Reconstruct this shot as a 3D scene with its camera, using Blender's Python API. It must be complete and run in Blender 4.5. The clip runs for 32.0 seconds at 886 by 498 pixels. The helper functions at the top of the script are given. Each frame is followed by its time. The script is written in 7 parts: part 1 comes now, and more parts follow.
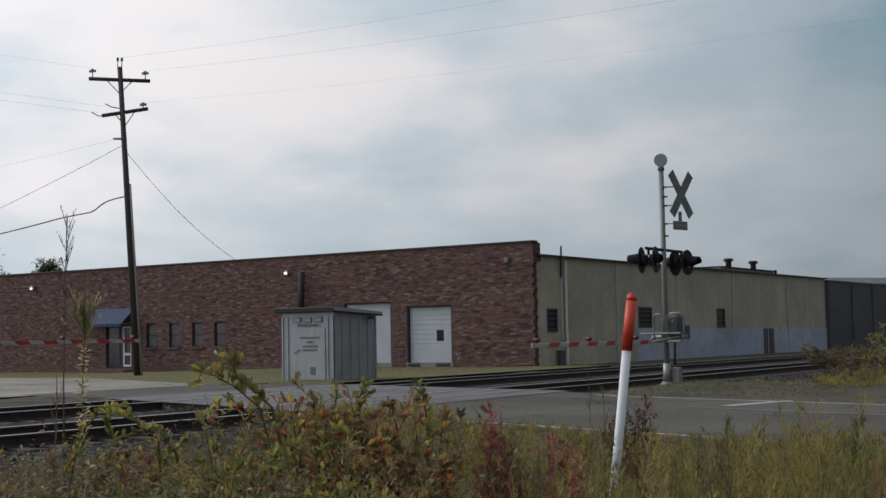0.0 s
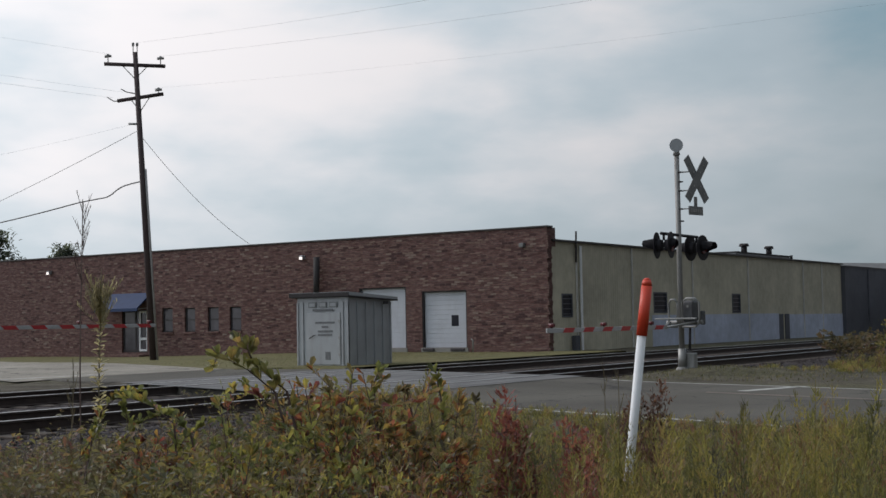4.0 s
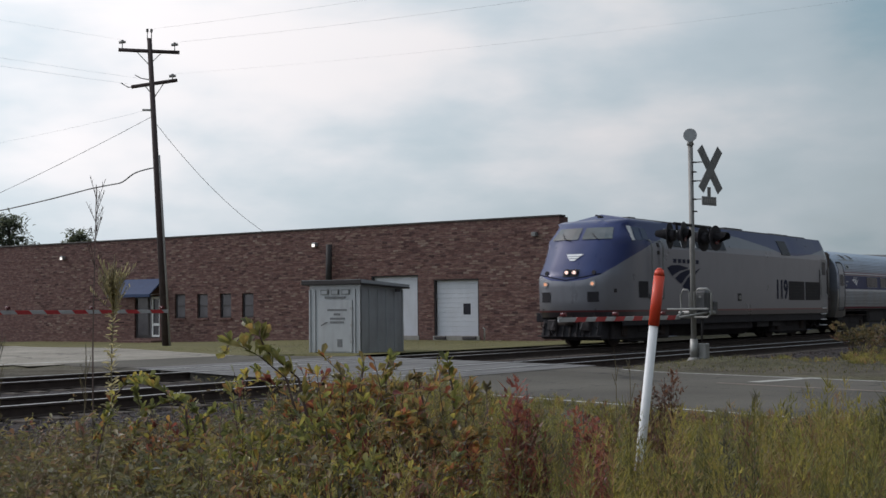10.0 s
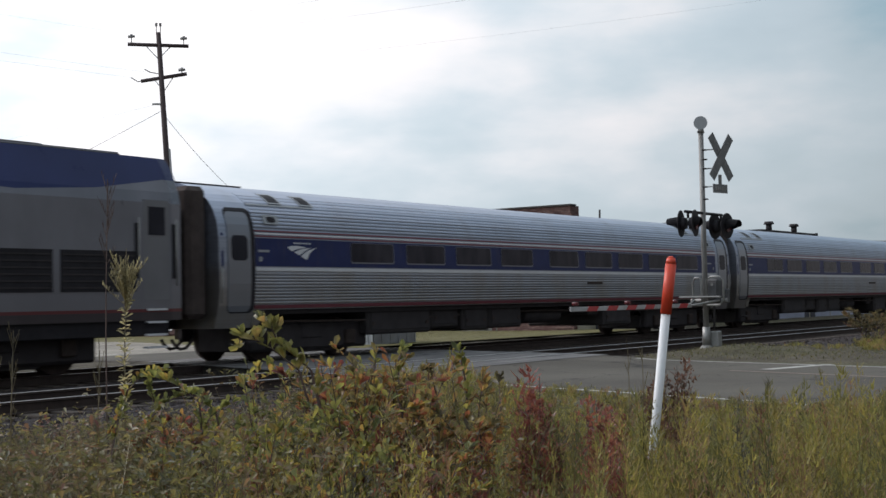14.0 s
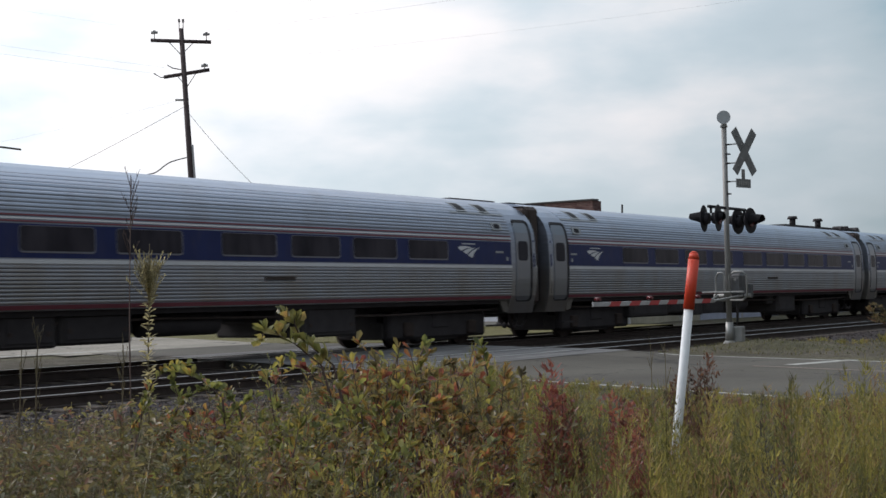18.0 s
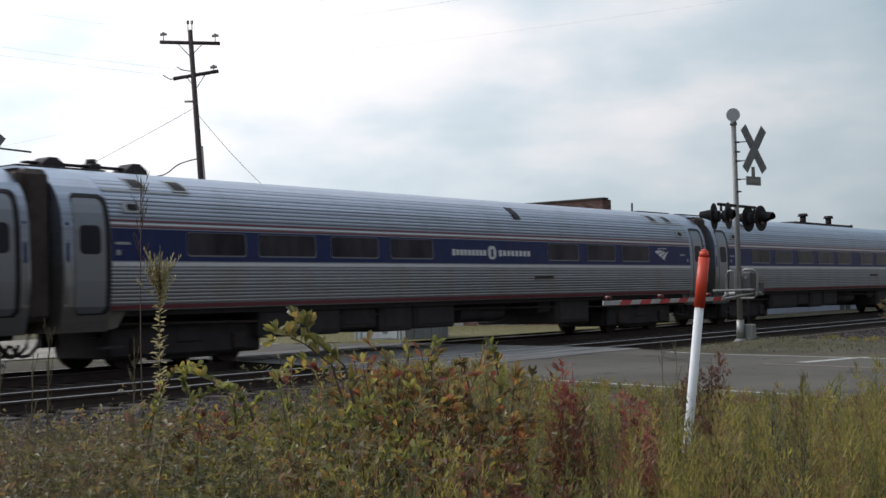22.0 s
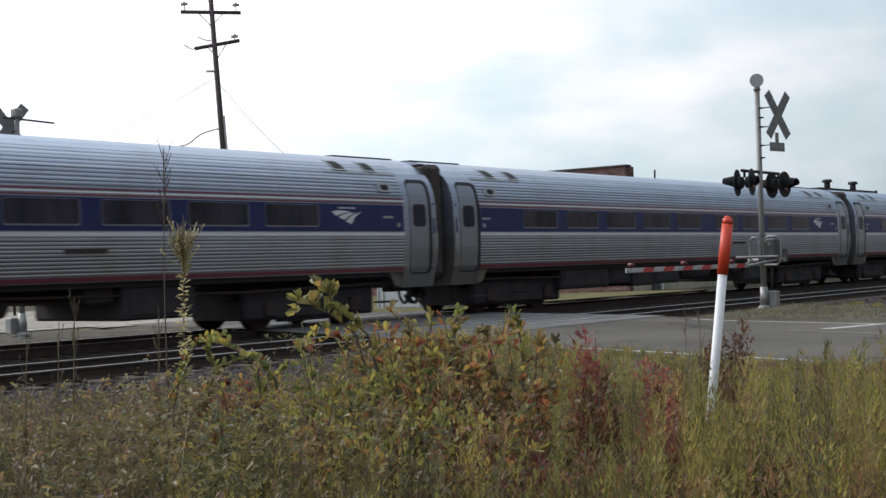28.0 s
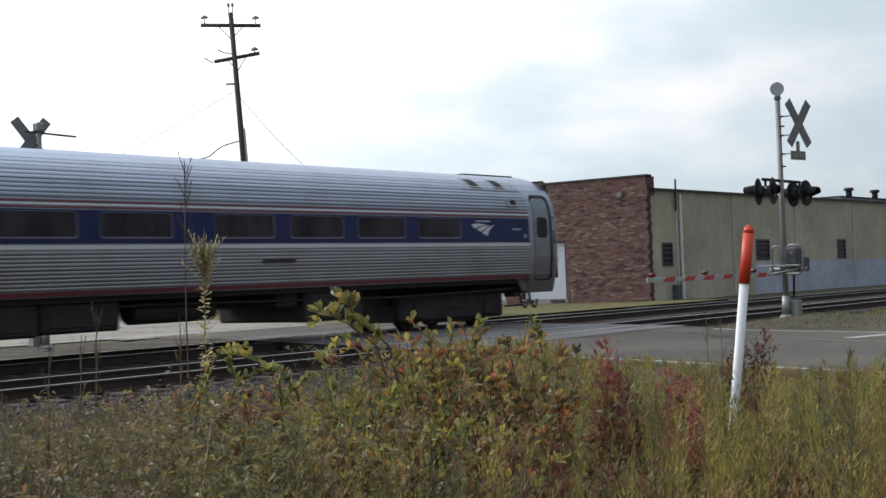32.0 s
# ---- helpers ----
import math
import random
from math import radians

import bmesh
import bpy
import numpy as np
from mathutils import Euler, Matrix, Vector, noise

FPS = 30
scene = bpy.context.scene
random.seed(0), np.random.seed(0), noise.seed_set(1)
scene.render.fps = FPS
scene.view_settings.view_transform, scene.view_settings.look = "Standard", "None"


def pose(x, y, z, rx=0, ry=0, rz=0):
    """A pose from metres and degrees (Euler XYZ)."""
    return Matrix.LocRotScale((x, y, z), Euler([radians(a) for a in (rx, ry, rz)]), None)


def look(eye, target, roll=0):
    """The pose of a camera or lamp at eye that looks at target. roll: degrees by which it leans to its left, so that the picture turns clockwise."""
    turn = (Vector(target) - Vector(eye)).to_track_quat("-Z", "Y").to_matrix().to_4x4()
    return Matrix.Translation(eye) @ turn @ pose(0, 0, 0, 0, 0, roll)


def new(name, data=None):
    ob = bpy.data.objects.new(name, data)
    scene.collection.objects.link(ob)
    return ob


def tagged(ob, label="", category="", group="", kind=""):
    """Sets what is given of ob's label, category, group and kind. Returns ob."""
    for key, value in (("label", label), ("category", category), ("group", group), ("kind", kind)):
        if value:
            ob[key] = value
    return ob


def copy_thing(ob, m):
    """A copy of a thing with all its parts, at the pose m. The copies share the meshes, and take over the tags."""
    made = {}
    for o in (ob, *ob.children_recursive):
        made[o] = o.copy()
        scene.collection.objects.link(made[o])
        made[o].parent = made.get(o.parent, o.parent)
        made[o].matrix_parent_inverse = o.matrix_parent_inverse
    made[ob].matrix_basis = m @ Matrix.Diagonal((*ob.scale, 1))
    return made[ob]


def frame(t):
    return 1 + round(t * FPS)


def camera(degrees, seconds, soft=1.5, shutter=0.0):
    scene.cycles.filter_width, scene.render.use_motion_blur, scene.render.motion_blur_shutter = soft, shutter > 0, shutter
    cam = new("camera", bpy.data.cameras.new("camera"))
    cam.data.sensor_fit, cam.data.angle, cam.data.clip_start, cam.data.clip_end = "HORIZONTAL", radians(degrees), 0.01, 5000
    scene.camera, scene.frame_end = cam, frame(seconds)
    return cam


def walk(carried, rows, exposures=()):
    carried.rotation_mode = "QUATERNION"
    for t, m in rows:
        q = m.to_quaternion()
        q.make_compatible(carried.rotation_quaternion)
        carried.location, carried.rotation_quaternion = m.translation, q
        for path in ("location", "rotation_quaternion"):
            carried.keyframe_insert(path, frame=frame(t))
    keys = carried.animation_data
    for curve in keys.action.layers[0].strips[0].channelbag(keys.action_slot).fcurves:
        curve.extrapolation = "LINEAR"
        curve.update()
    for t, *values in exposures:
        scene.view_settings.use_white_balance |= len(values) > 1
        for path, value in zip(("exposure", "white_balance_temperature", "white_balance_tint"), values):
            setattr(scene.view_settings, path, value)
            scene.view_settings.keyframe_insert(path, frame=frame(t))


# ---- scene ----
# x runs along the tracks, y across them, z up; rail tops lie at z = 0
cam = camera(37.343, 32.0, soft=1.5, shutter=0.25)
EYE = (0.0, 0.0, 1.200)


def aim(yaw, pitch, roll):
    """Degrees: yaw to the left from +y, pitch up, roll as in look()."""
    a, b = radians(yaw), radians(pitch)
    way = Vector((-math.sin(a) * math.cos(b), math.cos(a) * math.cos(b), math.sin(b)))
    return look(EYE, Vector(EYE) + way * 10, roll)


PATH = [
    (0, -56.163, 3.835, -1.092), (0.5, -56.098, 3.826, -1.03), (1, -56.11, 3.704, -0.928), (1.5, -55.856, 3.653, -0.992),
    (2, -55.615, 3.74, -0.866), (2.5, -55.713, 3.863, -0.875), (3, -55.715, 3.694, -0.935), (3.5, -55.65, 3.312, -1.036),
    (5.5, -55.169, 3.129, -0.892), (6, -54.963, 3.018, -0.911), (6.5, -54.727, 3.134, -0.683), (7, -54.605, 2.937, -0.781),
    (7.5, -54.696, 3.012, -0.468), (8, -54.855, 3.049, -0.424), (8.5, -54.801, 2.969, -0.616), (9, -54.745, 2.868, -0.616),
    (9.5, -54.828, 2.881, -0.655), (10, -54.949, 2.693, -0.537), (10.5, -55.285, 2.523, -0.629), (11, -55.073, 2.591, -0.685),
    (11.5, -54.987, 2.523, -0.657), (12, -55.049, 2.567, -0.795), (12.5, -54.786, 2.225, -0.666), (13, -54.541, 2.182, -0.857),
    (13.5, -54.358, 2.201, -0.898), (14, -54.457, 2.294, -1.153), (14.5, -54.373, 2.132, -1.042), (16.5, -53.708, 2.299, -1.096),
    (17, -53.487, 2.248, -1.168), (17.5, -53.605, 2.231, -1.253), (18, -53.484, 2.102, -1.162), (18.5, -53.385, 1.926, -1.204),
    (19, -53.233, 2.036, -1.085), (19.5, -53.194, 1.988, -1.173), (20, -53.115, 1.976, -1.231), (20.5, -53.041, 1.848, -1.301),
    (21, -52.861, 2.034, -1.572), (21.5, -52.947, 2.079, -1.427), (22, -53.05, 2.098, -1.509), (22.5, -53.009, 2.001, -1.42),
    (23, -52.716, 1.724, -1.469), (23.5, -52.626, 1.544, -1.519), (24, -52.838, 2.193, -1.417), (24.5, -52.849, 2.098, -1.329),
    (25, -52.847, 1.799, -1.504), (25.5, -52.688, 1.387, -1.376), (27.5, -52.14, 1.026, -1.959), (28, -52.033, 0.743, -1.822),
    (28.5, -51.982, 0.852, -2.314), (29, -52.008, 0.939, -2.053), (29.5, -51.907, 0.951, -2.075), (30, -51.832, 1.028, -2.185),
    (30.5, -51.708, 1.048, -2.287), (31, -51.643, 1.319, -2.315), (31.5, -51.436, 1.236, -2.27), (32, -51.16, 1.249, -2.135),
]

walk(cam, [(t, aim(a, b, c)) for t, a, b, c in PATH],
     exposures=[(t, e, 6500, 16.0) for t, e in ((0.0, -0.42), (3.5, -0.34), (9.0, -0.27), (12.0, -0.07), (13.0, 0.03), (14.0, 0.03), (18.0, 0.01), (25.5, 0.01), (27.5, 0.33), (32.0, 0.29))])

# ---- light: hazy, thinly clouded sky with a veiled sun beyond the tracks
SUN_AZ, SUN_EL = radians(-14.0), radians(38.0)  # from +y to the right; above the horizon
SUN_WAY = Vector((math.sin(SUN_AZ) * math.cos(SUN_EL), math.cos(SUN_AZ) * math.cos(SUN_EL), math.sin(SUN_EL)))
lamp = bpy.data.lights.new("sun", "SUN")
lamp.energy, lamp.angle, lamp.color = 1.5, radians(12.0), (1.0, 0.95, 0.88)
sun = new("sun", lamp)
sun.matrix_world = look(SUN_WAY * 200, (0, 0, 0))


class Nodes:
    """A short way to write node trees: every method returns an output socket."""

    def __init__(self, tree):
        self.t = tree
        self.t.nodes.clear()

    def put(self, socket, value):
        if hasattr(value, "is_output"):
            self.t.links.new(value, socket)
        else:
            socket.default_value = value

    def node(self, kind, out=0, props=(), **ins):
        n = self.t.nodes.new(kind)
        props = dict(props)
        if "operation" in props:
            n.operation = props["operation"]
        if "feature" in props:
            n.feature = props["feature"]
        if "bands_direction" in props:
            n.bands_direction = props["bands_direction"]
        if "sky_type" in props:
            n.sky_type, n.sun_disc = props["sky_type"], False
            n.sun_elevation, n.sun_rotation = props["sun_elevation"], props["sun_rotation"]
            n.air_density, n.dust_density = props["air_density"], props["dust_density"]
        for k, v in ins.items():
            self.put(n.inputs[int(k[1:])] if k[0] == "i" and k[1:].isdigit() else n.inputs[k.replace("_", " ")], v)
        return n.outputs[out]

    def math(self, op, a, b=0.0, c=0.0):
        return self.node("ShaderNodeMath", props={"operation": op}, i0=a, i1=b, i2=c)

    def vmath(self, op, a, b=(0, 0, 0), out=0):
        return self.node("ShaderNodeVectorMath", out=out, props={"operation": op}, i0=a, i1=b)

    def ramp(self, fac, stops, smooth=False):
        n = self.t.nodes.new("ShaderNodeValToRGB")
        n.color_ramp.interpolation = "EASE" if smooth else "LINEAR"
        els = n.color_ramp.elements
        while len(els) < len(stops):
            els.new(0.5)
        for e, (p, c) in zip(els, stops):
            e.position = p
            e.color = (*c, 1) if hasattr(c, "__len__") else (c, c, c, 1)
        self.put(n.inputs[0], fac)
        return n.outputs[0]

    def mix(self, fac, a, b, mode="MIX"):
        n = self.t.nodes.new("ShaderNodeMix")
        n.data_type, n.blend_type = "RGBA", mode
        for s, v in ((n.inputs[0], fac), (n.inputs[6], a), (n.inputs[7], b)):
            if hasattr(v, "is_output"):
                self.t.links.new(v, s)
            else:
                s.default_value = v if not hasattr(v, "__len__") or len(v) == 4 else (*v, 1)
        return n.outputs[2]

    def noise(self, vec, scale, detail=4.0, rough=0.55, out=0):
        return self.node("ShaderNodeTexNoise", out=out, Vector=vec, Scale=scale, Detail=detail, Roughness=rough)

    def coord(self, which="Object"):
        n = self.t.nodes.new("ShaderNodeTexCoord")
        return n.outputs[which]

    def scaled(self, vec, s):
        return self.node("ShaderNodeMapping", Vector=vec, Scale=s)

    def bump(self, height, strength=0.3, dist=0.01):
        return self.node("ShaderNodeBump", Height=height, Strength=strength, Distance=dist)

    def end(self, shader):
        kind = "ShaderNodeOutputMaterial"
        n = self.t.nodes.new(kind)
        self.t.links.new(shader, n.inputs[0])


world = bpy.data.worlds.new("world")
scene.world = world
world.use_nodes = True
n = Nodes(world.node_tree)
d = n.coord("Generated")
sky = n.node("ShaderNodeTexSky", props={"sky_type": "NISHITA", "sun_elevation": SUN_EL, "sun_rotation": SUN_AZ,
                                        "air_density": 1.5, "dust_density": 3.0})
sky = n.mix(1.0, sky, (0.085, 0.085, 0.085), "MULTIPLY")
turned = n.node("ShaderNodeMapping", Vector=d, Rotation=(0.0, 0.0, radians(20.0)))
flat = n.vmath("MULTIPLY", turned, (1.0, 1.0, 2.6))
big = n.noise(flat, 1.7, 5.0, 0.5)
fine = n.noise(n.vmath("ADD", flat, (3.1, 1.7, 0.4)), 4.2, 6.0, 0.55)
lump = n.math("ADD", n.math("MULTIPLY", big, 0.72), n.math("MULTIPLY", fine, 0.28))
cover = n.ramp(lump, [(0.30, 0.62), (0.62, 1.0)], True)
shade = n.ramp(lump, [(0.36, (0.36, 0.60, 0.71)), (0.47, (0.61, 0.75, 0.81)), (0.62, (0.93, 0.94, 0.93))], True)
toward = n.math("MULTIPLY_ADD", n.vmath("DOT_PRODUCT", d, tuple(SUN_WAY), out=1), 0.5, 0.5)
cloud = n.vmath("SCALE", shade)
n.put(cloud.node.inputs["Scale"], n.math("ADD", n.math("MULTIPLY", n.math("POWER", toward, 1.7), 1.76), 0.16))
both = n.mix(cover, sky, cloud)
out = n.t.nodes.new("ShaderNodeOutputWorld")
n.t.links.new(n.node("ShaderNodeBackground", Color=both, Strength=0.95), out.inputs[0])


# ---- materials
def material(name, build):
    m = bpy.data.materials.new(name)
    m.use_nodes = True
    n = Nodes(m.node_tree)
    n.end(build(n))
    return m


def principled(n, color, rough=0.6, metal=0.0, bump=None, spec=0.5, **more):
    ins = {"Base_Color": color, "Roughness": rough, "Metallic": metal, "Specular_IOR_Level": spec}
    ins.update(more)
    if bump is not None:
        ins["Normal"] = bump
    return n.node("ShaderNodeBsdfPrincipled", **ins)


def rgb(*c):
    return (*c, 1.0)


def worn(name, color, rough=0.6, metal=0.0, vary=0.25, scale=3.0, bump=0.15, dirt=0.0, spec=0.5):
    """A painted, cast or rolled surface with blotches, fine grain and some dirt."""
    def build(n):
        co = n.coord()
        a, b = n.noise(co, scale, 5), n.noise(co, scale * 14, 3)
        f = n.math("ADD", n.math("MULTIPLY", a, 0.7), n.math("MULTIPLY", b, 0.3))
        dark = tuple(max(0, c * (1 - vary)) for c in color)
        lite = tuple(min(1, c * (1 + vary * 0.6)) for c in color)
        col = n.ramp(f, [(0.3, dark), (0.7, lite)])
        if dirt:
            col = n.mix(n.ramp(n.noise(n.scaled(co, (1, 1, 0.25)), scale * 2.2, 6), [(0.5, 0.0), (0.75, dirt)]), col, rgb(0.12, 0.09, 0.065))
        r = n.ramp(b, [(0.3, max(0.05, rough - 0.08)), (0.7, min(1, rough + 0.08))])
        return principled(n, col, r, metal, n.bump(f, bump, 0.01), spec)
    return material(name, build)


def asphalt_nodes(n, lift=1.0):
    co = n.coord()
    big, mid, grit = n.noise(co, 0.25, 5), n.noise(co, 2.5, 5), n.noise(co, 70, 2)
    col = n.ramp(big, [(0.3, tuple(c * lift for c in (0.082, 0.074, 0.064))), (0.7, tuple(c * lift for c in (0.138, 0.126, 0.109)))])
    col = n.mix(n.ramp(mid, [(0.45, 0.0), (0.8, 0.5)]), col, rgb(0.10, 0.095, 0.09))
    col = n.mix(n.ramp(grit, [(0.3, 0.35), (0.6, 0.0)]), col, rgb(0.05, 0.05, 0.05))
    crack = n.node("ShaderNodeTexVoronoi", props={"feature": "DISTANCE_TO_EDGE"}, Vector=n.vmath("ADD", co, n.vmath("MULTIPLY", n.noise(co, 1.2, 3, out=1), (1.4, 1.4, 0))), Scale=0.35)
    col = n.mix(n.ramp(crack, [(0.0, 0.75), (0.012, 0.0)]), col, rgb(0.03, 0.03, 0.03))
    return principled(n, col, 0.9, 0, n.bump(grit, 0.4, 0.01), 0.12)


def ground_nodes(n):
    co = n.coord()
    big, mid, tuft, fine = n.noise(co, 0.15, 4), n.noise(co, 0.9, 6), n.noise(co, 5.5, 5), n.noise(co, 22, 4)
    col = n.ramp(mid, [(0.32, (0.070, 0.060, 0.048)), (0.48, (0.104, 0.090, 0.070)), (0.66, (0.145, 0.126, 0.104))])
    col = n.mix(n.ramp(big, [(0.46, 0.0), (0.62, 0.5)]), col, n.ramp(tuft, [(0.35, (0.075, 0.08, 0.033)), (0.65, (0.165, 0.155, 0.07))]))
    col = n.mix(n.ramp(tuft, [(0.36, 0.65), (0.52, 0.0)]), col, rgb(0.055, 0.047, 0.032))
    col = n.mix(n.ramp(fine, [(0.35, 0.6), (0.58, 0.0)]), col, rgb(0.05, 0.044, 0.03))
    col = n.mix(n.ramp(n.noise(co, 31, 3), [(0.62, 0.0), (0.70, 0.7)]), col, rgb(0.24, 0.22, 0.20))
    return principled(n, col, 0.95, 0, n.bump(n.math("ADD", tuft, n.math("MULTIPLY", fine, 0.5)), 0.9, 0.06), 0.15)


def ballast_nodes(n):
    co = n.coord()
    v = n.node("ShaderNodeTexVoronoi", out=1, Vector=co, Scale=17.0)
    dist = n.node("ShaderNodeTexVoronoi", Vector=co, Scale=17.0)
    tone = n.node("ShaderNodeSeparateColor", Color=v)
    col = n.ramp(tone, [(0.0, (0.028, 0.022, 0.024)), (0.6, (0.052, 0.043, 0.045)), (1.0, (0.105, 0.092, 0.094))])
    col = n.mix(n.ramp(n.noise(co, 0.9, 4), [(0.4, 0.0), (0.7, 0.6)]), col, rgb(0.055, 0.042, 0.036))
    return principled(n, col, 0.9, 0, n.bump(dist, 1.0, 0.05), 0.2)


def brick_nodes(n):
    co = n.coord()
    flat = n.node("ShaderNodeCombineXYZ", X=n.math("ADD", n.node("ShaderNodeSeparateXYZ", out=1, Vector=co), n.node("ShaderNodeSeparateXYZ", out=0, Vector=co)),
                  Y=n.node("ShaderNodeSeparateXYZ", out=2, Vector=co), Z=0.0)
    def bricks(c1, c2, mortar, bias):
        return n.node("ShaderNodeTexBrick", Vector=flat, Color1=c1, Color2=c2, Mortar=mortar, Scale=1.0, Mortar_Size=0.012, Mortar_Smooth=0.3,
                      Bias=bias, Brick_Width=0.30, Row_Height=0.095)
    col = bricks(rgb(0.138, 0.072, 0.071), rgb(0.205, 0.128, 0.116), rgb(0.125, 0.094, 0.086), -0.1)
    fac = n.node("ShaderNodeTexBrick", out=1, Vector=flat, Scale=1.0, Mortar_Size=0.014, Brick_Width=0.30, Row_Height=0.095)
    patch, mid = n.noise(n.scaled(flat, (1.3, 4.0, 1)), 1.4, 5), n.noise(n.scaled(flat, (1.0, 2.6, 1)), 4.2, 4)
    col = n.mix(n.ramp(mid, [(0.5, 0.0), (0.66, 0.6)]), col, rgb(0.30, 0.20, 0.165))
    col = n.mix(n.ramp(mid, [(0.30, 0.7), (0.45, 0.0)]), col, rgb(0.075, 0.040, 0.040))
    col = n.mix(n.ramp(patch, [(0.42, 0.45), (0.6, 0.0)]), col, rgb(0.11, 0.05, 0.046))
    h = n.math("SUBTRACT", n.math("ADD", patch, n.math("MULTIPLY", mid, 0.6)), n.math("MULTIPLY", fac, 0.8))
    return principled(n, col, 0.9, 0, n.bump(h, 0.9, 0.05), 0.2)


def siding_nodes(base, stain):
    def build(n):
        co = n.coord()
        streak = n.noise(n.scaled(co, (1.6, 1.6, 0.12)), 1.5, 6)
        blot = n.noise(co, 0.5, 5)
        wave = n.node("ShaderNodeTexWave", props={"bands_direction": "X"}, Vector=co, Scale=1.55, Distortion=0.0)
        col = n.ramp(n.math("ADD", n.math("MULTIPLY", blot, 0.6), n.math("MULTIPLY", n.noise(co, 2.6, 6), 0.4)), [(0.34, tuple(c * 0.70 for c in base)), (0.52, tuple(c * 0.92 for c in base)), (0.66, tuple(min(1, c * 1.12) for c in base))])
        col = n.mix(n.ramp(streak, [(0.5, 0.0), (0.78, 0.55)]), col, rgb(*stain))
        return principled(n, col, 0.6, 0.0, n.bump(wave, 0.35, 0.03), 0.3)
    return build


def coach_nodes(n):
    co = n.coord()
    streak = n.noise(n.scaled(co, (0.25, 1, 9)), 2.0, 5)
    grime = n.noise(n.scaled(co, (1.0, 1, 0.35)), 1.4, 6)
    # bluish steel: some of the sky's reflection is put into the base colour
    col = n.ramp(streak, [(0.3, (0.31, 0.355, 0.45)), (0.7, (0.43, 0.48, 0.59))])
    col = n.mix(n.ramp(grime, [(0.5, 0.0), (0.85, 0.30)]), col, rgb(0.15, 0.13, 0.11))
    z = n.node("ShaderNodeSeparateXYZ", out=2, Vector=co)
    # browner towards the sill: grime and the ground's reflection, both mixed into the colour
    low = n.math("MULTIPLY", n.ramp(n.math("DIVIDE", z, 4.0), [(0.22, 0.8), (0.46, 0.55), (0.53, 0.15), (0.9, 0.04)]), n.ramp(grime, [(0.3, 0.5), (0.7, 1.0)]))
    col = n.mix(low, col, rgb(0.31, 0.26, 0.18))
    return principled(n, col, n.ramp(streak, [(0.3, 0.34), (0.7, 0.48)]), 0.92, n.bump(streak, 0.1, 0.004), 0.5)


def engine_nodes(n):
    co = n.coord()
    x, z = n.node("ShaderNodeSeparateXYZ", out=0, Vector=co), n.node("ShaderNodeSeparateXYZ", out=2, Vector=co)
    u = n.math("DIVIDE", n.math("ADD", x, 21.15), 20.8)
    line = [(-21.15, 1.74), (-20.65, 2.11), (-20.38, 2.33), (-19.12, 2.90), (-18.24, 3.17), (-17.53, 3.39), (-16.37, 3.65), (-16.25, 3.90), (-12.1, 3.94), (-10.97, 3.91), (-9.76, 3.83),
            (-8.5, 3.70), (-7.17, 3.56), (-5.79, 3.36), (-4.22, 3.30), (-2.41, 3.42), (-0.75, 3.67)]
    edge = n.math("MULTIPLY", n.ramp(u, [(max(0.0, (px + 21.15) / 20.8), pz / 5.0) for px, pz in line]), 5.0)
    blue = n.math("GREATER_THAN", z, edge)
    dust = n.noise(n.scaled(co, (0.6, 1, 0.4)), 1.6, 6)
    silver = n.ramp(dust, [(0.3, (0.178, 0.183, 0.210)), (0.7, (0.232, 0.237, 0.270))])
    navy = n.ramp(dust, [(0.3, (0.011, 0.022, 0.100)), (0.7, (0.016, 0.030, 0.13))])
    col = n.mix(blue, silver, navy)
    thin = n.math("MULTIPLY", n.math("GREATER_THAN", z, n.math("SUBTRACT", edge, 0.035)), n.math("SUBTRACT", 1.0, blue))
    col = n.mix(n.math("MULTIPLY", thin, n.math("LESS_THAN", x, -16.8)), col, rgb(0.05, 0.06, 0.16))
    col = n.mix(n.math("LESS_THAN", z, 1.17), col, rgb(0.14, 0.025, 0.032))
    col = n.mix(n.math("LESS_THAN", z, 1.11), col, rgb(0.04, 0.034, 0.042))
    grime = n.math("MULTIPLY", n.ramp(n.math("DIVIDE", z, 4.0), [(0.25, 0.5), (0.55, 0.0)]), dust)
    col = n.mix(grime, col, rgb(0.15, 0.13, 0.13))
    return principled(n, col, n.ramp(dust, [(0.3, 0.26), (0.7, 0.40)]), n.mix(blue, (0.40, 0.40, 0.40), (0.05, 0.05, 0.05)), n.bump(dust, 0.05, 0.01), 0.15, Coat_Weight=n.mix(blue, (0.22, 0.22, 0.22), (0.5, 0.5, 0.5)), Coat_Roughness=n.mix(blue, (0.12, 0.12, 0.12), (0.48, 0.48, 0.48)), Coat_IOR=1.55)


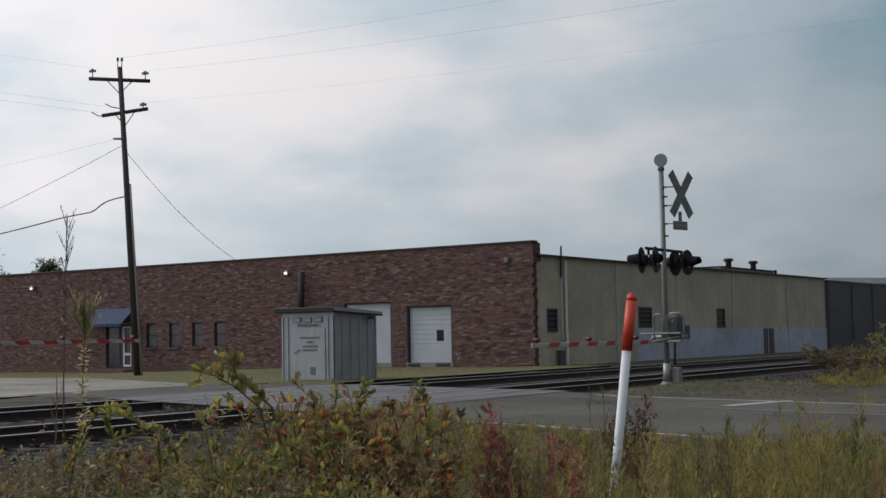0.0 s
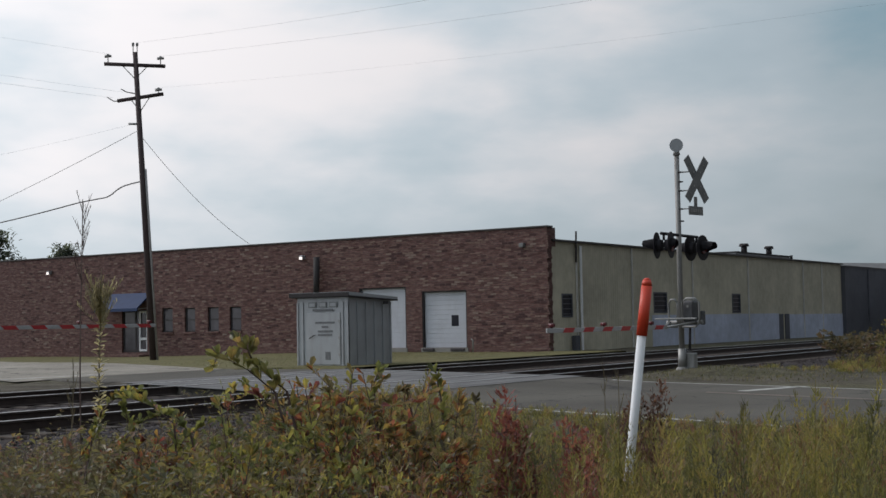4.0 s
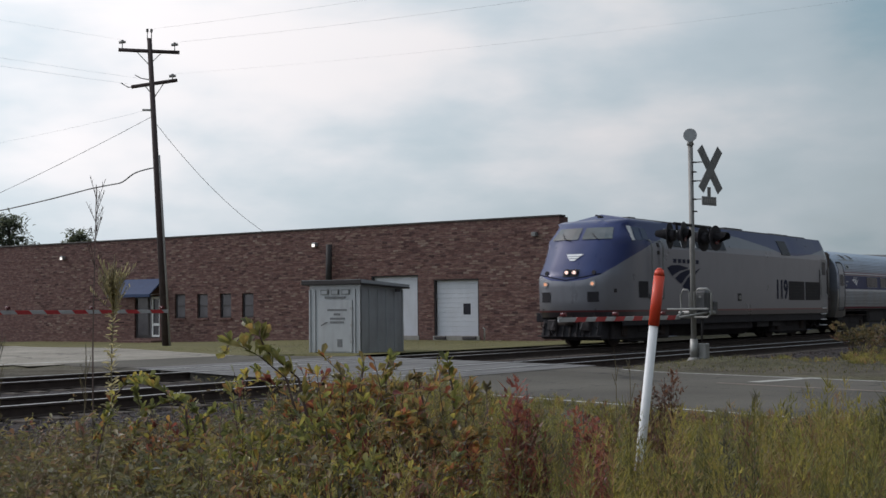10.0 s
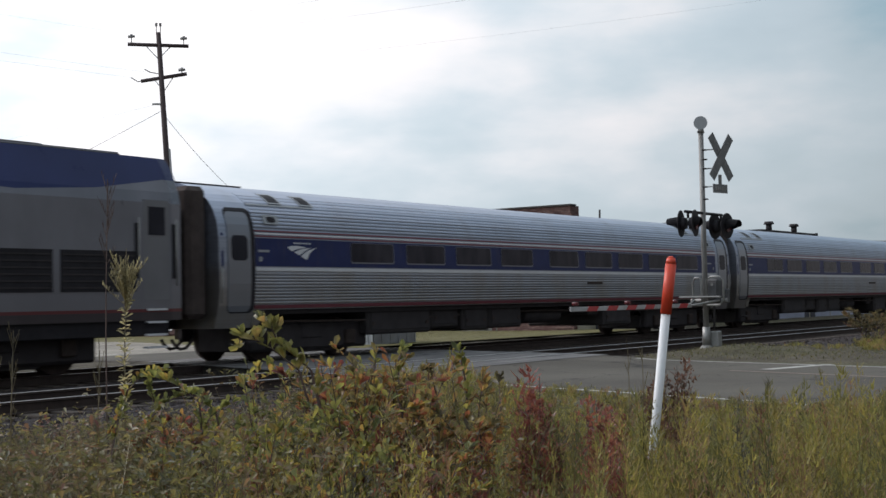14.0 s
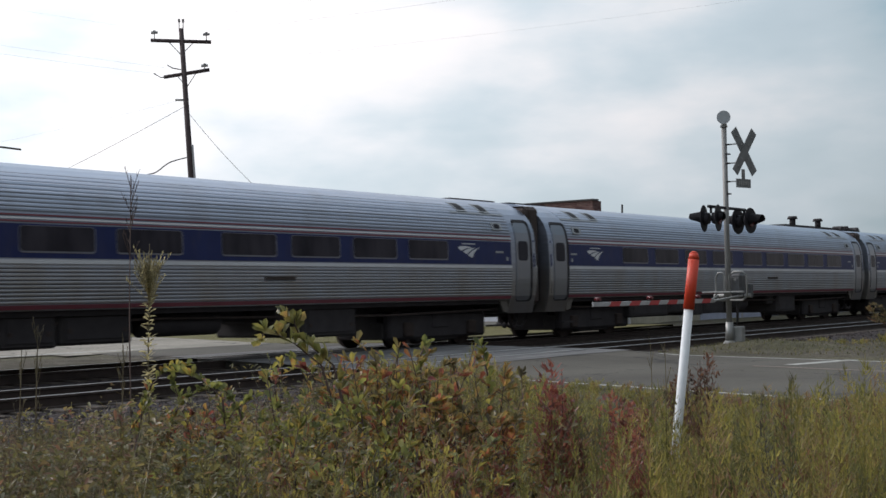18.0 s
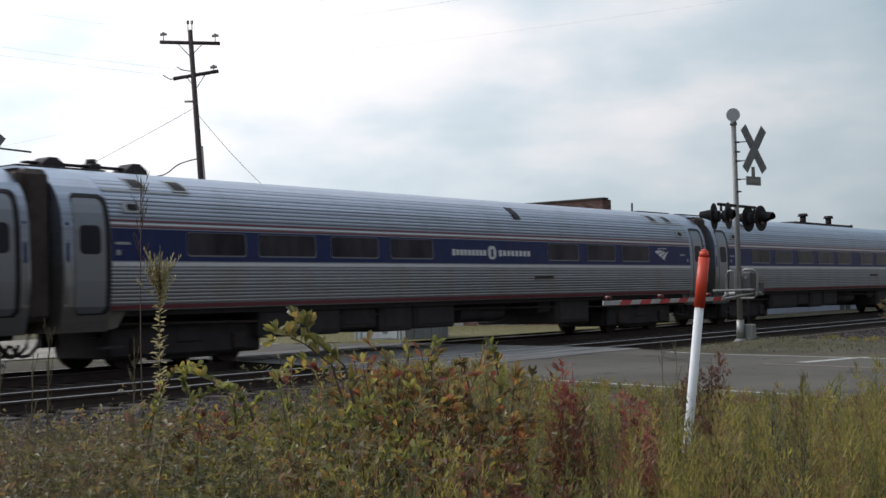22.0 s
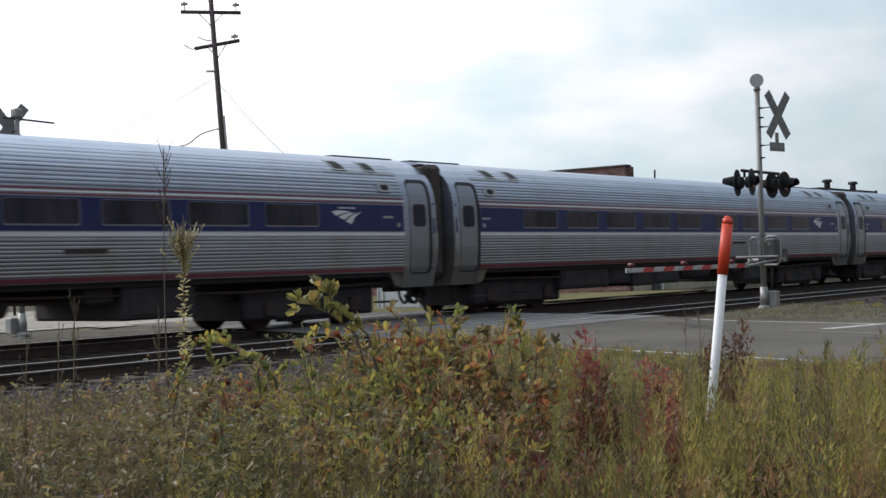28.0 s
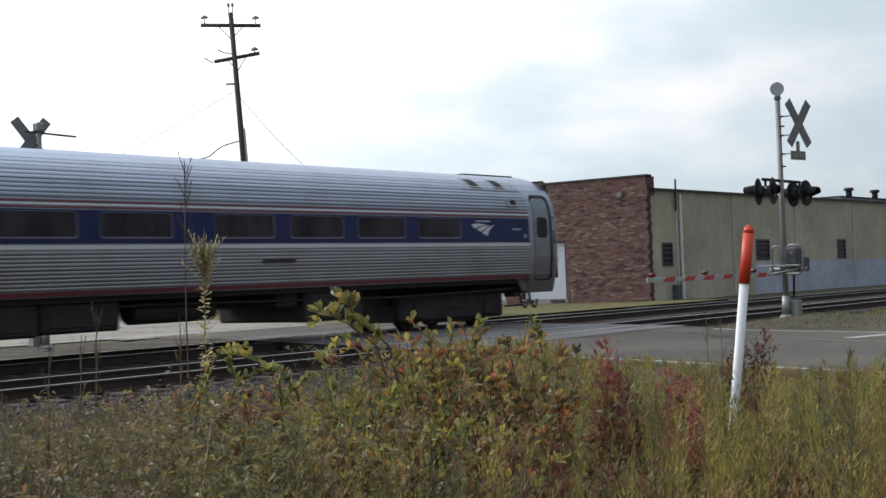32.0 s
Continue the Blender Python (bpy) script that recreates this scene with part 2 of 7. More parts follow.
def leaf_material(name, stops, thin=0.4, spec=0.3, size=2.6, tall=0.3, single=0.38):
    """Leaves coloured one by one and in drifts a plant or so wide; tall < 1 stretches the drifts upwards."""
    def build(n):
        geo = n.t.nodes.new("ShaderNodeNewGeometry")
        rnd = geo.outputs["Random Per Island"]
        co = n.coord()
        drifted = n.math("MULTIPLY_ADD", n.noise(n.scaled(co, (1.0, 1.0, tall)), size, 3), 3.0, -1.0)
        fac = n.math("ADD", n.math("MULTIPLY", rnd, single), n.math("MULTIPLY", drifted, 1.0 - single))
        col = n.ramp(fac, stops)
        # darkened drifts put the shade between dense plants into the leaf colour
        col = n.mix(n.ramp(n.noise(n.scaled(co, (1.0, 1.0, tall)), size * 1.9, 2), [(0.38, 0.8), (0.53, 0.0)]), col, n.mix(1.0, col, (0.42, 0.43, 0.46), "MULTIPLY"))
        p = principled(n, col, 0.36, 0, None, spec)
        tr = n.node("ShaderNodeBsdfTranslucent", Color=n.mix(1.0, col, (1.45, 1.4, 1.05), "MULTIPLY"))
        return n.node("ShaderNodeMixShader", i0=thin, i1=p, i2=tr)
    return material(name, build)


ASPHALT = material("asphalt", asphalt_nodes)
PAVING = material("pale_asphalt", lambda n: asphalt_nodes(n, 2.9))
GROUND = material("ground", ground_nodes)
BALLAST = material("ballast", ballast_nodes)
BRICK = material("brick", brick_nodes)
TAN = material("tan_siding", siding_nodes((0.475, 0.44, 0.345), (0.33, 0.30, 0.225)))
PALE = material("pale_siding", siding_nodes((0.45, 0.49, 0.61), (0.35, 0.37, 0.44)))
SLATE = material("slate_siding", siding_nodes((0.085, 0.088, 0.105), (0.052, 0.052, 0.06)))
COACH = material("stainless", coach_nodes)
ENGINE = material("engine_paint", engine_nodes)
RUST = worn("rusty_steel", (0.060, 0.043, 0.038), 0.8, 0.3, 0.4, 6)
RAILTOP = worn("polished_rail", (0.36, 0.345, 0.34), 0.36, 1.0, 0.15, 8)
SLEEPER = worn("creosoted_timber", (0.075, 0.058, 0.048), 0.9, 0, 0.4, 3)
CONCRETE = worn("concrete", (0.25, 0.24, 0.225), 0.9, 0, 0.25, 2, 0.3, 0.2)
WHITE = worn("white_paint", (0.72, 0.73, 0.75), 0.5, 0, 0.12, 2, 0.1, 0.15)
ROADWHITE = worn("road_paint", (0.43, 0.425, 0.40), 0.75, 0, 0.45, 4, 0.2, 0.75)
ROADYELLOW = worn("faded_road_marking", (0.20, 0.155, 0.125), 0.8, 0, 0.35, 4, 0.2, 0.5)
ORANGE = worn("orange_plastic", (0.66, 0.062, 0.028), 0.45, 0, 0.12, 6, 0.08)
RED = worn("red_sheeting", (0.45, 0.03, 0.035), 0.4, 0, 0.2, 6)
LENS = worn("red_lens", (0.10, 0.008, 0.012), 0.3, 0, 0.2, 10)
STEEL = worn("galvanised_steel", (0.33, 0.33, 0.325), 0.5, 0.6, 0.2, 4, 0.15, 0.15)
ALU = worn("aluminium_sheet", (0.36, 0.375, 0.395), 0.5, 0.35, 0.12, 2, 0.1, 0.2)
DULLGREY = worn("dull_grey_sheet", (0.20, 0.205, 0.21), 0.55, 0.2, 0.25, 5)
BLACK = worn("black_paint", (0.030, 0.028, 0.033), 0.6, 0, 0.3, 6, spec=0.15)
DARKMETAL = worn("dark_underframe", (0.040, 0.034, 0.037), 0.8, 0.1, 0.4, 3)
RUBBER = worn("rubber", (0.055, 0.048, 0.052), 0.8, 0, 0.3, 4)
DIAPHRAGM = worn("dusty_diaphragm", (0.085, 0.068, 0.064), 0.85, 0, 0.35, 5, spec=0.15)
TIMBER = worn("weathered_pole", (0.060, 0.042, 0.044), 0.85, 0, 0.35, 5, 0.4)
PORCELAIN = worn("porcelain", (0.30, 0.29, 0.29), 0.3, 0, 0.1, 10)
CABLE = worn("cable", (0.09, 0.09, 0.095), 0.7)
AWNING = worn("blue_awning", (0.018, 0.042, 0.115), 0.75, 0, 0.2, 3)
DOORWHITE = worn("white_door", (0.50, 0.52, 0.58), 0.5, 0, 0.1, 1.5, 0.1, 0.1)
DARKFRAME = worn("dark_frame", (0.045, 0.041, 0.043), 0.65, spec=0.2)
COPING = worn("dark_coping", (0.06, 0.055, 0.055), 0.6, 0.3)
ROOFING = worn("roof_membrane", (0.30, 0.30, 0.31), 0.8, 0, 0.2, 1)
BLUEBAND = worn("blue_band", (0.020, 0.030, 0.112), 0.45, 0.0, 0.2, 3, 0.05, 0.2, 0.22)
REDLINE = worn("red_line", (0.19, 0.045, 0.06), 0.5, 0, 0.2, 3)
WHITELINE = worn("white_line", (0.66, 0.67, 0.70), 0.45, 0, 0.1, 3)
BROWNEQUIP = worn("grimy_box", (0.045, 0.039, 0.040), 0.85, 0.1, 0.4, 2)


def glass_nodes(n):
    co = n.coord()
    return principled(n, n.ramp(n.noise(co, 0.8, 2), [(0.3, (0.022, 0.022, 0.029)), (0.7, (0.042, 0.041, 0.052))]), 0.2, 0, None, 0.07)


GLASS = material("dark_glass", glass_nodes)
COACHGLASS = material("tinted_coach_glass", lambda n: principled(n, n.ramp(n.noise(n.scaled(n.coord(), (1.3, 1.0, 0.4)), 1.6, 3), [(0.35, (0.024, 0.022, 0.030)), (0.65, (0.055, 0.050, 0.062))]), 0.22, 0, None, 0.10))
ROOMGLASS = material("window_glass", lambda n: principled(n, n.ramp(n.noise(n.coord(), 1.1, 3), [(0.3, (0.045, 0.042, 0.05)), (0.7, (0.09, 0.085, 0.10))]), 0.16, 0, None, 0.5))
HEADLIGHT = material("headlight", lambda n: n.node("ShaderNodeEmission", Color=rgb(1.0, 0.72, 0.62), Strength=1.6))
MARKER = material("marker_light", lambda n: n.node("ShaderNodeEmission", Color=rgb(1.0, 0.5, 0.3), Strength=0.9))
LAMPGLOW = material("wall_lamp_glow", lambda n: n.node("ShaderNodeEmission", Color=rgb(1.0, 0.96, 0.88), Strength=1.6))


# ---- building blocks
def mesh_of(name, bm, *mats):
    me = bpy.data.meshes.new(name)
    bm.to_mesh(me)
    bm.free()
    for m in mats:
        me.materials.append(m)
    return me


def part(name, bm, mat, parent, label="", at=None):
    """Links a bmesh (or a ready mesh) as one mesh object under a thing or a part."""
    me = bm if isinstance(bm, bpy.types.Mesh) else mesh_of(name, bm, *(mat if isinstance(mat, (list, tuple)) else (mat,)))
    ob = new(name, me)
    ob.parent = parent
    if at is not None:
        ob.matrix_basis = at
    if label:
        ob["label"] = label
    return ob


def thing(name, m, label, category, group="", kind=""):
    return tagged(new(name), label, category, group, kind) if m is None else place(tagged(new(name), label, category, group, kind), m)


def place(ob, m):
    ob.matrix_basis = m
    return ob


def add_box(bm, x0, y0, z0, x1, y1, z1, bevel=0.0, mi=0):
    m = Matrix.LocRotScale(((x0 + x1) / 2, (y0 + y1) / 2, (z0 + z1) / 2), None, (abs(x1 - x0), abs(y1 - y0), abs(z1 - z0)))
    made = bmesh.ops.create_cube(bm, size=1, matrix=m)["verts"]
    faces = {f for v in made for f in v.link_faces}
    for f in faces:
        f.material_index = mi
    if bevel:
        bmesh.ops.bevel(bm, geom=list({e for v in made for e in v.link_edges}), offset=bevel, segments=1, affect="EDGES")
    return bm


def box(x0, y0, z0, x1, y1, z1, bevel=0.0):
    return add_box(bmesh.new(), x0, y0, z0, x1, y1, z1, bevel)


def add_rod(bm, a, b, r0, r1=None, seg=12, mi=0):
    a, b = Vector(a), Vector(b)
    q = (b - a).to_track_quat("Z", "Y").to_matrix().to_4x4()
    made = bmesh.ops.create_cone(bm, cap_ends=True, segments=seg, radius1=r0, radius2=r0 if r1 is None else r1, depth=(b - a).length,
                                 matrix=Matrix.Translation((a + b) / 2) @ q)["verts"]
    for f in {f for v in made for f in v.link_faces}:
        f.material_index = mi
        f.smooth = len(f.verts) == 4
    return bm


def rod(a, b, r0, r1=None, seg=12):
    return add_rod(bmesh.new(), a, b, r0, r1, seg)


def add_tube(bm, pts, r, seg=6):
    """A bent tube through the points."""
    pts = [Vector(p) for p in pts]
    rings = []
    for i, p in enumerate(pts):
        t = (pts[min(i + 1, len(pts) - 1)] - pts[max(i - 1, 0)]).normalized()
        u = t.cross(Vector((0, 0, 1)) if abs(t.z) < 0.95 else Vector((1, 0, 0))).normalized()
        v = t.cross(u)
        rings.append([bm.verts.new(p + r * (math.cos(2 * math.pi * k / seg) * u + math.sin(2 * math.pi * k / seg) * v)) for k in range(seg)])
    for a, b in zip(rings, rings[1:]):
        for k in range(seg):
            bm.faces.new((a[k], a[(k + 1) % seg], b[(k + 1) % seg], b[k])).smooth = True
    bm.faces.new(rings[0][::-1]), bm.faces.new(rings[-1])
    return bm


def tube(pts, r, seg=6):
    return add_tube(bmesh.new(), pts, r, seg)


def prism(outline, axis, lo, hi, bm=None):
    """A closed outline (pairs) swept along an axis from lo to hi."""
    bm = bm or bmesh.new()
    def at(p, v):
        return {"x": (v, p[0], p[1]), "y": (p[0], v, p[1]), "z": (p[0], p[1], v)}[axis]
    a, b = [bm.verts.new(at(p, lo)) for p in outline], [bm.verts.new(at(p, hi)) for p in outline]
    k = len(outline)
    for i in range(k):
        bm.faces.new((a[i], a[(i + 1) % k], b[(i + 1) % k], b[i]))
    bm.faces.new(a[::-1]), bm.faces.new(b)
    bmesh.ops.recalc_face_normals(bm, faces=bm.faces)
    return bm


def rounded(w, h, r, seg=4):
    """The outline of a rounded rectangle round the origin."""
    pts = []
    for cx, cy, a0 in ((w / 2 - r, h / 2 - r, 0), (-w / 2 + r, h / 2 - r, 90), (-w / 2 + r, -h / 2 + r, 180), (w / 2 - r, -h / 2 + r, 270)):
        pts += [(cx + r * math.cos(radians(a0 + 90 * k / seg)), cy + r * math.sin(radians(a0 + 90 * k / seg))) for k in range(seg + 1)]
    return pts


def plain(name, verts, faces, mat, smooth=False):
    me = bpy.data.meshes.new(name)
    me.from_pydata(verts, [], faces)
    me.materials.append(mat)
    if smooth:
        me.shade_smooth()
    return me


# ---- the setting: ground, road, tracks
YFAR, YNEAR, GAUGE = 20.55, 15.457, 1.50  # centre lines of the two tracks, rail to rail
XB, YB = 45.97, 26.50                      # the corner of the brick building


def road_near(y):
    return 14.33 + (y - 4.43) * 0.345


def road_far(y):
    return 22.55 + (y - 6.3) * 0.315


def smooth(a, b, v):
    k = min(1.0, max(0.0, (v - a) / (b - a)))
    return k * k * (3 - 2 * k)


def yard_z(y):
    return -0.10 - 0.2 * smooth(36, 52, y)


def ground_z(x, y):
    z = -0.22
    if y > 22.6:
        z = yard_z(y)
    elif y < 14.0:
        away = max(road_near(y) - 0.4 - x, 0.0)
        beyond = max(x - road_far(y) - 0.3, 0.0)
        z = -0.085 - 0.33 * smooth(0.5, 4.5, away)
        if beyond > 0:
            z = -0.085 + 0.17 * math.exp(-((x - 28.4) ** 2 / 6.0 + (y - 12.1) ** 2 / 1.2)) - 0.30 * smooth(5, 16, beyond) - 0.50 * smooth(11.4, 13.2, y) * smooth(29.0, 31.0, x)
    if 13.6 < y < 22.6:
        z = -0.33
    bumps = 0.05 * noise.noise(Vector((x * 0.5, y * 0.5, 0.0)))
    on_road = road_near(y) - 1 < x < road_far(y) + 1.5 or y > 27.0
    return z + (0 if on_road else bumps * (1.0 if abs(x) < 80 else 0.3))


def steps(*runs):
    vals = []
    for a, b, s in runs:
        vals += list(np.arange(a, b, s))
    return vals + [runs[-1][1]]


def build_ground():
    xs = steps((-1600, -200, 200), (-200, -20, 12), (-20, 60, 0.7), (60, 200, 8), (200, 2400, 200))
    ys = steps((-1200, -100, 150), (-100, -6, 8), (-6, 30, 0.7), (30, 100, 5), (100, 2400, 200))
    verts = [(x, y, ground_z(x, y)) for y in ys for x in xs]
    w = len(xs)
    faces = [(j * w + i, j * w + i + 1, (j + 1) * w + i + 1, (j + 1) * w + i) for j in range(len(ys) - 1) for i in range(w - 1)]
    tagged(new("ground", plain("ground", verts, faces, GROUND, True)), "dry mown grass and dirt beside the railway", "ground", kind="structure")


def strip(name, ys, left, right, z, mat, label, category="road", parent=None, cols=6, thick=0.0):
    verts, faces = [], []
    for y in ys:
        a, b = left(y), right(y)
        for i in range(cols + 1):
            verts.append((a + (b - a) * i / cols, y, z(y)))
    w = cols + 1
    for j in range(len(ys) - 1):
        for i in range(cols):
            faces.append((j * w + i, j * w + i + 1, (j + 1) * w + i + 1, (j + 1) * w + i))
    if thick:
        for i in (0, cols):
            k = len(verts)
            verts += [(verts[j * w + i][0] + (0.12 if i else -0.12), verts[j * w + i][1], verts[j * w + i][2] - thick) for j in range(len(ys))]
            faces += [(j * w + i, (j + 1) * w + i, k + j + 1, k + j) for j in range(len(ys) - 1)]
    ob = new(name, plain(name, verts, faces, mat))
    if parent:
        ob.parent = parent
        return ob
    return tagged(ob, label, category, kind="structure")


def road_z(y):
    return -0.065 + 0.05 * smooth(11.5, 13.8, y) - 0.05 * smooth(22.8, 25.5, y)


def build_road():
    ys = list(np.arange(-60, 27.6, 0.5))
    road = strip("road", ys, lambda y: road_near(y) - 0.45 + 0.06 * math.sin(y * 3.1), road_far, road_z, ASPHALT, "worn grey asphalt road over the level crossing", thick=0.32)
    yard_ys = list(np.arange(27.0, 53.0, 1.0))
    strip("pavement", yard_ys, lambda y: -140.0 if y > 28.2 else road_near(y) - 1.5, lambda y: 27.9 + (y - 26.0) * 0.43, lambda y: yard_z(y) + 0.027, PAVING,
          "pale asphalt side street and yard before the brick building", "pavement", cols=30)
    strip("edge_line", [y for y in ys if 0 < y < 13.0], lambda y: road_near(y) - 0.06, lambda y: road_near(y) + 0.07, lambda y: road_z(y) + 0.005, ROADWHITE, "", parent=road, cols=1)
    strip("edge_line", [y for y in ys if -30 < y < 13.0], lambda y: road_far(y) - 0.32, lambda y: road_far(y) - 0.20, lambda y: road_z(y) + 0.005, ROADWHITE, "", parent=road, cols=1)
    part("edge_line", plain("edge_line", [(-60, 28.50, -0.068), (24.4, 28.35, -0.068), (24.4, 28.60, -0.068), (-60, 28.80, -0.068)], [(0, 1, 2, 3)], ROADWHITE), None, road)
    part("centre_line", plain("centre_line", [(18.6 - 5.2 * 0.33, 7.2 - 9.5, -0.06), (18.75 - 5.2 * 0.33, 7.2 - 9.5, -0.06), (20.95, 9.0, -0.06), (20.8, 9.0, -0.06)], [(0, 1, 2, 3)], ROADYELLOW), None, road, "faded centre line")
    part("stop_line", plain("stop_line", [(21.3, 8.42, -0.06), (23.1, 7.95, -0.06), (23.15, 8.20, -0.06), (21.35, 8.67, -0.06)], [(0, 1, 2, 3)], ROADWHITE), None, road, "worn white stop line")
    # dark patched asphalt between the rails
    for y0, y1 in ((YNEAR - 1.9, YNEAR - 0.84), (YNEAR - 0.66, YNEAR + 0.66), (YNEAR + 0.84, YFAR - 0.84), (YFAR - 0.66, YFAR + 0.66), (YFAR + 0.84, YFAR + 1.9)):
        strip("crossing_panel", [y0, (y0 + y1) / 2, y1], lambda y: road_near(y) - 0.6, lambda y: road_far(y) + 0.2, lambda y: -0.008, CROSSING, "", parent=road, cols=4)


def crossing_nodes(n):
    co = n.coord()
    a = n.noise(n.scaled(co, (0.4, 2.5, 1)), 1.6, 5)
    col = n.ramp(a, [(0.35, (0.07, 0.068, 0.07)), (0.65, (0.17, 0.165, 0.165))])
    return principled(n, col, 0.75, 0, n.bump(n.noise(co, 60, 2), 0.4, 0.01), 0.3)


CROSSING = material("patched_asphalt", crossing_nodes)

RAIL_OUTLINE = [(-0.075, -0.175), (0.075, -0.175), (0.075, -0.160), (0.012, -0.145), (0.010, -0.045), (0.036, -0.035), (0.036, -0.006), (0.028, 0.0),
                (-0.028, 0.0), (-0.036, -0.006), (-0.036, -0.035), (-0.010, -0.045), (-0.012, -0.145), (-0.075, -0.160)]


def lawn_nodes(n):
    co = n.coord()
    mid, fine = n.noise(co, 0.7, 5), n.noise(co, 14, 4)
    col = n.ramp(mid, [(0.32, (0.13, 0.105, 0.064)), (0.48, (0.148, 0.136, 0.064)), (0.66, (0.185, 0.158, 0.085))])
    col = n.mix(n.ramp(fine, [(0.35, 0.55), (0.6, 0.0)]), col, rgb(0.085, 0.085, 0.035))
    return principled(n, col, 0.95, 0, n.bump(fine, 0.8, 0.04), 0.15)


LAWN = material("mown_grass", lawn_nodes)


def build_lawn():
    """The mown strip between the pavement and the warehouse."""
    strip("lawn", list(np.arange(23.4, 60.0, 0.8)), lambda y: 27.9 + (max(y, 26.0) - 26.0) * 0.43 + (0.0 if y > 26 else 1.2) + 0.12 * math.sin(y * 2.3), lambda y: XB - 0.02 if y > YB else 46.6,
          lambda y: yard_z(y) + (0.035 if y > 27 else 0.06), LAWN, "dry yellow-green mown grass strip beside the warehouse", "lawn", cols=12, thick=0.12)


def build_tracks():
    prof = [(YNEAR - 3.1, -0.55), (YNEAR - 1.75, -0.20), (YNEAR + 1.6, -0.19), (YNEAR + 2.4, -0.27), (YFAR - 2.4, -0.27), (YFAR - 1.6, -0.19), (YFAR + 1.75, -0.20), (YFAR + 2.7, -0.5)]
    xs = steps((-150, -10, 10), (-10, 60, 0.6), (60, 260, 10))
    verts = []
    for x in xs:
        for y, z in prof:
            k = 0.03 * noise.noise(Vector((x * 1.7, y * 2.0, 3.0)))
            verts.append((x, y + k * 2, z + k))
    w = len(prof)
    faces = [(i * w + j, i * w + j + 1, (i + 1) * w + j + 1, (i + 1) * w + j) for i in range(len(xs) - 1) for j in range(w - 1)]
    tagged(new("ballast", plain("ballast", verts, [f[::-1] for f in faces], BALLAST)), "dark stone ballast bed under the two tracks", "ballast", kind="structure")
    # loose stones on the shoulder
    rnd = random.Random(5)
    vs, fs = [], []
    for _ in range(4200):
        x = rnd.uniform(8, 62)
        y = rnd.choice((YNEAR - 1.2 - abs(rnd.gauss(0, 0.8)), YFAR + rnd.uniform(1.3, 2.4)))
        if road_near(y) - 0.6 < x < road_far(y) + 0.4:
            continue
        z = -0.2 - 0.35 * max(0, (YNEAR - 1.75 - y)) / 1.35 if y < 17 else -0.25
        s = rnd.uniform(0.025, 0.06)
        k = len(vs)
        vs += [(x + s * rnd.uniform(0.6, 1.2) * a, y + s * rnd.uniform(0.6, 1.2) * b, z + s * rnd.uniform(0.5, 1) * c) for a, b, c in
               ((1, 0, 0), (-1, 0, 0), (0, 1, 0), (0, -1, 0), (0, 0, 1), (0, 0, -1))]
        fs += [(k + a, k + b, k + c) for a, b, c in ((0, 2, 4), (2, 1, 4), (1, 3, 4), (3, 0, 4), (2, 0, 5), (1, 2, 5), (3, 1, 5), (0, 3, 5))]
    tagged(new("ballast_stones", plain("ballast_stones", vs, fs, BALLAST)), "loose grey ballast stones along the track shoulders", "stones", kind="stuff")
    for yc, name in ((YFAR, "straight main-line track with worn bright rails"), (YNEAR, "empty parallel track with bright rails")):
        tr = thing("railway_track", pose(0, yc, 0), name + " on dark sleepers", "railway track", "two parallel tracks")
        for s in (-1, 1):
            bm = prism([(y + s * GAUGE / 2, z) for y, z in RAIL_OUTLINE], "x", -150, 260)
            bm.faces.ensure_lookup_table()
            for f in bm.faces:
                f.material_index = 1 if f.calc_center_median().z > -0.02 else 0
            part("rail", bm, (RUST, RAILTOP), tr, "rusty rail with a polished top")
        me = mesh_of("sleeper", box(-0.115, -1.3, -0.36, 0.115, 1.3, -0.172, 0.012), SLEEPER)
        far_v, far_f = [], []
        for i in range(-30, 330):
            x = i * 0.52
            if road_near(yc) - 1.0 < x < road_far(yc) + 0.6:
                continue
            if 4 < x < 75:
                part("sleeper", me, None, tr, at=pose(x, 0, 0.0, 0, 0, ((i * 37) % 7 - 3) * 0.25))
            else:
                k = len(far_v)
                far_v += [(x + a, b, c) for c in (-0.36, -0.172) for a, b in ((-0.115, -1.3), (0.115, -1.3), (0.115, 1.3), (-0.115, 1.3))]
                far_f += [(k + 4, k + 5, k + 6, k + 7), (k, k + 1, k + 5, k + 4), (k + 1, k + 2, k + 6, k + 5), (k + 2, k + 3, k + 7, k + 6), (k + 3, k, k + 4, k + 7)]
        tagged(part("distant_sleepers", plain("distant_sleepers", far_v, far_f, SLEEPER), None, tr), kind="stuff")


# ---- the brick warehouse: brick front along y, metal-clad side along x
def wall_with_holes(axis, at, thick, span, z0, z1, holes, bm):
    """A wall in the plane x = at (axis 'x') or y = at (axis 'y'), with rectangular openings (a, b, low, high) cut through it."""
    cuts = sorted({span[0], span[1], *[h[0] for h in holes], *[h[1] for h in holes]})
    for a, b in zip(cuts, cuts[1:]):
        here = sorted((h[2], h[3]) for h in holes if h[0] <= a + 1e-6 and h[1] >= b - 1e-6)
        low = z0
        for lo, hi in here + [(z1, z1)]:
            if lo > low + 1e-4:
                if axis == "x":
                    add_box(bm, at, a, low, at + thick, b, lo)
                else:
                    add_box(bm, a, at, low, b, at + thick, lo)
            low = hi
    bmesh.ops.remove_doubles(bm, verts=bm.verts, dist=1e-5)
    return bm


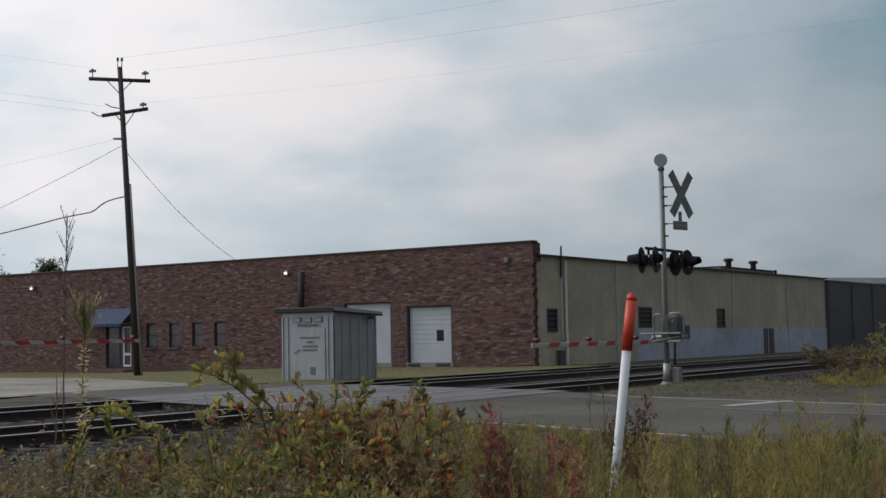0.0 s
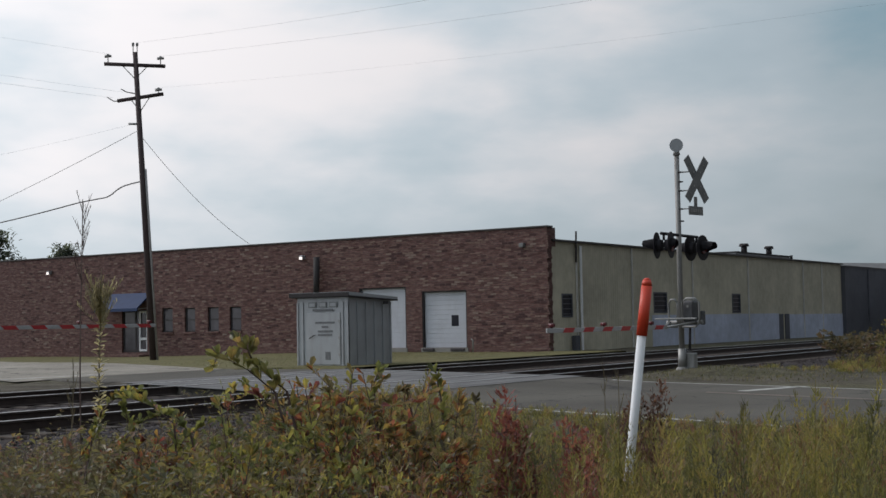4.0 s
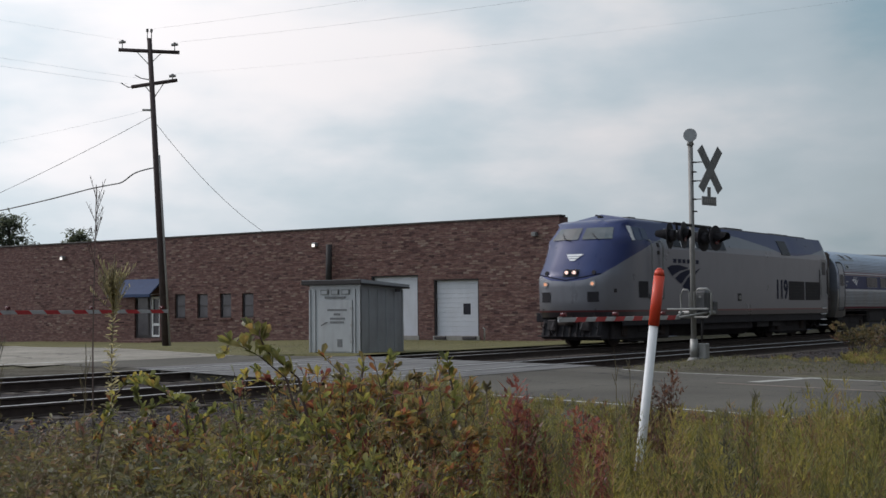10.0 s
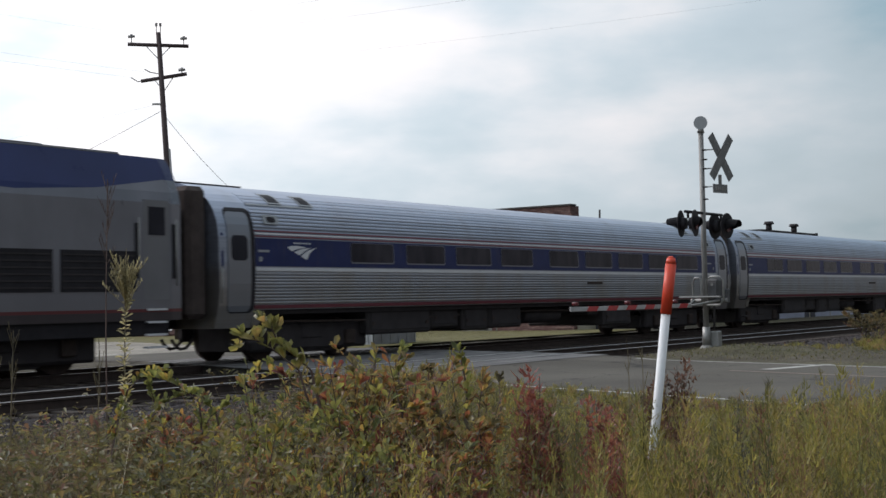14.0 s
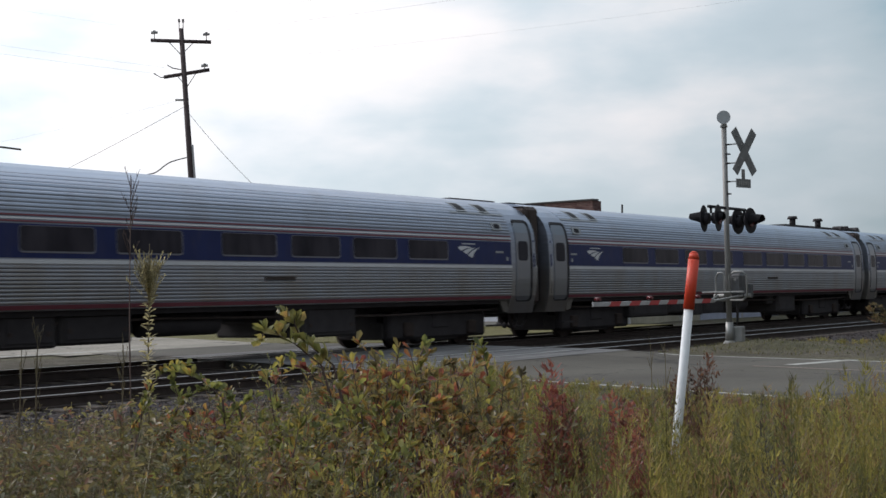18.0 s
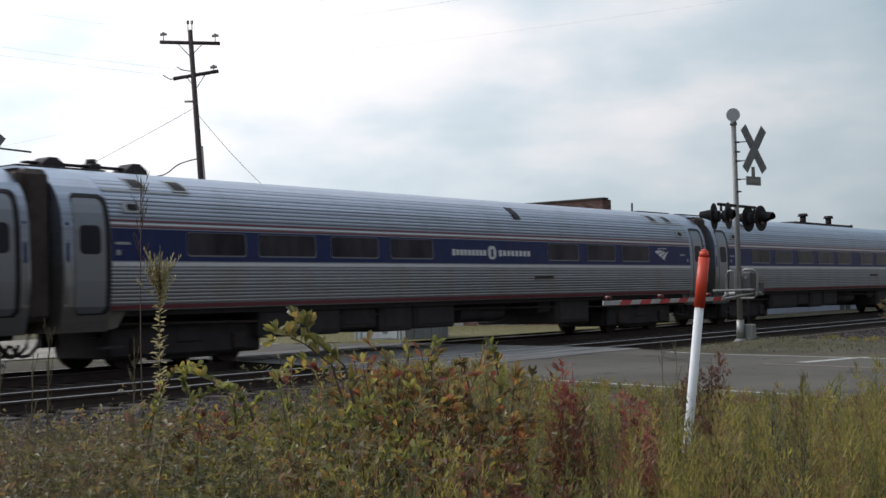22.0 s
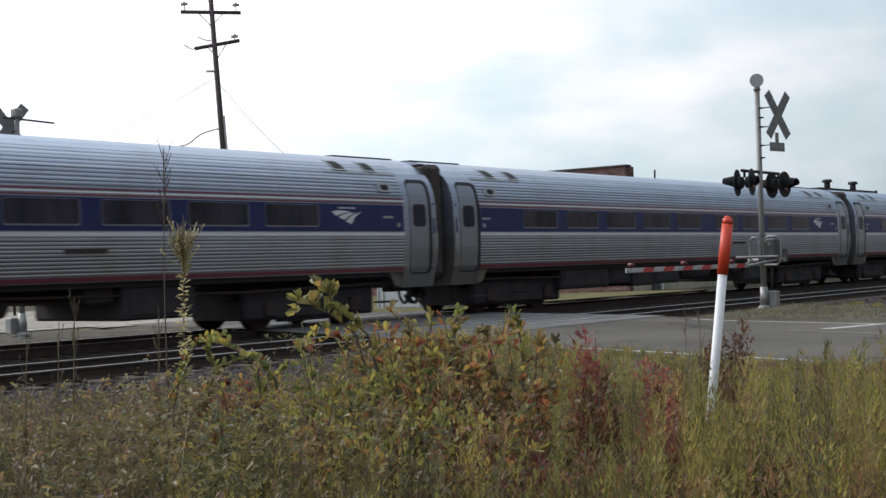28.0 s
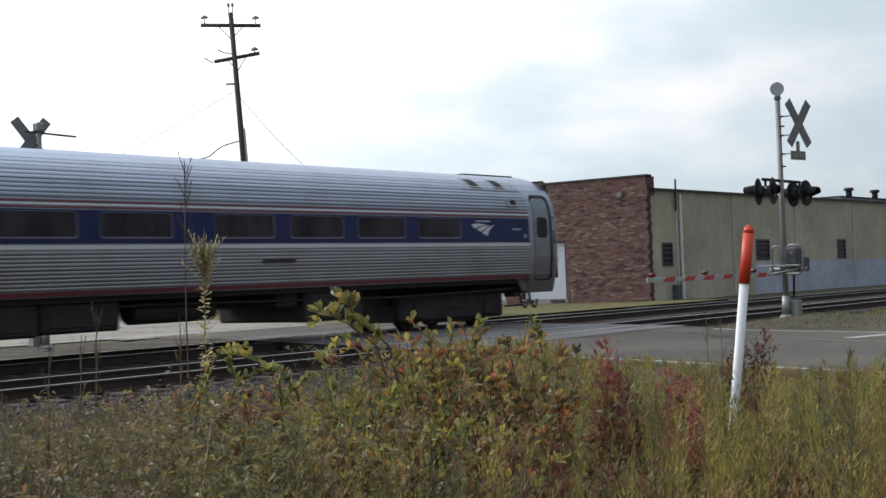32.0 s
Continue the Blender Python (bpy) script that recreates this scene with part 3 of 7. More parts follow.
def loose_brick_nodes(n):
    co = n.coord()
    geo = n.t.nodes.new("ShaderNodeNewGeometry")
    info = n.t.nodes.new("ShaderNodeObjectInfo")
    f = n.math("FRACT", n.math("ADD", geo.outputs["Random Per Island"], info.outputs["Random"]))
    col = n.ramp(f, [(0.0, (0.07, 0.04, 0.042)), (0.35, (0.12, 0.065, 0.062)), (0.6, (0.19, 0.115, 0.10)), (0.85, (0.26, 0.18, 0.15)), (1.0, (0.29, 0.22, 0.19))])
    grain = n.noise(co, 30, 4)
    col = n.mix(n.ramp(grain, [(0.35, 0.5), (0.6, 0.0)]), col, rgb(0.06, 0.04, 0.04))
    return principled(n, col, 0.9, 0, n.bump(grain, 0.5, 0.01), 0.2)


LOOSEBRICK = material("loose_brick", loose_brick_nodes)
RIBTAN = worn("pale_seam", (0.52, 0.51, 0.49), 0.6, 0.1, 0.2, 2, 0.1, 0.3)


def build_warehouse():
    w = thing("brick_warehouse", pose(0, 0, 0), "long single-storey warehouse with a brick front and tan metal side", "warehouse")
    yend, zt = 76.0, 4.97
    doors = [(30.44, 32.75, 0.12, 2.54), (33.59, 36.17, 0.12, 2.77)]
    wins = [(47.92, 48.66, 0.95, 2.15), (46.36, 47.09, 0.95, 2.13), (44.78, 45.52, 0.96, 2.13), (43.31, 44.06, 0.97, 2.12)]
    entry = [(49.75, 51.6, -0.05, 2.1)]
    bm = wall_with_holes("x", XB, 0.35, (YB, yend), -0.6, zt, doors + wins + entry, bmesh.new())
    wall = part("wall_front", bm, BRICK, w, "mottled red-brown brick wall")
    # toothed brick corner
    me = mesh_of("brick", box(-0.16, -0.05, 0, 0.16, 0.05, 0.095, 0.006), BRICK)
    for i in range(26):
        if i % 2 == 0 or i % 5 == 3:
            part("brick", me, None, wall, at=pose(XB + 0.13, YB - 0.012 * (i % 3), -0.1 + i * 0.19, 0, 0, 0))
            part("brick", me, None, wall, at=pose(XB + 0.13, YB - 0.012 * ((i + 1) % 3), -0.005 + i * 0.19, 0, 0, 0))
    # bricks that stand a little proud of the wall, burnt dark or pale
    rnd = random.Random(61)
    me = mesh_of("brick", box(-0.012, -0.135, 0, 0.02, 0.135, 0.078, 0.003), LOOSEBRICK)
    far_v, far_f = [], []
    taken = doors + wins + entry
    done = set()
    while len(done) < 1900:
        row, col = rnd.randrange(2, 52), rnd.randrange(0, 110)
        y, z = YB + 0.2 + col * 0.30 + (0.15 if row % 2 else 0), row * 0.095
        if (row, col) in done:
            continue
        done.add((row, col))
        if z > 4.8 or any(a - 0.2 < y < b + 0.2 and lo - 0.12 < z < hi + 0.05 for a, b, lo, hi in taken):
            continue
        if len(done) < 300:
            part("brick", me, None, wall, at=pose(XB, y, z))
        else:
            k = len(far_v)
            p = rnd.uniform(0.004, 0.014)
            far_v += [(XB + dx, y + dy, z + dz) for dx in (-p, 0.02) for dy, dz in ((-0.135, 0), (0.135, 0), (0.135, 0.078), (-0.135, 0.078))]
            far_f += [(k + 3, k + 2, k + 1, k), (k, k + 1, k + 5, k + 4), (k + 1, k + 2, k + 6, k + 5), (k + 2, k + 3, k + 7, k + 6), (k + 3, k, k + 4, k + 7)]
    tagged(part("uneven_bricks", plain("uneven_bricks", far_v, far_f, LOOSEBRICK), None, wall), kind="stuff")
    part("coping", box(XB - 0.05, YB - 0.06, zt, XB + 0.42, yend, zt + 0.07, 0.01), COPING, w, "dark metal parapet coping")
    part("parapet_return", box(XB + 0.35, YB, 4.2, XB + 0.7, YB + 0.35, zt), BRICK, w)
    # roll-up doors
    for k, (a, b, lo, hi) in enumerate(doors):
        h = (hi - lo) / 12
        dr = part("rollup_door", box(XB + 0.175, a + 0.03, lo, XB + 0.2, b - 0.03, hi), DOORWHITE, w, "closed white sectional roll-up door")
        for i in range(12):
            part("door_panel", box(XB + 0.15, a + 0.05, lo + i * h + 0.004, XB + 0.178, b - 0.05, lo + (i + 1) * h - 0.004, 0.004), DOORWHITE, dr)
        part("door_frame", wall_with_holes("x", XB + 0.03, 0.14, (a, b), lo, hi, [(a + 0.06, b - 0.06, lo, hi - 0.06)], bmesh.new()), DARKFRAME, dr)
        part("sill", box(XB - 0.04, a - 0.05, lo - 0.30, XB + 0.2, b + 0.05, lo, 0.01), CONCRETE, dr, "concrete door sill")
        if k == 0:
            part("window", box(XB + 0.145, 30.95, 1.02, XB + 0.165, 31.33, 1.50, 0.01), GLASS, dr, "small dark door window")
            part("bumper", box(XB - 0.10, 30.55, -0.02, XB + 0.02, 31.25, 0.10, 0.02), RUBBER, dr)
            part("bumper", box(XB - 0.10, 32.1, -0.02, XB + 0.02, 32.7, 0.10, 0.02), RUBBER, dr)
    # office windows
    for a, b, lo, hi in wins:
        win = part("window", wall_with_holes("x", XB + 0.08, 0.08, (a, b), lo, hi, [(a + 0.06, b - 0.06, lo + 0.06, (lo + hi) / 2 - 0.02), (a + 0.06, b - 0.06, (lo + hi) / 2 + 0.02, hi - 0.06)], bmesh.new()), DARKFRAME, w, "dark sash window")
        part("pane", box(XB + 0.11, a + 0.05, lo + 0.05, XB + 0.13, b - 0.05, hi - 0.05), ROOMGLASS, win)
        part("window_sill", box(XB - 0.06, a - 0.06, lo - 0.10, XB + 0.1, b + 0.06, lo, 0.008), BRICK, win)
    a, b, lo, hi = entry[0]
    dr = part("entrance_door", wall_with_holes("x", XB + 0.1, 0.06, (a, b), lo, hi, [(a + 0.1, a + 0.85, 0.1, hi - 0.1), (a + 0.98, b - 0.1, 0.1, hi - 0.1)], bmesh.new()), DARKFRAME, w, "dark framed glass entrance door")
    part("pane", box(XB + 0.12, a + 0.08, lo + 0.1, XB + 0.14, b - 0.08, hi - 0.08), ROOMGLASS, dr)
    part("door_leaf", wall_with_holes("x", XB + 0.05, 0.05, (a + 0.02, a + 0.62), lo + 0.06, hi - 0.06, [(a + 0.10, a + 0.54, lo + 0.75, hi - 0.16), (a + 0.10, a + 0.54, lo + 0.16, lo + 0.62)], bmesh.new()), WHITE, dr, "white framed glass door leaf")
    part("step", box(XB - 0.8, 49.5, -0.5, XB, 52.0, -0.16, 0.02), BRICK, w, "low concrete entrance step")
    aw = part("awning", prism([(XB, 2.95), (XB - 0.95, 2.17), (XB - 0.95, 2.02), (XB - 0.90, 2.02), (XB - 0.90, 2.14), (XB, 2.86)], "y", 49.45, 52.6), AWNING, w, "blue fabric awning over the entrance")
    for y in (49.5, 52.5):
        part("bracket", rod((XB, y, 2.2), (XB - 0.9, y, 2.12), 0.02), STEEL, aw)
    part("stairs_rail", tube([(XB - 0.9, 52.3, -0.1), (XB - 0.9, 52.3, 0.75), (XB - 0.1, 52.3, 0.75)], 0.025), DARKFRAME, w)
    for y, z in ((39.37, 4.25), (57.14, 4.19), (27.6, 4.25)):
        lampn = part("wall_lamp", box(XB - 0.22, y - 0.10, z - 0.06, XB, y + 0.10, z + 0.12, 0.02), ALU if y > 30 else DULLGREY, w, "small wall floodlight")
        if y > 30:
            part("lens", box(XB - 0.24, y - 0.085, z - 0.07, XB - 0.2, y + 0.085, z + 0.05, 0.01), LAMPGLOW, lampn)
    part("flue_pipe", tube([(XB - 0.28, 38.42, 2.2), (XB - 0.28, 38.37, 4.25)], 0.14, 10), DARKFRAME, w, "dark upright flue pipe")
    part("standpipe", tube([(XB - 0.5, 29.84, -0.2), (XB - 0.5, 29.84, 0.45), (XB - 0.42, 29.95, 0.47)], 0.035), STEEL, w, "thin grey standpipe")
    # metal-clad side
    x1, xg, xe = XB + 0.35, 83.4, 130.0
    sidewins = [(47.11, 48.02, 1.31, 2.29), (55.78, 57.26, 1.45, 2.43), (65.25, 66.40, 1.41, 2.43)]
    bm = wall_with_holes("y", YB + 0.02, 0.2, (x1, xg), -0.6, 4.42, sidewins, bmesh.new())
    side = part("wall_side", bm, TAN, w, "tan metal side wall with faded panels")
    part("wall_lower_panel", box(55.6, YB - 0.012, -0.6, 72.0, YB + 0.02, 1.36), PALE, side, "pale repainted lower wall panels")
    part("wall_lower_panel", box(73.66, YB - 0.012, -0.6, xg, YB + 0.02, 1.30), PALE, side, "pale repainted lower wall panels")
    for x in (48.37, 53.55, 60.2, 67.5, 76.2, 79.6):
        part("rib", box(x - 0.04, YB - 0.05, -0.4, x + 0.04, YB + 0.02, 4.4, 0.01), RIBTAN, side)
    dsp = part("downspout", box(48.60, YB - 0.11, -0.1, 48.72, YB - 0.03, 4.3, 0.015), WHITE, w, "white downspout")
    part("meter_box", box(47.85, YB - 0.22, -0.1, 48.2, YB + 0.0, 0.55, 0.02), SLATE, w, "grey utility box on the wall")
    part("roof_pipe", tube([(48.2, YB - 0.1, 3.6), (48.25, YB - 0.1, 4.9)], 0.045), DARKFRAME, w, "thin dark vent pipe")
    for a, b, lo, hi in sidewins:
        win = part("window", wall_with_holes("y", YB + 0.0, 0.06, (a, b), lo, hi, [(a + 0.07, b - 0.07, lo + 0.07, hi - 0.07)], bmesh.new()), SLATE, w, "louvred side window")
        part("pane", box(a + 0.05, YB + 0.06, lo + 0.05, b - 0.05, YB + 0.08, hi - 0.05), GLASS, win)
        for i in range(4):
            z = lo + 0.12 + i * 0.21
            part("slat", box(a + 0.07, YB + 0.01, z, b - 0.07, YB + 0.05, z + 0.035), SLATE, win)
    dr = part("side_door", box(72.0, YB - 0.03, -0.35, 72.68, YB + 0.02, 1.33, 0.01), SLATE, w, "grey steel side doors")
    part("door_leaf", box(72.98, YB - 0.03, -0.35, 73.66, YB + 0.02, 1.33, 0.01), SLATE, dr)
    grey = part("wall_annex", box(xg, YB - 0.25, -0.6, xe, YB + 0.1, 4.25), SLATE, w, "dark slate-grey clad annex wall")
    for x in (88.2, 93.0, 98.5, 105.0):
        part("rib", box(x - 0.06, YB - 0.33, -0.5, x + 0.06, YB - 0.25, 4.2), SLATE, grey)
    part("side_coping", prism([(YB - 0.12, 4.42), (YB + 0.30, 4.42), (YB + 0.30, 4.54), (YB - 0.12, 4.50)], "x", x1, xg + 0.1), COPING, w, "dark eaves gutter")
    part("annex_coping", box(xg + 0.1, YB - 0.3, 4.25, xe, YB + 0.2, 4.36), COPING, w)
    roof = part("roof", box(x1, YB + 0.3, 4.1, xe, yend, 4.40), ROOFING, w, "flat grey membrane roof")
    curb = part("roof_curb", box(68.2, YB + 0.9, 4.40, 76.6, YB + 2.6, 4.74, 0.02), ROOFING, w, "low pale metal roof curb")
    part("edge_trim", box(68.1, YB + 0.8, 4.74, 76.8, YB + 2.7, 4.79), DARKFRAME, curb)
    part("end_post", box(76.75, YB + 0.82, 4.40, 76.9, YB + 0.95, 4.84), DARKFRAME, curb)
    for x in (71.15, 75.05):
        st = part("roof_vent", rod((x, YB + 1.6, 4.88), (x, YB + 1.6, 5.20), 0.17), DARKMETAL, w, "dark round roof ventilator")
        part("cap", rod((x, YB + 1.6, 5.20), (x, YB + 1.6, 5.36), 0.30, 0.24), DARKMETAL, st)
    part("wall_back", box(XB + 0.35, yend - 0.3, -0.6, xe, yend, 4.9), BRICK, w)
    part("wall_end", box(xe - 0.3, YB + 0.1, -0.6, xe, yend - 0.3, 4.2), SLATE, w)


def build_far_hall():
    w = thing("far_hall", pose(0, 0, 0), "pale metal hall with a low roof beyond the warehouse", "warehouse")
    part("wall", box(140, 30, -0.5, 200, 31, 6.1), PALE, w)
    part("roof", prism([(29.4, 6.1), (52, 7.1), (75, 6.1), (75, 5.9), (29.4, 5.9)], "x", 139, 201), ROOFING, w, "pale low-pitched roof")
    part("wall_end", box(139.6, 30, -0.5, 140, 74, 6.1), PALE, w)


# ---- the relay shed beside the track
LETTERING = worn("faded_lettering", (0.15, 0.155, 0.165), 0.7, 0, 0.5, 18)


def build_shed():
    s = thing("relay_shed", pose(30.59, 24.47, -0.15), "grey sheet-metal signal relay shed with a flat roof", "shed")
    part("body", box(0.03, 0.03, 0.06, 2.10, 2.02, 2.02), ALU, s)
    part("base", box(-0.03, -0.03, 0.0, 2.16, 2.08, 0.06), CONCRETE, s)
    roof = part("roof", prism([(-0.14, 2.18), (2.28, 2.06), (2.28, 2.17), (-0.14, 2.31)], "y", -0.12, 2.20), ALU, s, "overhanging sheet roof with a slight fall")
    part("gable_strip", prism([(0.025, 2.0), (2.095, 2.0), (2.095, 2.075), (0.025, 2.175)], "y", 0.025, 2.025), ALU, s)
    part("edge_trim", prism([(-0.15, 2.165), (2.29, 2.045), (2.29, 2.085), (-0.15, 2.205)], "y", -0.13, 2.21), DARKFRAME, roof)
    part("fascia", box(-0.165, -0.125, 2.19, -0.142, 2.205, 2.30), DARKFRAME, roof, "dark front fascia")
    part("lifting_lug", box(1.55, -0.16, 1.94, 1.75, -0.10, 2.03), DARKFRAME, roof)
    for x in (0.0, 0.42, 0.84, 1.26, 1.68, 2.06):
        part("rib", box(x, 0.0, 0.06, x + 0.06, 0.03, 2.02, 0.005), ALU, s)
    for y in (0.0, 0.22, 1.78, 1.98):
        part("rib", box(0.0, y, 0.06, 0.03, y + 0.06, 2.02, 0.005), ALU, s)
    door = part("door", box(0.005, 0.34, 0.14, 0.03, 1.66, 1.70, 0.006), ALU, s, "closed grey metal door")
    for z in (0.4, 0.9, 1.4):
        part("hinge", box(-0.01, 0.33, z, 0.01, 0.42, z + 0.08, 0.004), STEEL, door)
    part("handle", tube([(0.0, 1.32, 1.02), (-0.05, 1.32, 1.02), (-0.05, 1.50, 0.93)], 0.014), DARKFRAME, door)
    part("vent", box(0.0, 0.72, 0.28, 0.012, 0.92, 0.52), LETTERING, door)
    for z, a, b in ((1.80, 0.6, 1.4), (1.42, 0.55, 1.30), (1.29, 0.80, 1.05), (1.16, 0.62, 1.2), (1.05, 0.66, 1.2)):
        part("label_bar", box(-0.004, a, z - 0.05, 0.004, b, z + 0.01), LETTERING, door, "faded unreadable lettering")
    for y in (0.45, 0.86, 1.27):
        lv = part("louvre", box(-0.004, y, 1.86, 0.02, y + 0.30, 2.02, 0.004), DULLGREY, s, "small dark-edged vent")
        part("screen", box(-0.008, y + 0.04, 1.89, 0.0, y + 0.26, 1.99), ALU, lv)


# ---- utility pole and wires
def sag(a, b, drop, k=18):
    a, b = Vector(a), Vector(b)
    return [a.lerp(b, i / k) - Vector((0, 0, 4 * drop * (i / k) * (1 - i / k))) for i in range(k + 1)]


def build_pole():
    base, top = Vector((36.06, 38.66, -0.15)), Vector((35.56, 39.08, 12.1))
    p = thing("utility_pole", pose(0, 0, 0), "tall weathered timber utility pole with two crossarms", "utility pole")
    part("shaft", rod(base, top, 0.145, 0.095, 14), TIMBER, p)
    part("conduit", tube([base + Vector((0.05, -0.17, 0)), base.lerp(top, 0.35) + Vector((0.05, -0.155, 0)), base.lerp(top, 0.62) + Vector((0.05, -0.14, 0))], 0.045), PORCELAIN, p, "grey conduit up the pole")
    arms = [((34.67, 39.87, 11.60), (36.42, 38.28, 11.57)), ((35.05, 39.55, 10.14), (36.36, 38.34, 10.46))]
    for a, b in arms:
        a, b = Vector(a), Vector(b)
        arm = part("crossarm", rod(a, b, 0.075, seg=8), TIMBER, p, "horizontal timber crossarm")
        mid = (a + b) / 2
        for q in (0.28, 0.72):
            part("brace", rod(a.lerp(b, q), mid - Vector((0, 0, 0.55)), 0.018, seg=6), STEEL, arm)
    def insulator(q, h=0.22, r=0.06):
        q = Vector(q)
        ins = part("insulator", rod(q, q + Vector((0, 0, h)), 0.02, seg=8), STEEL, p)
        bm = bmesh.new()
        for i in range(3):
            add_rod(bm, q + Vector((0, 0, h + i * 0.045)), q + Vector((0, 0, h + 0.04 + i * 0.045)), r, r * 0.7, 10)
        part("bell", bm, PORCELAIN, ins)
        if r > 0.05 and h < 0.3:
            part("bell", rod(q + Vector((-0.10, 0.09, h + 0.03)), q + Vector((0.10, -0.09, h + 0.05)), 0.062, 0.05, 10), PORCELAIN, ins)
        return q + Vector((0, 0, h + 0.13))
    tops = [insulator((34.78, 39.77, 11.65)), insulator((36.28, 38.41, 11.62)), insulator(top + Vector((0.06, -0.05, -0.1)), 0.35), insulator(top + Vector((-0.06, 0.05, -0.1)), 0.35),
            insulator((36.22, 38.47, 10.48), 0.10)]
    for z in (9.25, 9.22):
        part("wire_bracket", rod((35.45 - 0.1, 39.15 + 0.1, z), (35.75, 38.9, z), 0.03, seg=6), STEEL, p)
    part("cable_loop", tube([(34.75, 39.8, 10.28), (34.95, 39.62, 10.12), (35.4, 39.25, 10.2)], 0.022), CABLE, p)
    part("cable_loop", tube([(35.15, 39.45, 10.62), (35.3, 39.3, 10.5), (35.55, 39.1, 10.45)], 0.022), CABLE, p)
    wires = [(tops[1], (41.7, -3.0, 13.0), 0.55, 0.0045), (tops[2], (36.0, -3.0, 12.65), 0.55, 0.0045), ((36.22, 38.47, 10.7), (47.4, -3.0, 12.6), 0.55, 0.0025),
             (tops[0], (-20.0, 40.2, 12.6), 0.7, 0.0035), ((34.9, 39.6, 10.25), (-20.0, 39.8, 11.6), 0.8, 0.005), ((35.2, 39.4, 10.5), (-20.0, 39.3, 12.2), 0.9, 0.0045),
             ((35.6, 39.05, 8.95), (37.4, 57.0, 5.5), 0.15, 0.017), ((35.55, 39.1, 9.25), (37.4, 57.0, 8.9), 0.1, 0.0045), ((35.75, 38.9, 8.7), (46.1, 42.8, 5.05), 0.35, 0.017)]
    for a, b, drop, r in wires:
        tagged(new("overhead_wire", mesh_of("overhead_wire", tube(sag(a, b, drop, 24), r * 0.6, 5), CABLE)), "thin dark overhead wire sagging from the pole", "wire", "overhead wires")
    # the heavy service cable, with a slack loop at the pole
    pts = [Vector(p) for p in ((35.79, 38.87, 6.98), (35.70, 39.6, 6.90), (35.72, 40.2, 6.80), (35.78, 40.9, 6.48), (35.83, 41.5, 6.46))] + sag((35.86, 41.9, 6.50), (37.4, 57.0, 5.62), 0.15, 14)[1:]
    for _ in range(2):
        pts = [pts[0]] + [q for a, b in zip(pts, pts[1:]) for q in (a.lerp(b, 0.25), a.lerp(b, 0.75))] + [pts[-1]]
    tagged(new("service_cable", mesh_of("service_cable", tube(pts, 0.026, 6), CABLE)), "thick black service cable with a slack loop", "cable", "overhead wires")


ARMWHITE = worn("dull_white_arm", (0.42, 0.42, 0.43), 0.55, 0, 0.2, 3, 0.1, 0.4)
MAST = worn("mast_paint", (0.235, 0.23, 0.225), 0.55, 0.3, 0.25, 4, 0.15, 0.3)
GATEBOX = worn("gate_machine_paint", (0.105, 0.105, 0.11), 0.65, 0.1, 0.35, 6, spec=0.2)
CASTING = worn("grey_casting", (0.28, 0.28, 0.275), 0.6, 0.4, 0.3, 5)


# ---- crossing signal: local x points along the gate arm's far side, -y faces the traffic
def board(bm, c, length, width, angle, thick=0.012, mi=0):
    m = Matrix.Translation(c) @ Matrix.Rotation(radians(angle), 4, "Y") @ Matrix.Diagonal((length, thick, width, 1))
    made = bmesh.ops.create_cube(bm, size=1, matrix=m)["verts"]
    for f in {f for v in made for f in v.link_faces}:
        f.material_index = mi


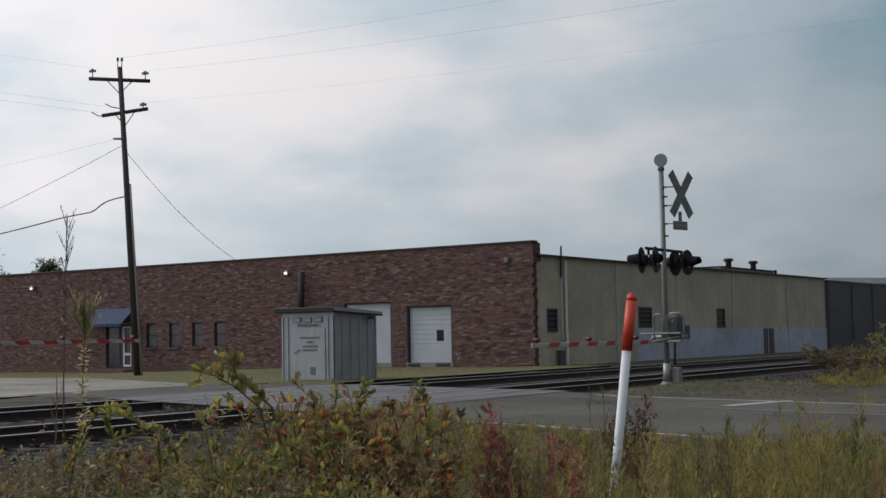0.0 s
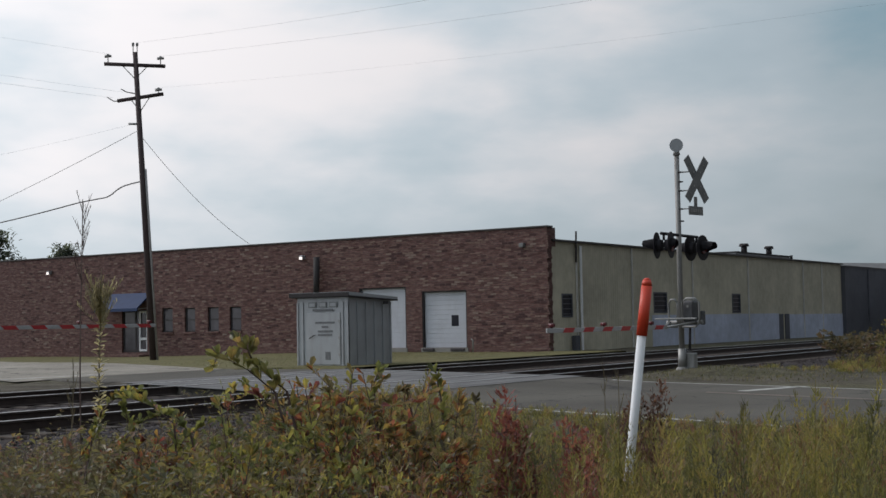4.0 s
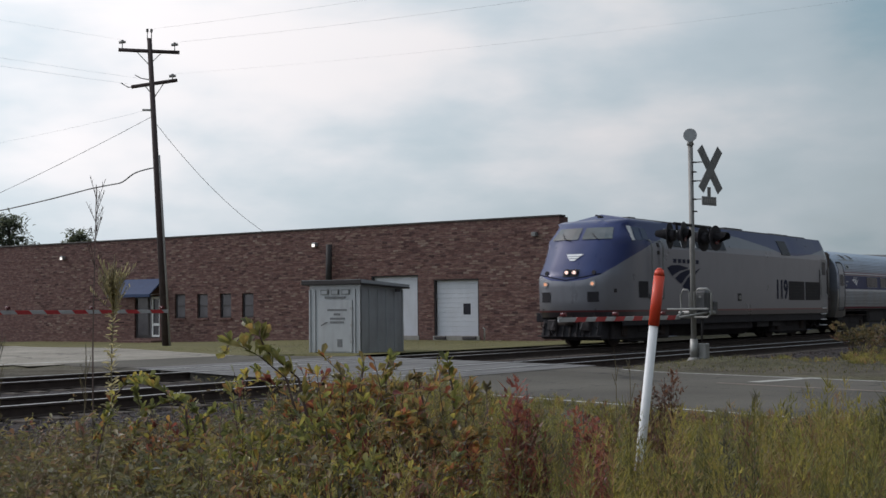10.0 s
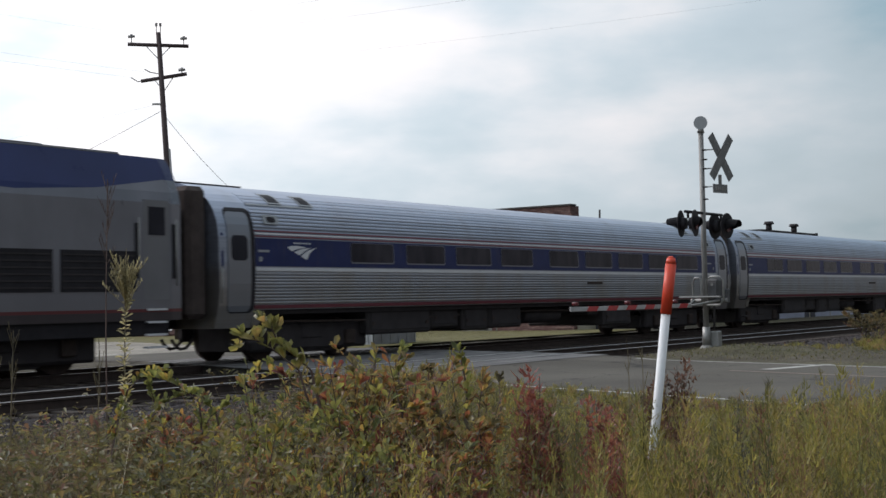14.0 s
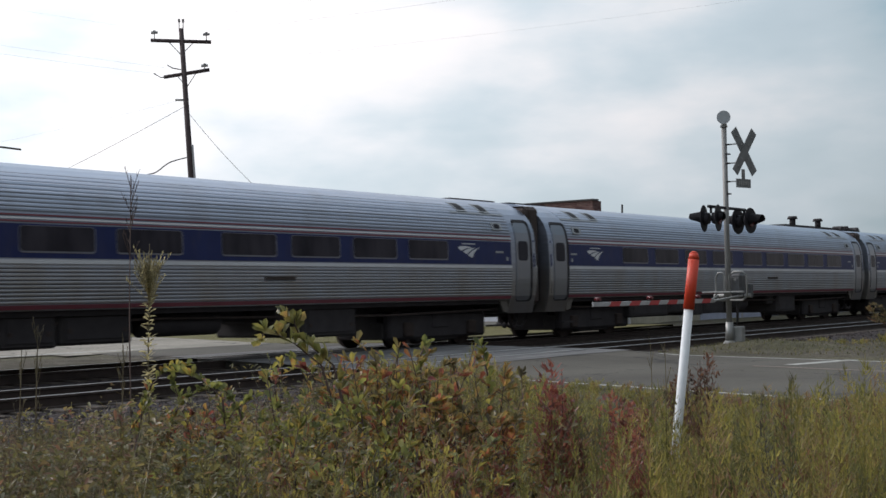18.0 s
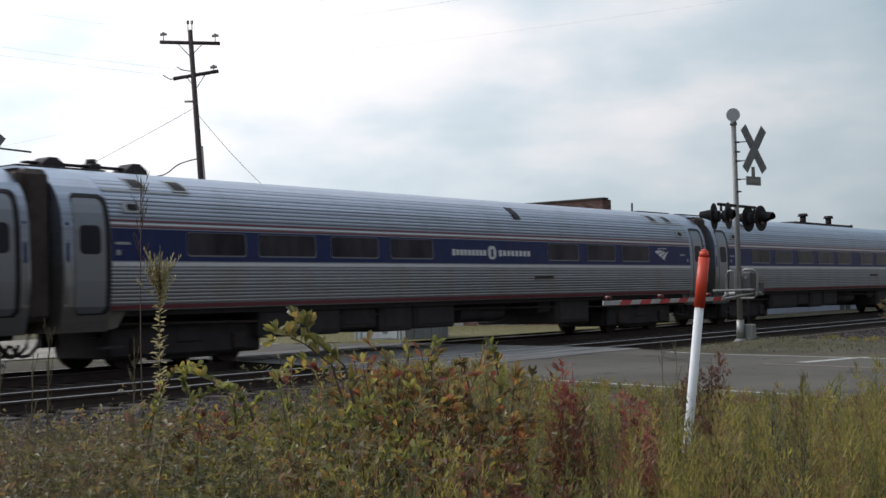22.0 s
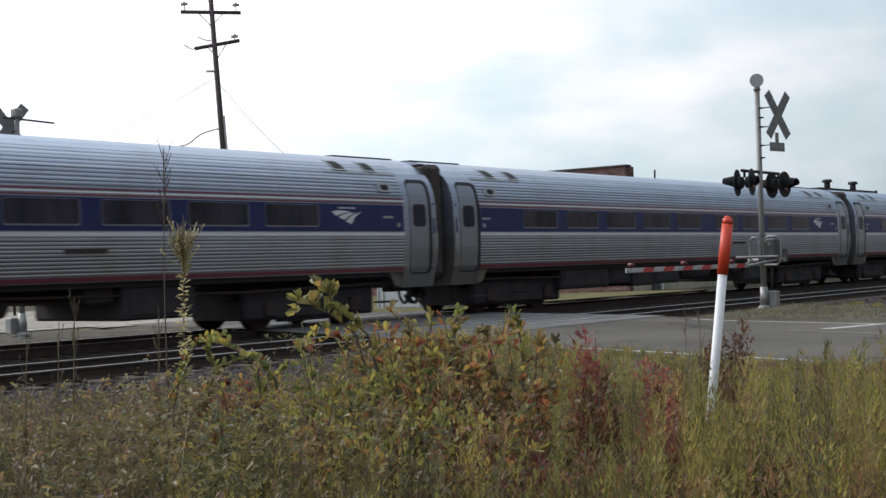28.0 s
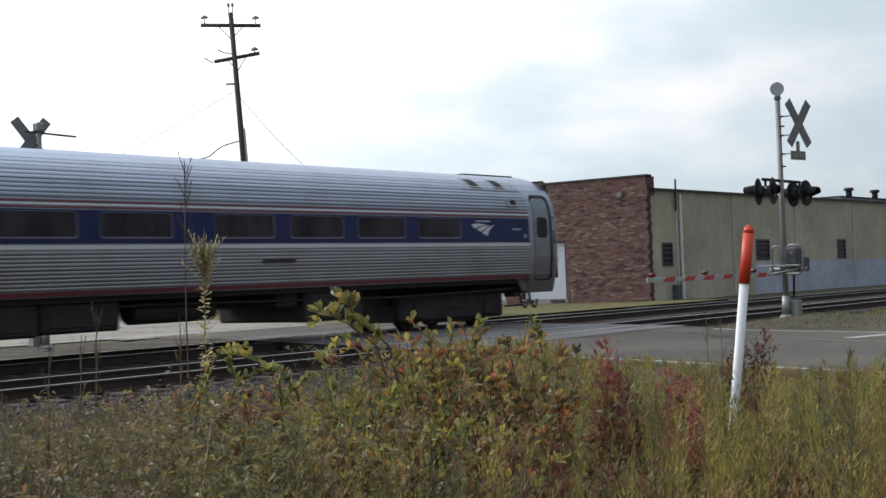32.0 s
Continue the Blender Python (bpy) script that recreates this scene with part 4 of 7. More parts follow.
def build_signal(name, m, label, arm_len, gate_z, group, bell=True):
    s = thing(name, m, label, "crossing signal", group)
    lift = 0.0 if bell else 0.30
    base = part("base", box(-0.17, -0.20, -0.25, 0.20, 0.20, -0.01, 0.04), CONCRETE, s, "concrete footing")
    part("base_flange", rod((0, 0, -0.02), (0, 0, 0.08), 0.19, 0.11, 16), CASTING, s, "flared cast foot")
    part("junction_box", box(0.06, -0.27, 0.04, 0.26, -0.05, 0.40, 0.02), CASTING, s, "grey cast junction base")
    part("mast", rod((0, 0, 0.0), (0, 0, 5.02 if bell else 4.90), 0.064, 0.058, 16), MAST, s, "weathered grey steel mast")
    part("collar", rod((0, 0, 0.05), (0, 0, 0.5), 0.10, 0.085, 14), STEEL, s)
    if bell:
        part("bell", rod((-0.09, -0.04, 5.17), (0.07, 0.03, 5.17), 0.155, 0.13, 24), ALU, s, "round grey warning bell")
        part("bell_bracket", rod((0, 0, 4.95), (0, 0, 5.10), 0.085, 0.05), STEEL, s)
    else:
        part("mast_cap", box(-0.10, -0.10, 4.86, 0.10, 0.10, 5.06, 0.03), CASTING, s, "square mast cap")
    for z in (4.55, 4.33, 4.12, 3.70, 3.42):
        part("clamp", box(-0.045, -0.12, z - 0.015, 0.062, 0.035, z + 0.015, 0.005), DARKFRAME, s)
    for z in (4.55, 4.12):
        part("bracket", rod((0.0, -0.06, z), (0.06, -0.42, z), 0.016, seg=8), STEEL, s)
    # sign fronts are coloured grey: their backlit shade is in the paint
    cb = Matrix.Translation((0.05, -0.45 if bell else -0.22, 4.36 + lift)) @ Matrix.Rotation(radians(-12), 4, "Z")
    bm = bmesh.new()
    board(bm, (0, 0, 0), 1.22, 0.23, 52)
    board(bm, (0, -0.014, 0), 1.22, 0.23, -52)
    x = part("crossbuck", bm, DULLGREY, s, "X-shaped crossbuck boards, coloured grey for their backlit shade", at=cb)
    for k in (-1, 1):
        for q in (-0.42, -0.2, 0.2, 0.42):
            c, sn = math.cos(radians(52)), math.sin(radians(52))
            part("bolt", rod((q * c, -0.03, -k * q * sn), (q * c, -0.018, -k * q * sn), 0.02, seg=8), STEEL, x)
    bm = bmesh.new()
    add_box(bm, -0.06, -0.006, -0.02, 0.06, 0.006, 0.20)
    add_box(bm, -0.27, -0.008, -0.22, 0.27, 0.008, -0.02)
    ts = part("track_count_sign", bm, DULLGREY, s, "small inverted-T sign plate", at=Matrix.Translation((0.04, -0.42, 3.76)) @ Matrix.Rotation(radians(-12), 4, "Z"))
    for i in range(5):
        part("letter_bar", box(-0.20 + i * 0.085, -0.014, -0.16, -0.145 + i * 0.085, -0.008, -0.07), STEEL, ts)
    part("numeral_bar", box(-0.02, -0.012, 0.04, 0.02, -0.006, 0.15), STEEL, ts)
    part("bracket", rod((0, -0.05, 3.70), (0.04, -0.41, 3.70), 0.014, seg=8), STEEL, s)
    # flashing light units, back to back at both ends of the crossbar
    reach = 0.86 if bell else 0.62
    part("crossbar", tube([(-reach - 0.09, 0.0, 3.10), (reach + 0.19, 0.0, 3.10)], 0.035, 8), BLACK, s, "black crossbar for the lamps")
    for k, turn, out in ((-1, 9.5, reach - 0.05 if bell else reach), (1, -4.5, reach + 0.13 if bell else reach)):
        part("crossbar_drop", rod((k * out, 0, 3.10), (k * out, 0, 2.95), 0.03, seg=8), BLACK, s)
        for f in (-1, 1):
            head = Matrix.Translation((k * out, 0, 2.84)) @ Matrix.Rotation(radians(turn), 4, "Z")
            unit = part("lamp_unit", rod((0, f * 0.03, 0), (0, f * 0.17, 0), 0.12, 0.16, 16), BLACK, s, "black flashing-light housing", at=head)
            part("background_disc", rod((0, f * 0.155, 0), (0, f * 0.17, 0), 0.30, seg=28), BLACK, unit, "round black background disc")
            part("lens", rod((0, f * 0.18, 0), (0, f * 0.20, 0), 0.15, 0.14, 20), LENS, unit, "dark red lens")
            bm = bmesh.new()
            a, b = [], []
            for i in range(15):
                q = radians(-35 + 250 * i / 14)
                a.append(bm.verts.new((0.165 * math.cos(q), f * 0.18, 0.165 * math.sin(q))))
                deep = 0.20 + (0.10 if bell and k < 0 and f < 0 else 0.27) * smooth(-0.6, 0.15, math.sin(q))
                b.append(bm.verts.new((0.15 * math.cos(q), f * deep, 0.145 * math.sin(q) - 0.02)))
            for i in range(14):
                bm.faces.new((a[i], a[i + 1], b[i + 1], b[i]))
            bmesh.ops.solidify(bm, geom=bm.faces[:], thickness=0.006)
            part("hood", bm, BLACK, unit, "black hood")
    # gate mechanism
    mech = part("mechanism", box(-0.16, -0.39, 1.04, 0.18, -0.11, 1.60, 0.05), GATEBOX, s, "weathered dark gate machine")
    part("cover", box(-0.185, -0.36, 1.12, -0.16, -0.14, 1.52, 0.015), GATEBOX, mech)
    part("cover_bolt", rod((-0.20, -0.25, 1.46), (-0.18, -0.25, 1.46), 0.03, seg=8), CASTING, mech)
    part("gate_shaft", rod((0.02, -0.52, 1.10), (0.02, 0.36, 1.10), 0.045), CASTING, s)
    for y0, y1, top in ((-0.16, -0.57, 1.64), (-0.04, 0.17, 1.62)):
        m2 = (y1 - y0) * 0.25
        part("gate_side_arm", tube([(-0.28, y0, 1.02), (-0.28, y0, top - 0.08), (-0.28, y0 + m2, top), (-0.28, y1 - m2, top), (-0.28, y1, top - 0.10), (-0.28, y1, 1.08), (-0.28, y1 - m2, 1.0), (-0.28, y0, 1.0)], 0.026, 8), CASTING, s, "bent gate support arm")
        part("arm_link", rod((-0.28, y1 * 0.8, 1.10), (-0.95, y1 * 0.15, gate_z), 0.024, seg=8), CASTING, s)
    part("counterweight", box(0.10, -0.50, 1.04, 0.24, -0.42, 1.36, 0.02), GATEBOX, s, "counterweight plates")
    part("service_shelf", box(-0.34, -0.50, 1.165, -0.24, 0.50, 1.205, 0.008), STEEL, s, "pale steel shelf")
    part("drive_rod", rod((0.08, -0.16, 0.45), (0.08, -0.18, 1.0), 0.03, seg=8), DARKFRAME, s)
    arm = part("gate_arm", box(-arm_len, -0.018, gate_z - 0.044, -0.75, 0.018, gate_z + 0.044, 0.006), ARMWHITE, s, "lowered white gate arm with red stripes")
    k = 0.95
    while k + 0.4 < arm_len + 0.1:
        b = min(k + 0.40, arm_len)
        part("stripe", prism([(-k, gate_z + 0.046), (-b, gate_z + 0.046), (-b - (0.10 if b < arm_len else 0), gate_z - 0.046), (-k - 0.10, gate_z - 0.046)], "y", -0.024, 0.024), RED, arm, "red reflective stripe")
        k += 0.82
    for q in (1.6, arm_len * 0.62, arm_len - 0.2):
        lp = part("gate_lamp", rod((-q, -0.06, gate_z + 0.10), (-q, 0.06, gate_z + 0.10), 0.038, seg=14), LENS, arm, "small red gate lamp")
        part("stalk", rod((-q, 0, gate_z + 0.05), (-q, 0, gate_z + 0.1), 0.02, seg=6), BLACK, lp)
    if not bell:
        part("side_rod", rod((0.35, 0.0, 4.84), (-0.98, 0.0, 4.80), 0.022, seg=8), DARKFRAME, s, "thin horizontal rod")
    return s


# ---- marker post
def build_post():
    foot, top = Vector((7.118, 3.665, -0.42)), Vector((7.206, 3.467, 1.427))
    p = thing("marker_post", pose(0, 0, 0), "leaning white plastic marker post with an orange cap", "marker post")
    cut = foot.lerp(top, 0.832)
    part("post", rod(foot, cut, 0.0275, seg=20), WHITE, p, "white plastic tube")
    bm = rod(cut - (top - foot) * 0.01, top - Vector((0, 0, 0.03)), 0.033, seg=20)
    add_rod(bm, top - Vector((0, 0, 0.03)), top + Vector((0.002, 0, 0.005)), 0.033, 0.026, 20)
    add_rod(bm, top + Vector((0.002, 0, 0.005)), top + Vector((0.002, 0, 0.018)), 0.026, 0.010, 20)
    part("cap", bm, ORANGE, p, "bright orange sleeve")


# ---- vegetation
class Buf:
    def __init__(self):
        self.v, self.f = [], []

    def leaf(self, p, way, up, length, width, fold=0.15):
        """A pointed leaf of six triangles, folded along its midrib."""
        k = len(self.v)
        side = way.cross(up)
        if side.length < 1e-4:
            side = way.cross(Vector((1, 0, 0)))
        side.normalize()
        n = side.cross(way).normalized()
        self.v += [p, p + way * length * 0.35 + side * width * 0.5 + n * fold * width, p + way * length * 0.75 + side * width * 0.36 + n * fold * width * 0.6 - n * 0.1 * length,
                   p + way * length - n * 0.22 * length, p + way * length * 0.75 - side * width * 0.36 + n * fold * width * 0.6 - n * 0.1 * length,
                   p + way * length * 0.35 - side * width * 0.5 + n * fold * width, p + way * length * 0.5 - n * 0.04 * length]
        self.f += [(k, k + 1, k + 6), (k + 1, k + 2, k + 6), (k + 2, k + 3, k + 6), (k + 3, k + 4, k + 6), (k + 4, k + 5, k + 6), (k + 5, k, k + 6)]

    def oval(self, p, way, up, length, width):
        """A blunt leaf, broadest towards its tip, cupped along the midrib."""
        k = len(self.v)
        side = way.cross(up)
        if side.length < 1e-4:
            side = way.cross(Vector((1, 0, 0)))
        side.normalize()
        n = side.cross(way).normalized()
        c = 0.16 * width
        self.v += [p, p + way * length * 0.45 + side * width * 0.36 + n * c, p + way * length * 0.78 + side * width * 0.48 + n * c, p + way * length,
                   p + way * length * 0.78 - side * width * 0.48 + n * c, p + way * length * 0.45 - side * width * 0.36 + n * c, p + way * length * 0.6]
        self.f += [(k, k + 1, k + 6), (k + 1, k + 2, k + 6), (k + 2, k + 3, k + 6), (k + 3, k + 4, k + 6), (k + 4, k + 5, k + 6), (k + 5, k, k + 6)]

    def blade(self, p, lean, height, width, seg=3):
        """A grass blade that bends over towards lean."""
        k = len(self.v)
        side = Vector((-lean.y, lean.x, 0))
        side = side.normalized() if side.length > 1e-5 else Vector((1, 0, 0))
        for i in range(seg):
            q = i / seg
            c = p + Vector((0, 0, height * q * (1 - 0.18 * q))) + lean * q * q
            w = side * width * (1 - 0.7 * q) / 2
            self.v += [c - w, c + w]
        self.v.append(p + Vector((0, 0, height * 0.82)) + lean)
        for i in range(seg - 1):
            self.f.append((k + 2 * i, k + 2 * i + 1, k + 2 * i + 3, k + 2 * i + 2))
        self.f.append((k + 2 * seg - 2, k + 2 * seg - 1, k + 2 * seg))

    def stem(self, pts, r0, r1):
        k = len(self.v)
        for i, p in enumerate(pts):
            r = r0 + (r1 - r0) * i / (len(pts) - 1)
            self.v += [p + Vector((r, 0, 0)), p + Vector((-0.5 * r, 0.87 * r, 0)), p + Vector((-0.5 * r, -0.87 * r, 0))]
        for i in range(len(pts) - 1):
            a = k + 3 * i
            for j in range(3):
                self.f.append((a + j, a + (j + 1) % 3, a + 3 + (j + 1) % 3, a + 3 + j))

    def mesh(self, name, mat):
        return plain(name, [tuple(v) for v in self.v], self.f, mat)


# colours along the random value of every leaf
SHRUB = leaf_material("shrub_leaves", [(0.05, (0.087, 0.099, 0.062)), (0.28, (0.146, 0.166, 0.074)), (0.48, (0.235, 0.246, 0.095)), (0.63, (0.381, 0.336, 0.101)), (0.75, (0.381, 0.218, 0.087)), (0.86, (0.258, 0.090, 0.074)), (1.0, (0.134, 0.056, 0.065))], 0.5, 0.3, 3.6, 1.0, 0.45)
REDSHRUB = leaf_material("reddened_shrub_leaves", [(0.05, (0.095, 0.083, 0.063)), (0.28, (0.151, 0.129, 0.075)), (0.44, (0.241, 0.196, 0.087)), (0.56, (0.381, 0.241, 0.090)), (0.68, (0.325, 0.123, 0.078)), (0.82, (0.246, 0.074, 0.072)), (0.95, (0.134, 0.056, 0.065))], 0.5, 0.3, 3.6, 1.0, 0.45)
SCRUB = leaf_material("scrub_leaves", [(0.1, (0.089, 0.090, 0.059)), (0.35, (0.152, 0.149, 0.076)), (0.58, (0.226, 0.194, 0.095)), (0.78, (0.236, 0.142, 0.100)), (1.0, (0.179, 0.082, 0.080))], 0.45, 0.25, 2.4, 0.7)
YELLOWLEAF = leaf_material("yellow_leaves", [(0.1, (0.15, 0.16, 0.07)), (0.5, (0.26, 0.245, 0.09)), (0.8, (0.35, 0.27, 0.11)), (1.0, (0.30, 0.15, 0.08))], 0.42, 0.4, 6.0, 1.0)
REDLEAF = leaf_material("red_leaves", [(0.1, (0.16, 0.084, 0.078)), (0.42, (0.30, 0.100, 0.095)), (0.75, (0.36, 0.170, 0.120)), (1.0, (0.22, 0.165, 0.10))], 0.4, 0.3, 5.0)
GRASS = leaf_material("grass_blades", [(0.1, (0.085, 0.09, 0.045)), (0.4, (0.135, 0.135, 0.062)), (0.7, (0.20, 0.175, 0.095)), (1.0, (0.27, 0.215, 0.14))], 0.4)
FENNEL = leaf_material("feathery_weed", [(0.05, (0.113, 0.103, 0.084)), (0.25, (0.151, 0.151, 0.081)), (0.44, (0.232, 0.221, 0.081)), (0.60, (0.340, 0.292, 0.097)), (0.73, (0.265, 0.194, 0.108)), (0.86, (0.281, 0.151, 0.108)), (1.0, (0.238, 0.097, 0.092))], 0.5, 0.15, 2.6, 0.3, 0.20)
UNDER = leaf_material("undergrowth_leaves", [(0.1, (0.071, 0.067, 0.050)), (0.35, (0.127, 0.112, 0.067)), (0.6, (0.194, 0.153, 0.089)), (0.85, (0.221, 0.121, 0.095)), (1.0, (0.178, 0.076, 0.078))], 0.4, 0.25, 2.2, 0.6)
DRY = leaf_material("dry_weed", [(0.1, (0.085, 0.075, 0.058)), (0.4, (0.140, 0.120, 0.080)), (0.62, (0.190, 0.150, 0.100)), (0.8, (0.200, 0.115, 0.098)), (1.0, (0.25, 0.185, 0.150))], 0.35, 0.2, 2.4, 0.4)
MAROON = leaf_material("dull_maroon_leaves", [(0.1, (0.10, 0.07, 0.058)), (0.45, (0.165, 0.09, 0.075)), (0.75, (0.23, 0.12, 0.09)), (1.0, (0.20, 0.16, 0.10))], 0.4, 0.2, 5.0)
STRAW = leaf_material("seed_heads", [(0.1, (0.27, 0.24, 0.16)), (0.5, (0.40, 0.36, 0.25)), (1.0, (0.50, 0.45, 0.33))], 0.6, 0.2)
TWIG = worn("twigs", (0.075, 0.045, 0.038), 0.8, 0, 0.3, 10)
# needle green is paled: the haze of distance is put into the colour
PINE = leaf_material("hazed_pine_needles", [(0.0, (0.10, 0.12, 0.10)), (1.0, (0.17, 0.19, 0.155))], 0.55, 0.2, 0.5)
BARK = worn("bark", (0.10, 0.075, 0.06), 0.9, 0, 0.35, 4, 0.5)

VIEW_FALL = [(31.1, 0.062), (34.9, 0.072), (36.4, 0.076), (37.7, 0.076), (39.7, 0.071), (42.0, 0.064), (44.4, 0.0689), (46.3, 0.0523), (48.0, 0.0378), (51.6, 0.0390), (55.3, 0.0445), (57.8, 0.0626), (59.5, 0.0783), (61.5, 0.0768), (63.9, 0.0828), (66.3, 0.0775), (68.7, 0.0792), (71.0, 0.0723), (73.3, 0.0658), (75.5, 0.0709), (79.8, 0.0704)]  # bearing (degrees right of +y), fall below the eye per metre


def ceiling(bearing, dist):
    """Height limit for verge plants, fitted to the camera's view by bearing and distance from the eye."""
    return EYE[2] - dist * float(np.interp(bearing, [g[0] for g in VIEW_FALL], [g[1] for g in VIEW_FALL]))


def spot(rnd, a0, a1, d0, d1):
    a, d = rnd.uniform(a0, a1), math.sqrt(rnd.uniform(d0 * d0, d1 * d1))
    x, y = d * math.sin(radians(a)), d * math.cos(radians(a))
    return a, d, x, y


def clear(x, y):
    return y < 11.7 and x < road_near(y) - 0.75


def build_grass():
    rnd = random.Random(11)
    b = Buf()
    count = 0
    while count < 2600:
        a, d, x, y = spot(rnd, 26, 84, 3.6, 15)
        if not clear(x, y):
            count += 0.3
            continue
        g = ground_z(x, y)
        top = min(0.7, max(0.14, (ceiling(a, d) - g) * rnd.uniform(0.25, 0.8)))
        lean = Vector((rnd.gauss(0, 0.2), rnd.gauss(0, 0.2), 0)) * top
        b.blade(Vector((x, y, g - 0.02)), lean, top, rnd.uniform(0.003, 0.007))
        count += 1
    # a thin verge along the road and before the warehouse
    for _ in range(9000):
        if rnd.random() < 0.35:
            x, y = rnd.uniform(26, 46), rnd.uniform(3, 12.6)
            if x < road_far(y) + 0.3 or x < 30.5:
                continue
        else:
            x, y = rnd.uniform(28, 46), rnd.uniform(24.2, 36)
            if x < 28.4 + (y - 26.0) * 0.43:
                continue
        b.blade(Vector((x, y, ground_z(x, y) - 0.01)), Vector((rnd.gauss(0, 0.04), rnd.gauss(0, 0.04), 0)), rnd.uniform(0.05, 0.14), 0.02, 2)
    for _ in range(1500):
        x, y = rnd.uniform(25.0, 31.0), rnd.uniform(8.0, 13.2)
        if x > road_far(y) + 0.2:
            b.blade(Vector((x, y, ground_z(x, y) - 0.01)), Vector((rnd.gauss(0, 0.04), rnd.gauss(0, 0.04), 0)), rnd.uniform(0.03, 0.10), 0.02, 2)
    tagged(new("grass", b.mesh("grass", GRASS)), "tall dry and green grass on the verge", "grass", kind="stuff")


def plume(rnd, b, p, h, wide, lean, count, leaf=0.036, thick=0.11):
    """An upright feathery shoot: a thin stem wrapped in fine leaflets that point up and out."""
    b.stem([p + Vector((0, 0, h * q)) + lean * q * q for q in (0, 0.35, 0.7, 1.0)], 0.0035, 0.001)
    for _ in range(count):
        q = rnd.uniform(0.12, 1.0)
        an, far = rnd.uniform(0, 6.283), rnd.random()
        body = wide * (0.35 + 1.3 * q) * (1.0 - q) ** 0.5 + 0.006
        out = Vector((math.cos(an), math.sin(an), 0))
        e = p + Vector((0, 0, h * q * 0.97)) + lean * q * q + out * body * far
        w = (out * rnd.uniform(0.1, 0.9) + Vector((rnd.gauss(0, 0.25), rnd.gauss(0, 0.25), rnd.uniform(0.5, 1.2)))) * leaf * rnd.uniform(0.5, 1.2)
        s = Vector((-w.y, w.x, rnd.gauss(0, 0.006)))
        s = s.normalized() * leaf * thick if s.length > 1e-5 else Vector((leaf * thick, 0, 0))
        i = len(b.v)
        b.v += [e - s, e + s, e + w]
        b.f.append((i, i + 1, i + 2))


def clump(rnd, b, x, y, h, stems, wide, dense, leaf=0.036):
    """Several plumes from one root, fanning outwards."""
    p = Vector((x, y, ground_z(x, y) - 0.02))
    for _ in range(stems):
        an = rnd.uniform(0, 6.283)
        off = Vector((math.cos(an), math.sin(an), 0)) * abs(rnd.gauss(0, 0.09))
        tall = h * rnd.uniform(0.55, 1.0)
        lean = off * rnd.uniform(0.6, 1.6) + Vector((rnd.gauss(0, 0.06), rnd.gauss(0, 0.06), 0)) * tall
        plume(rnd, b, p + off, tall, wide * rnd.uniform(0.7, 1.2), lean, 16 + int(1.3 * dense * tall), leaf * 0.82)


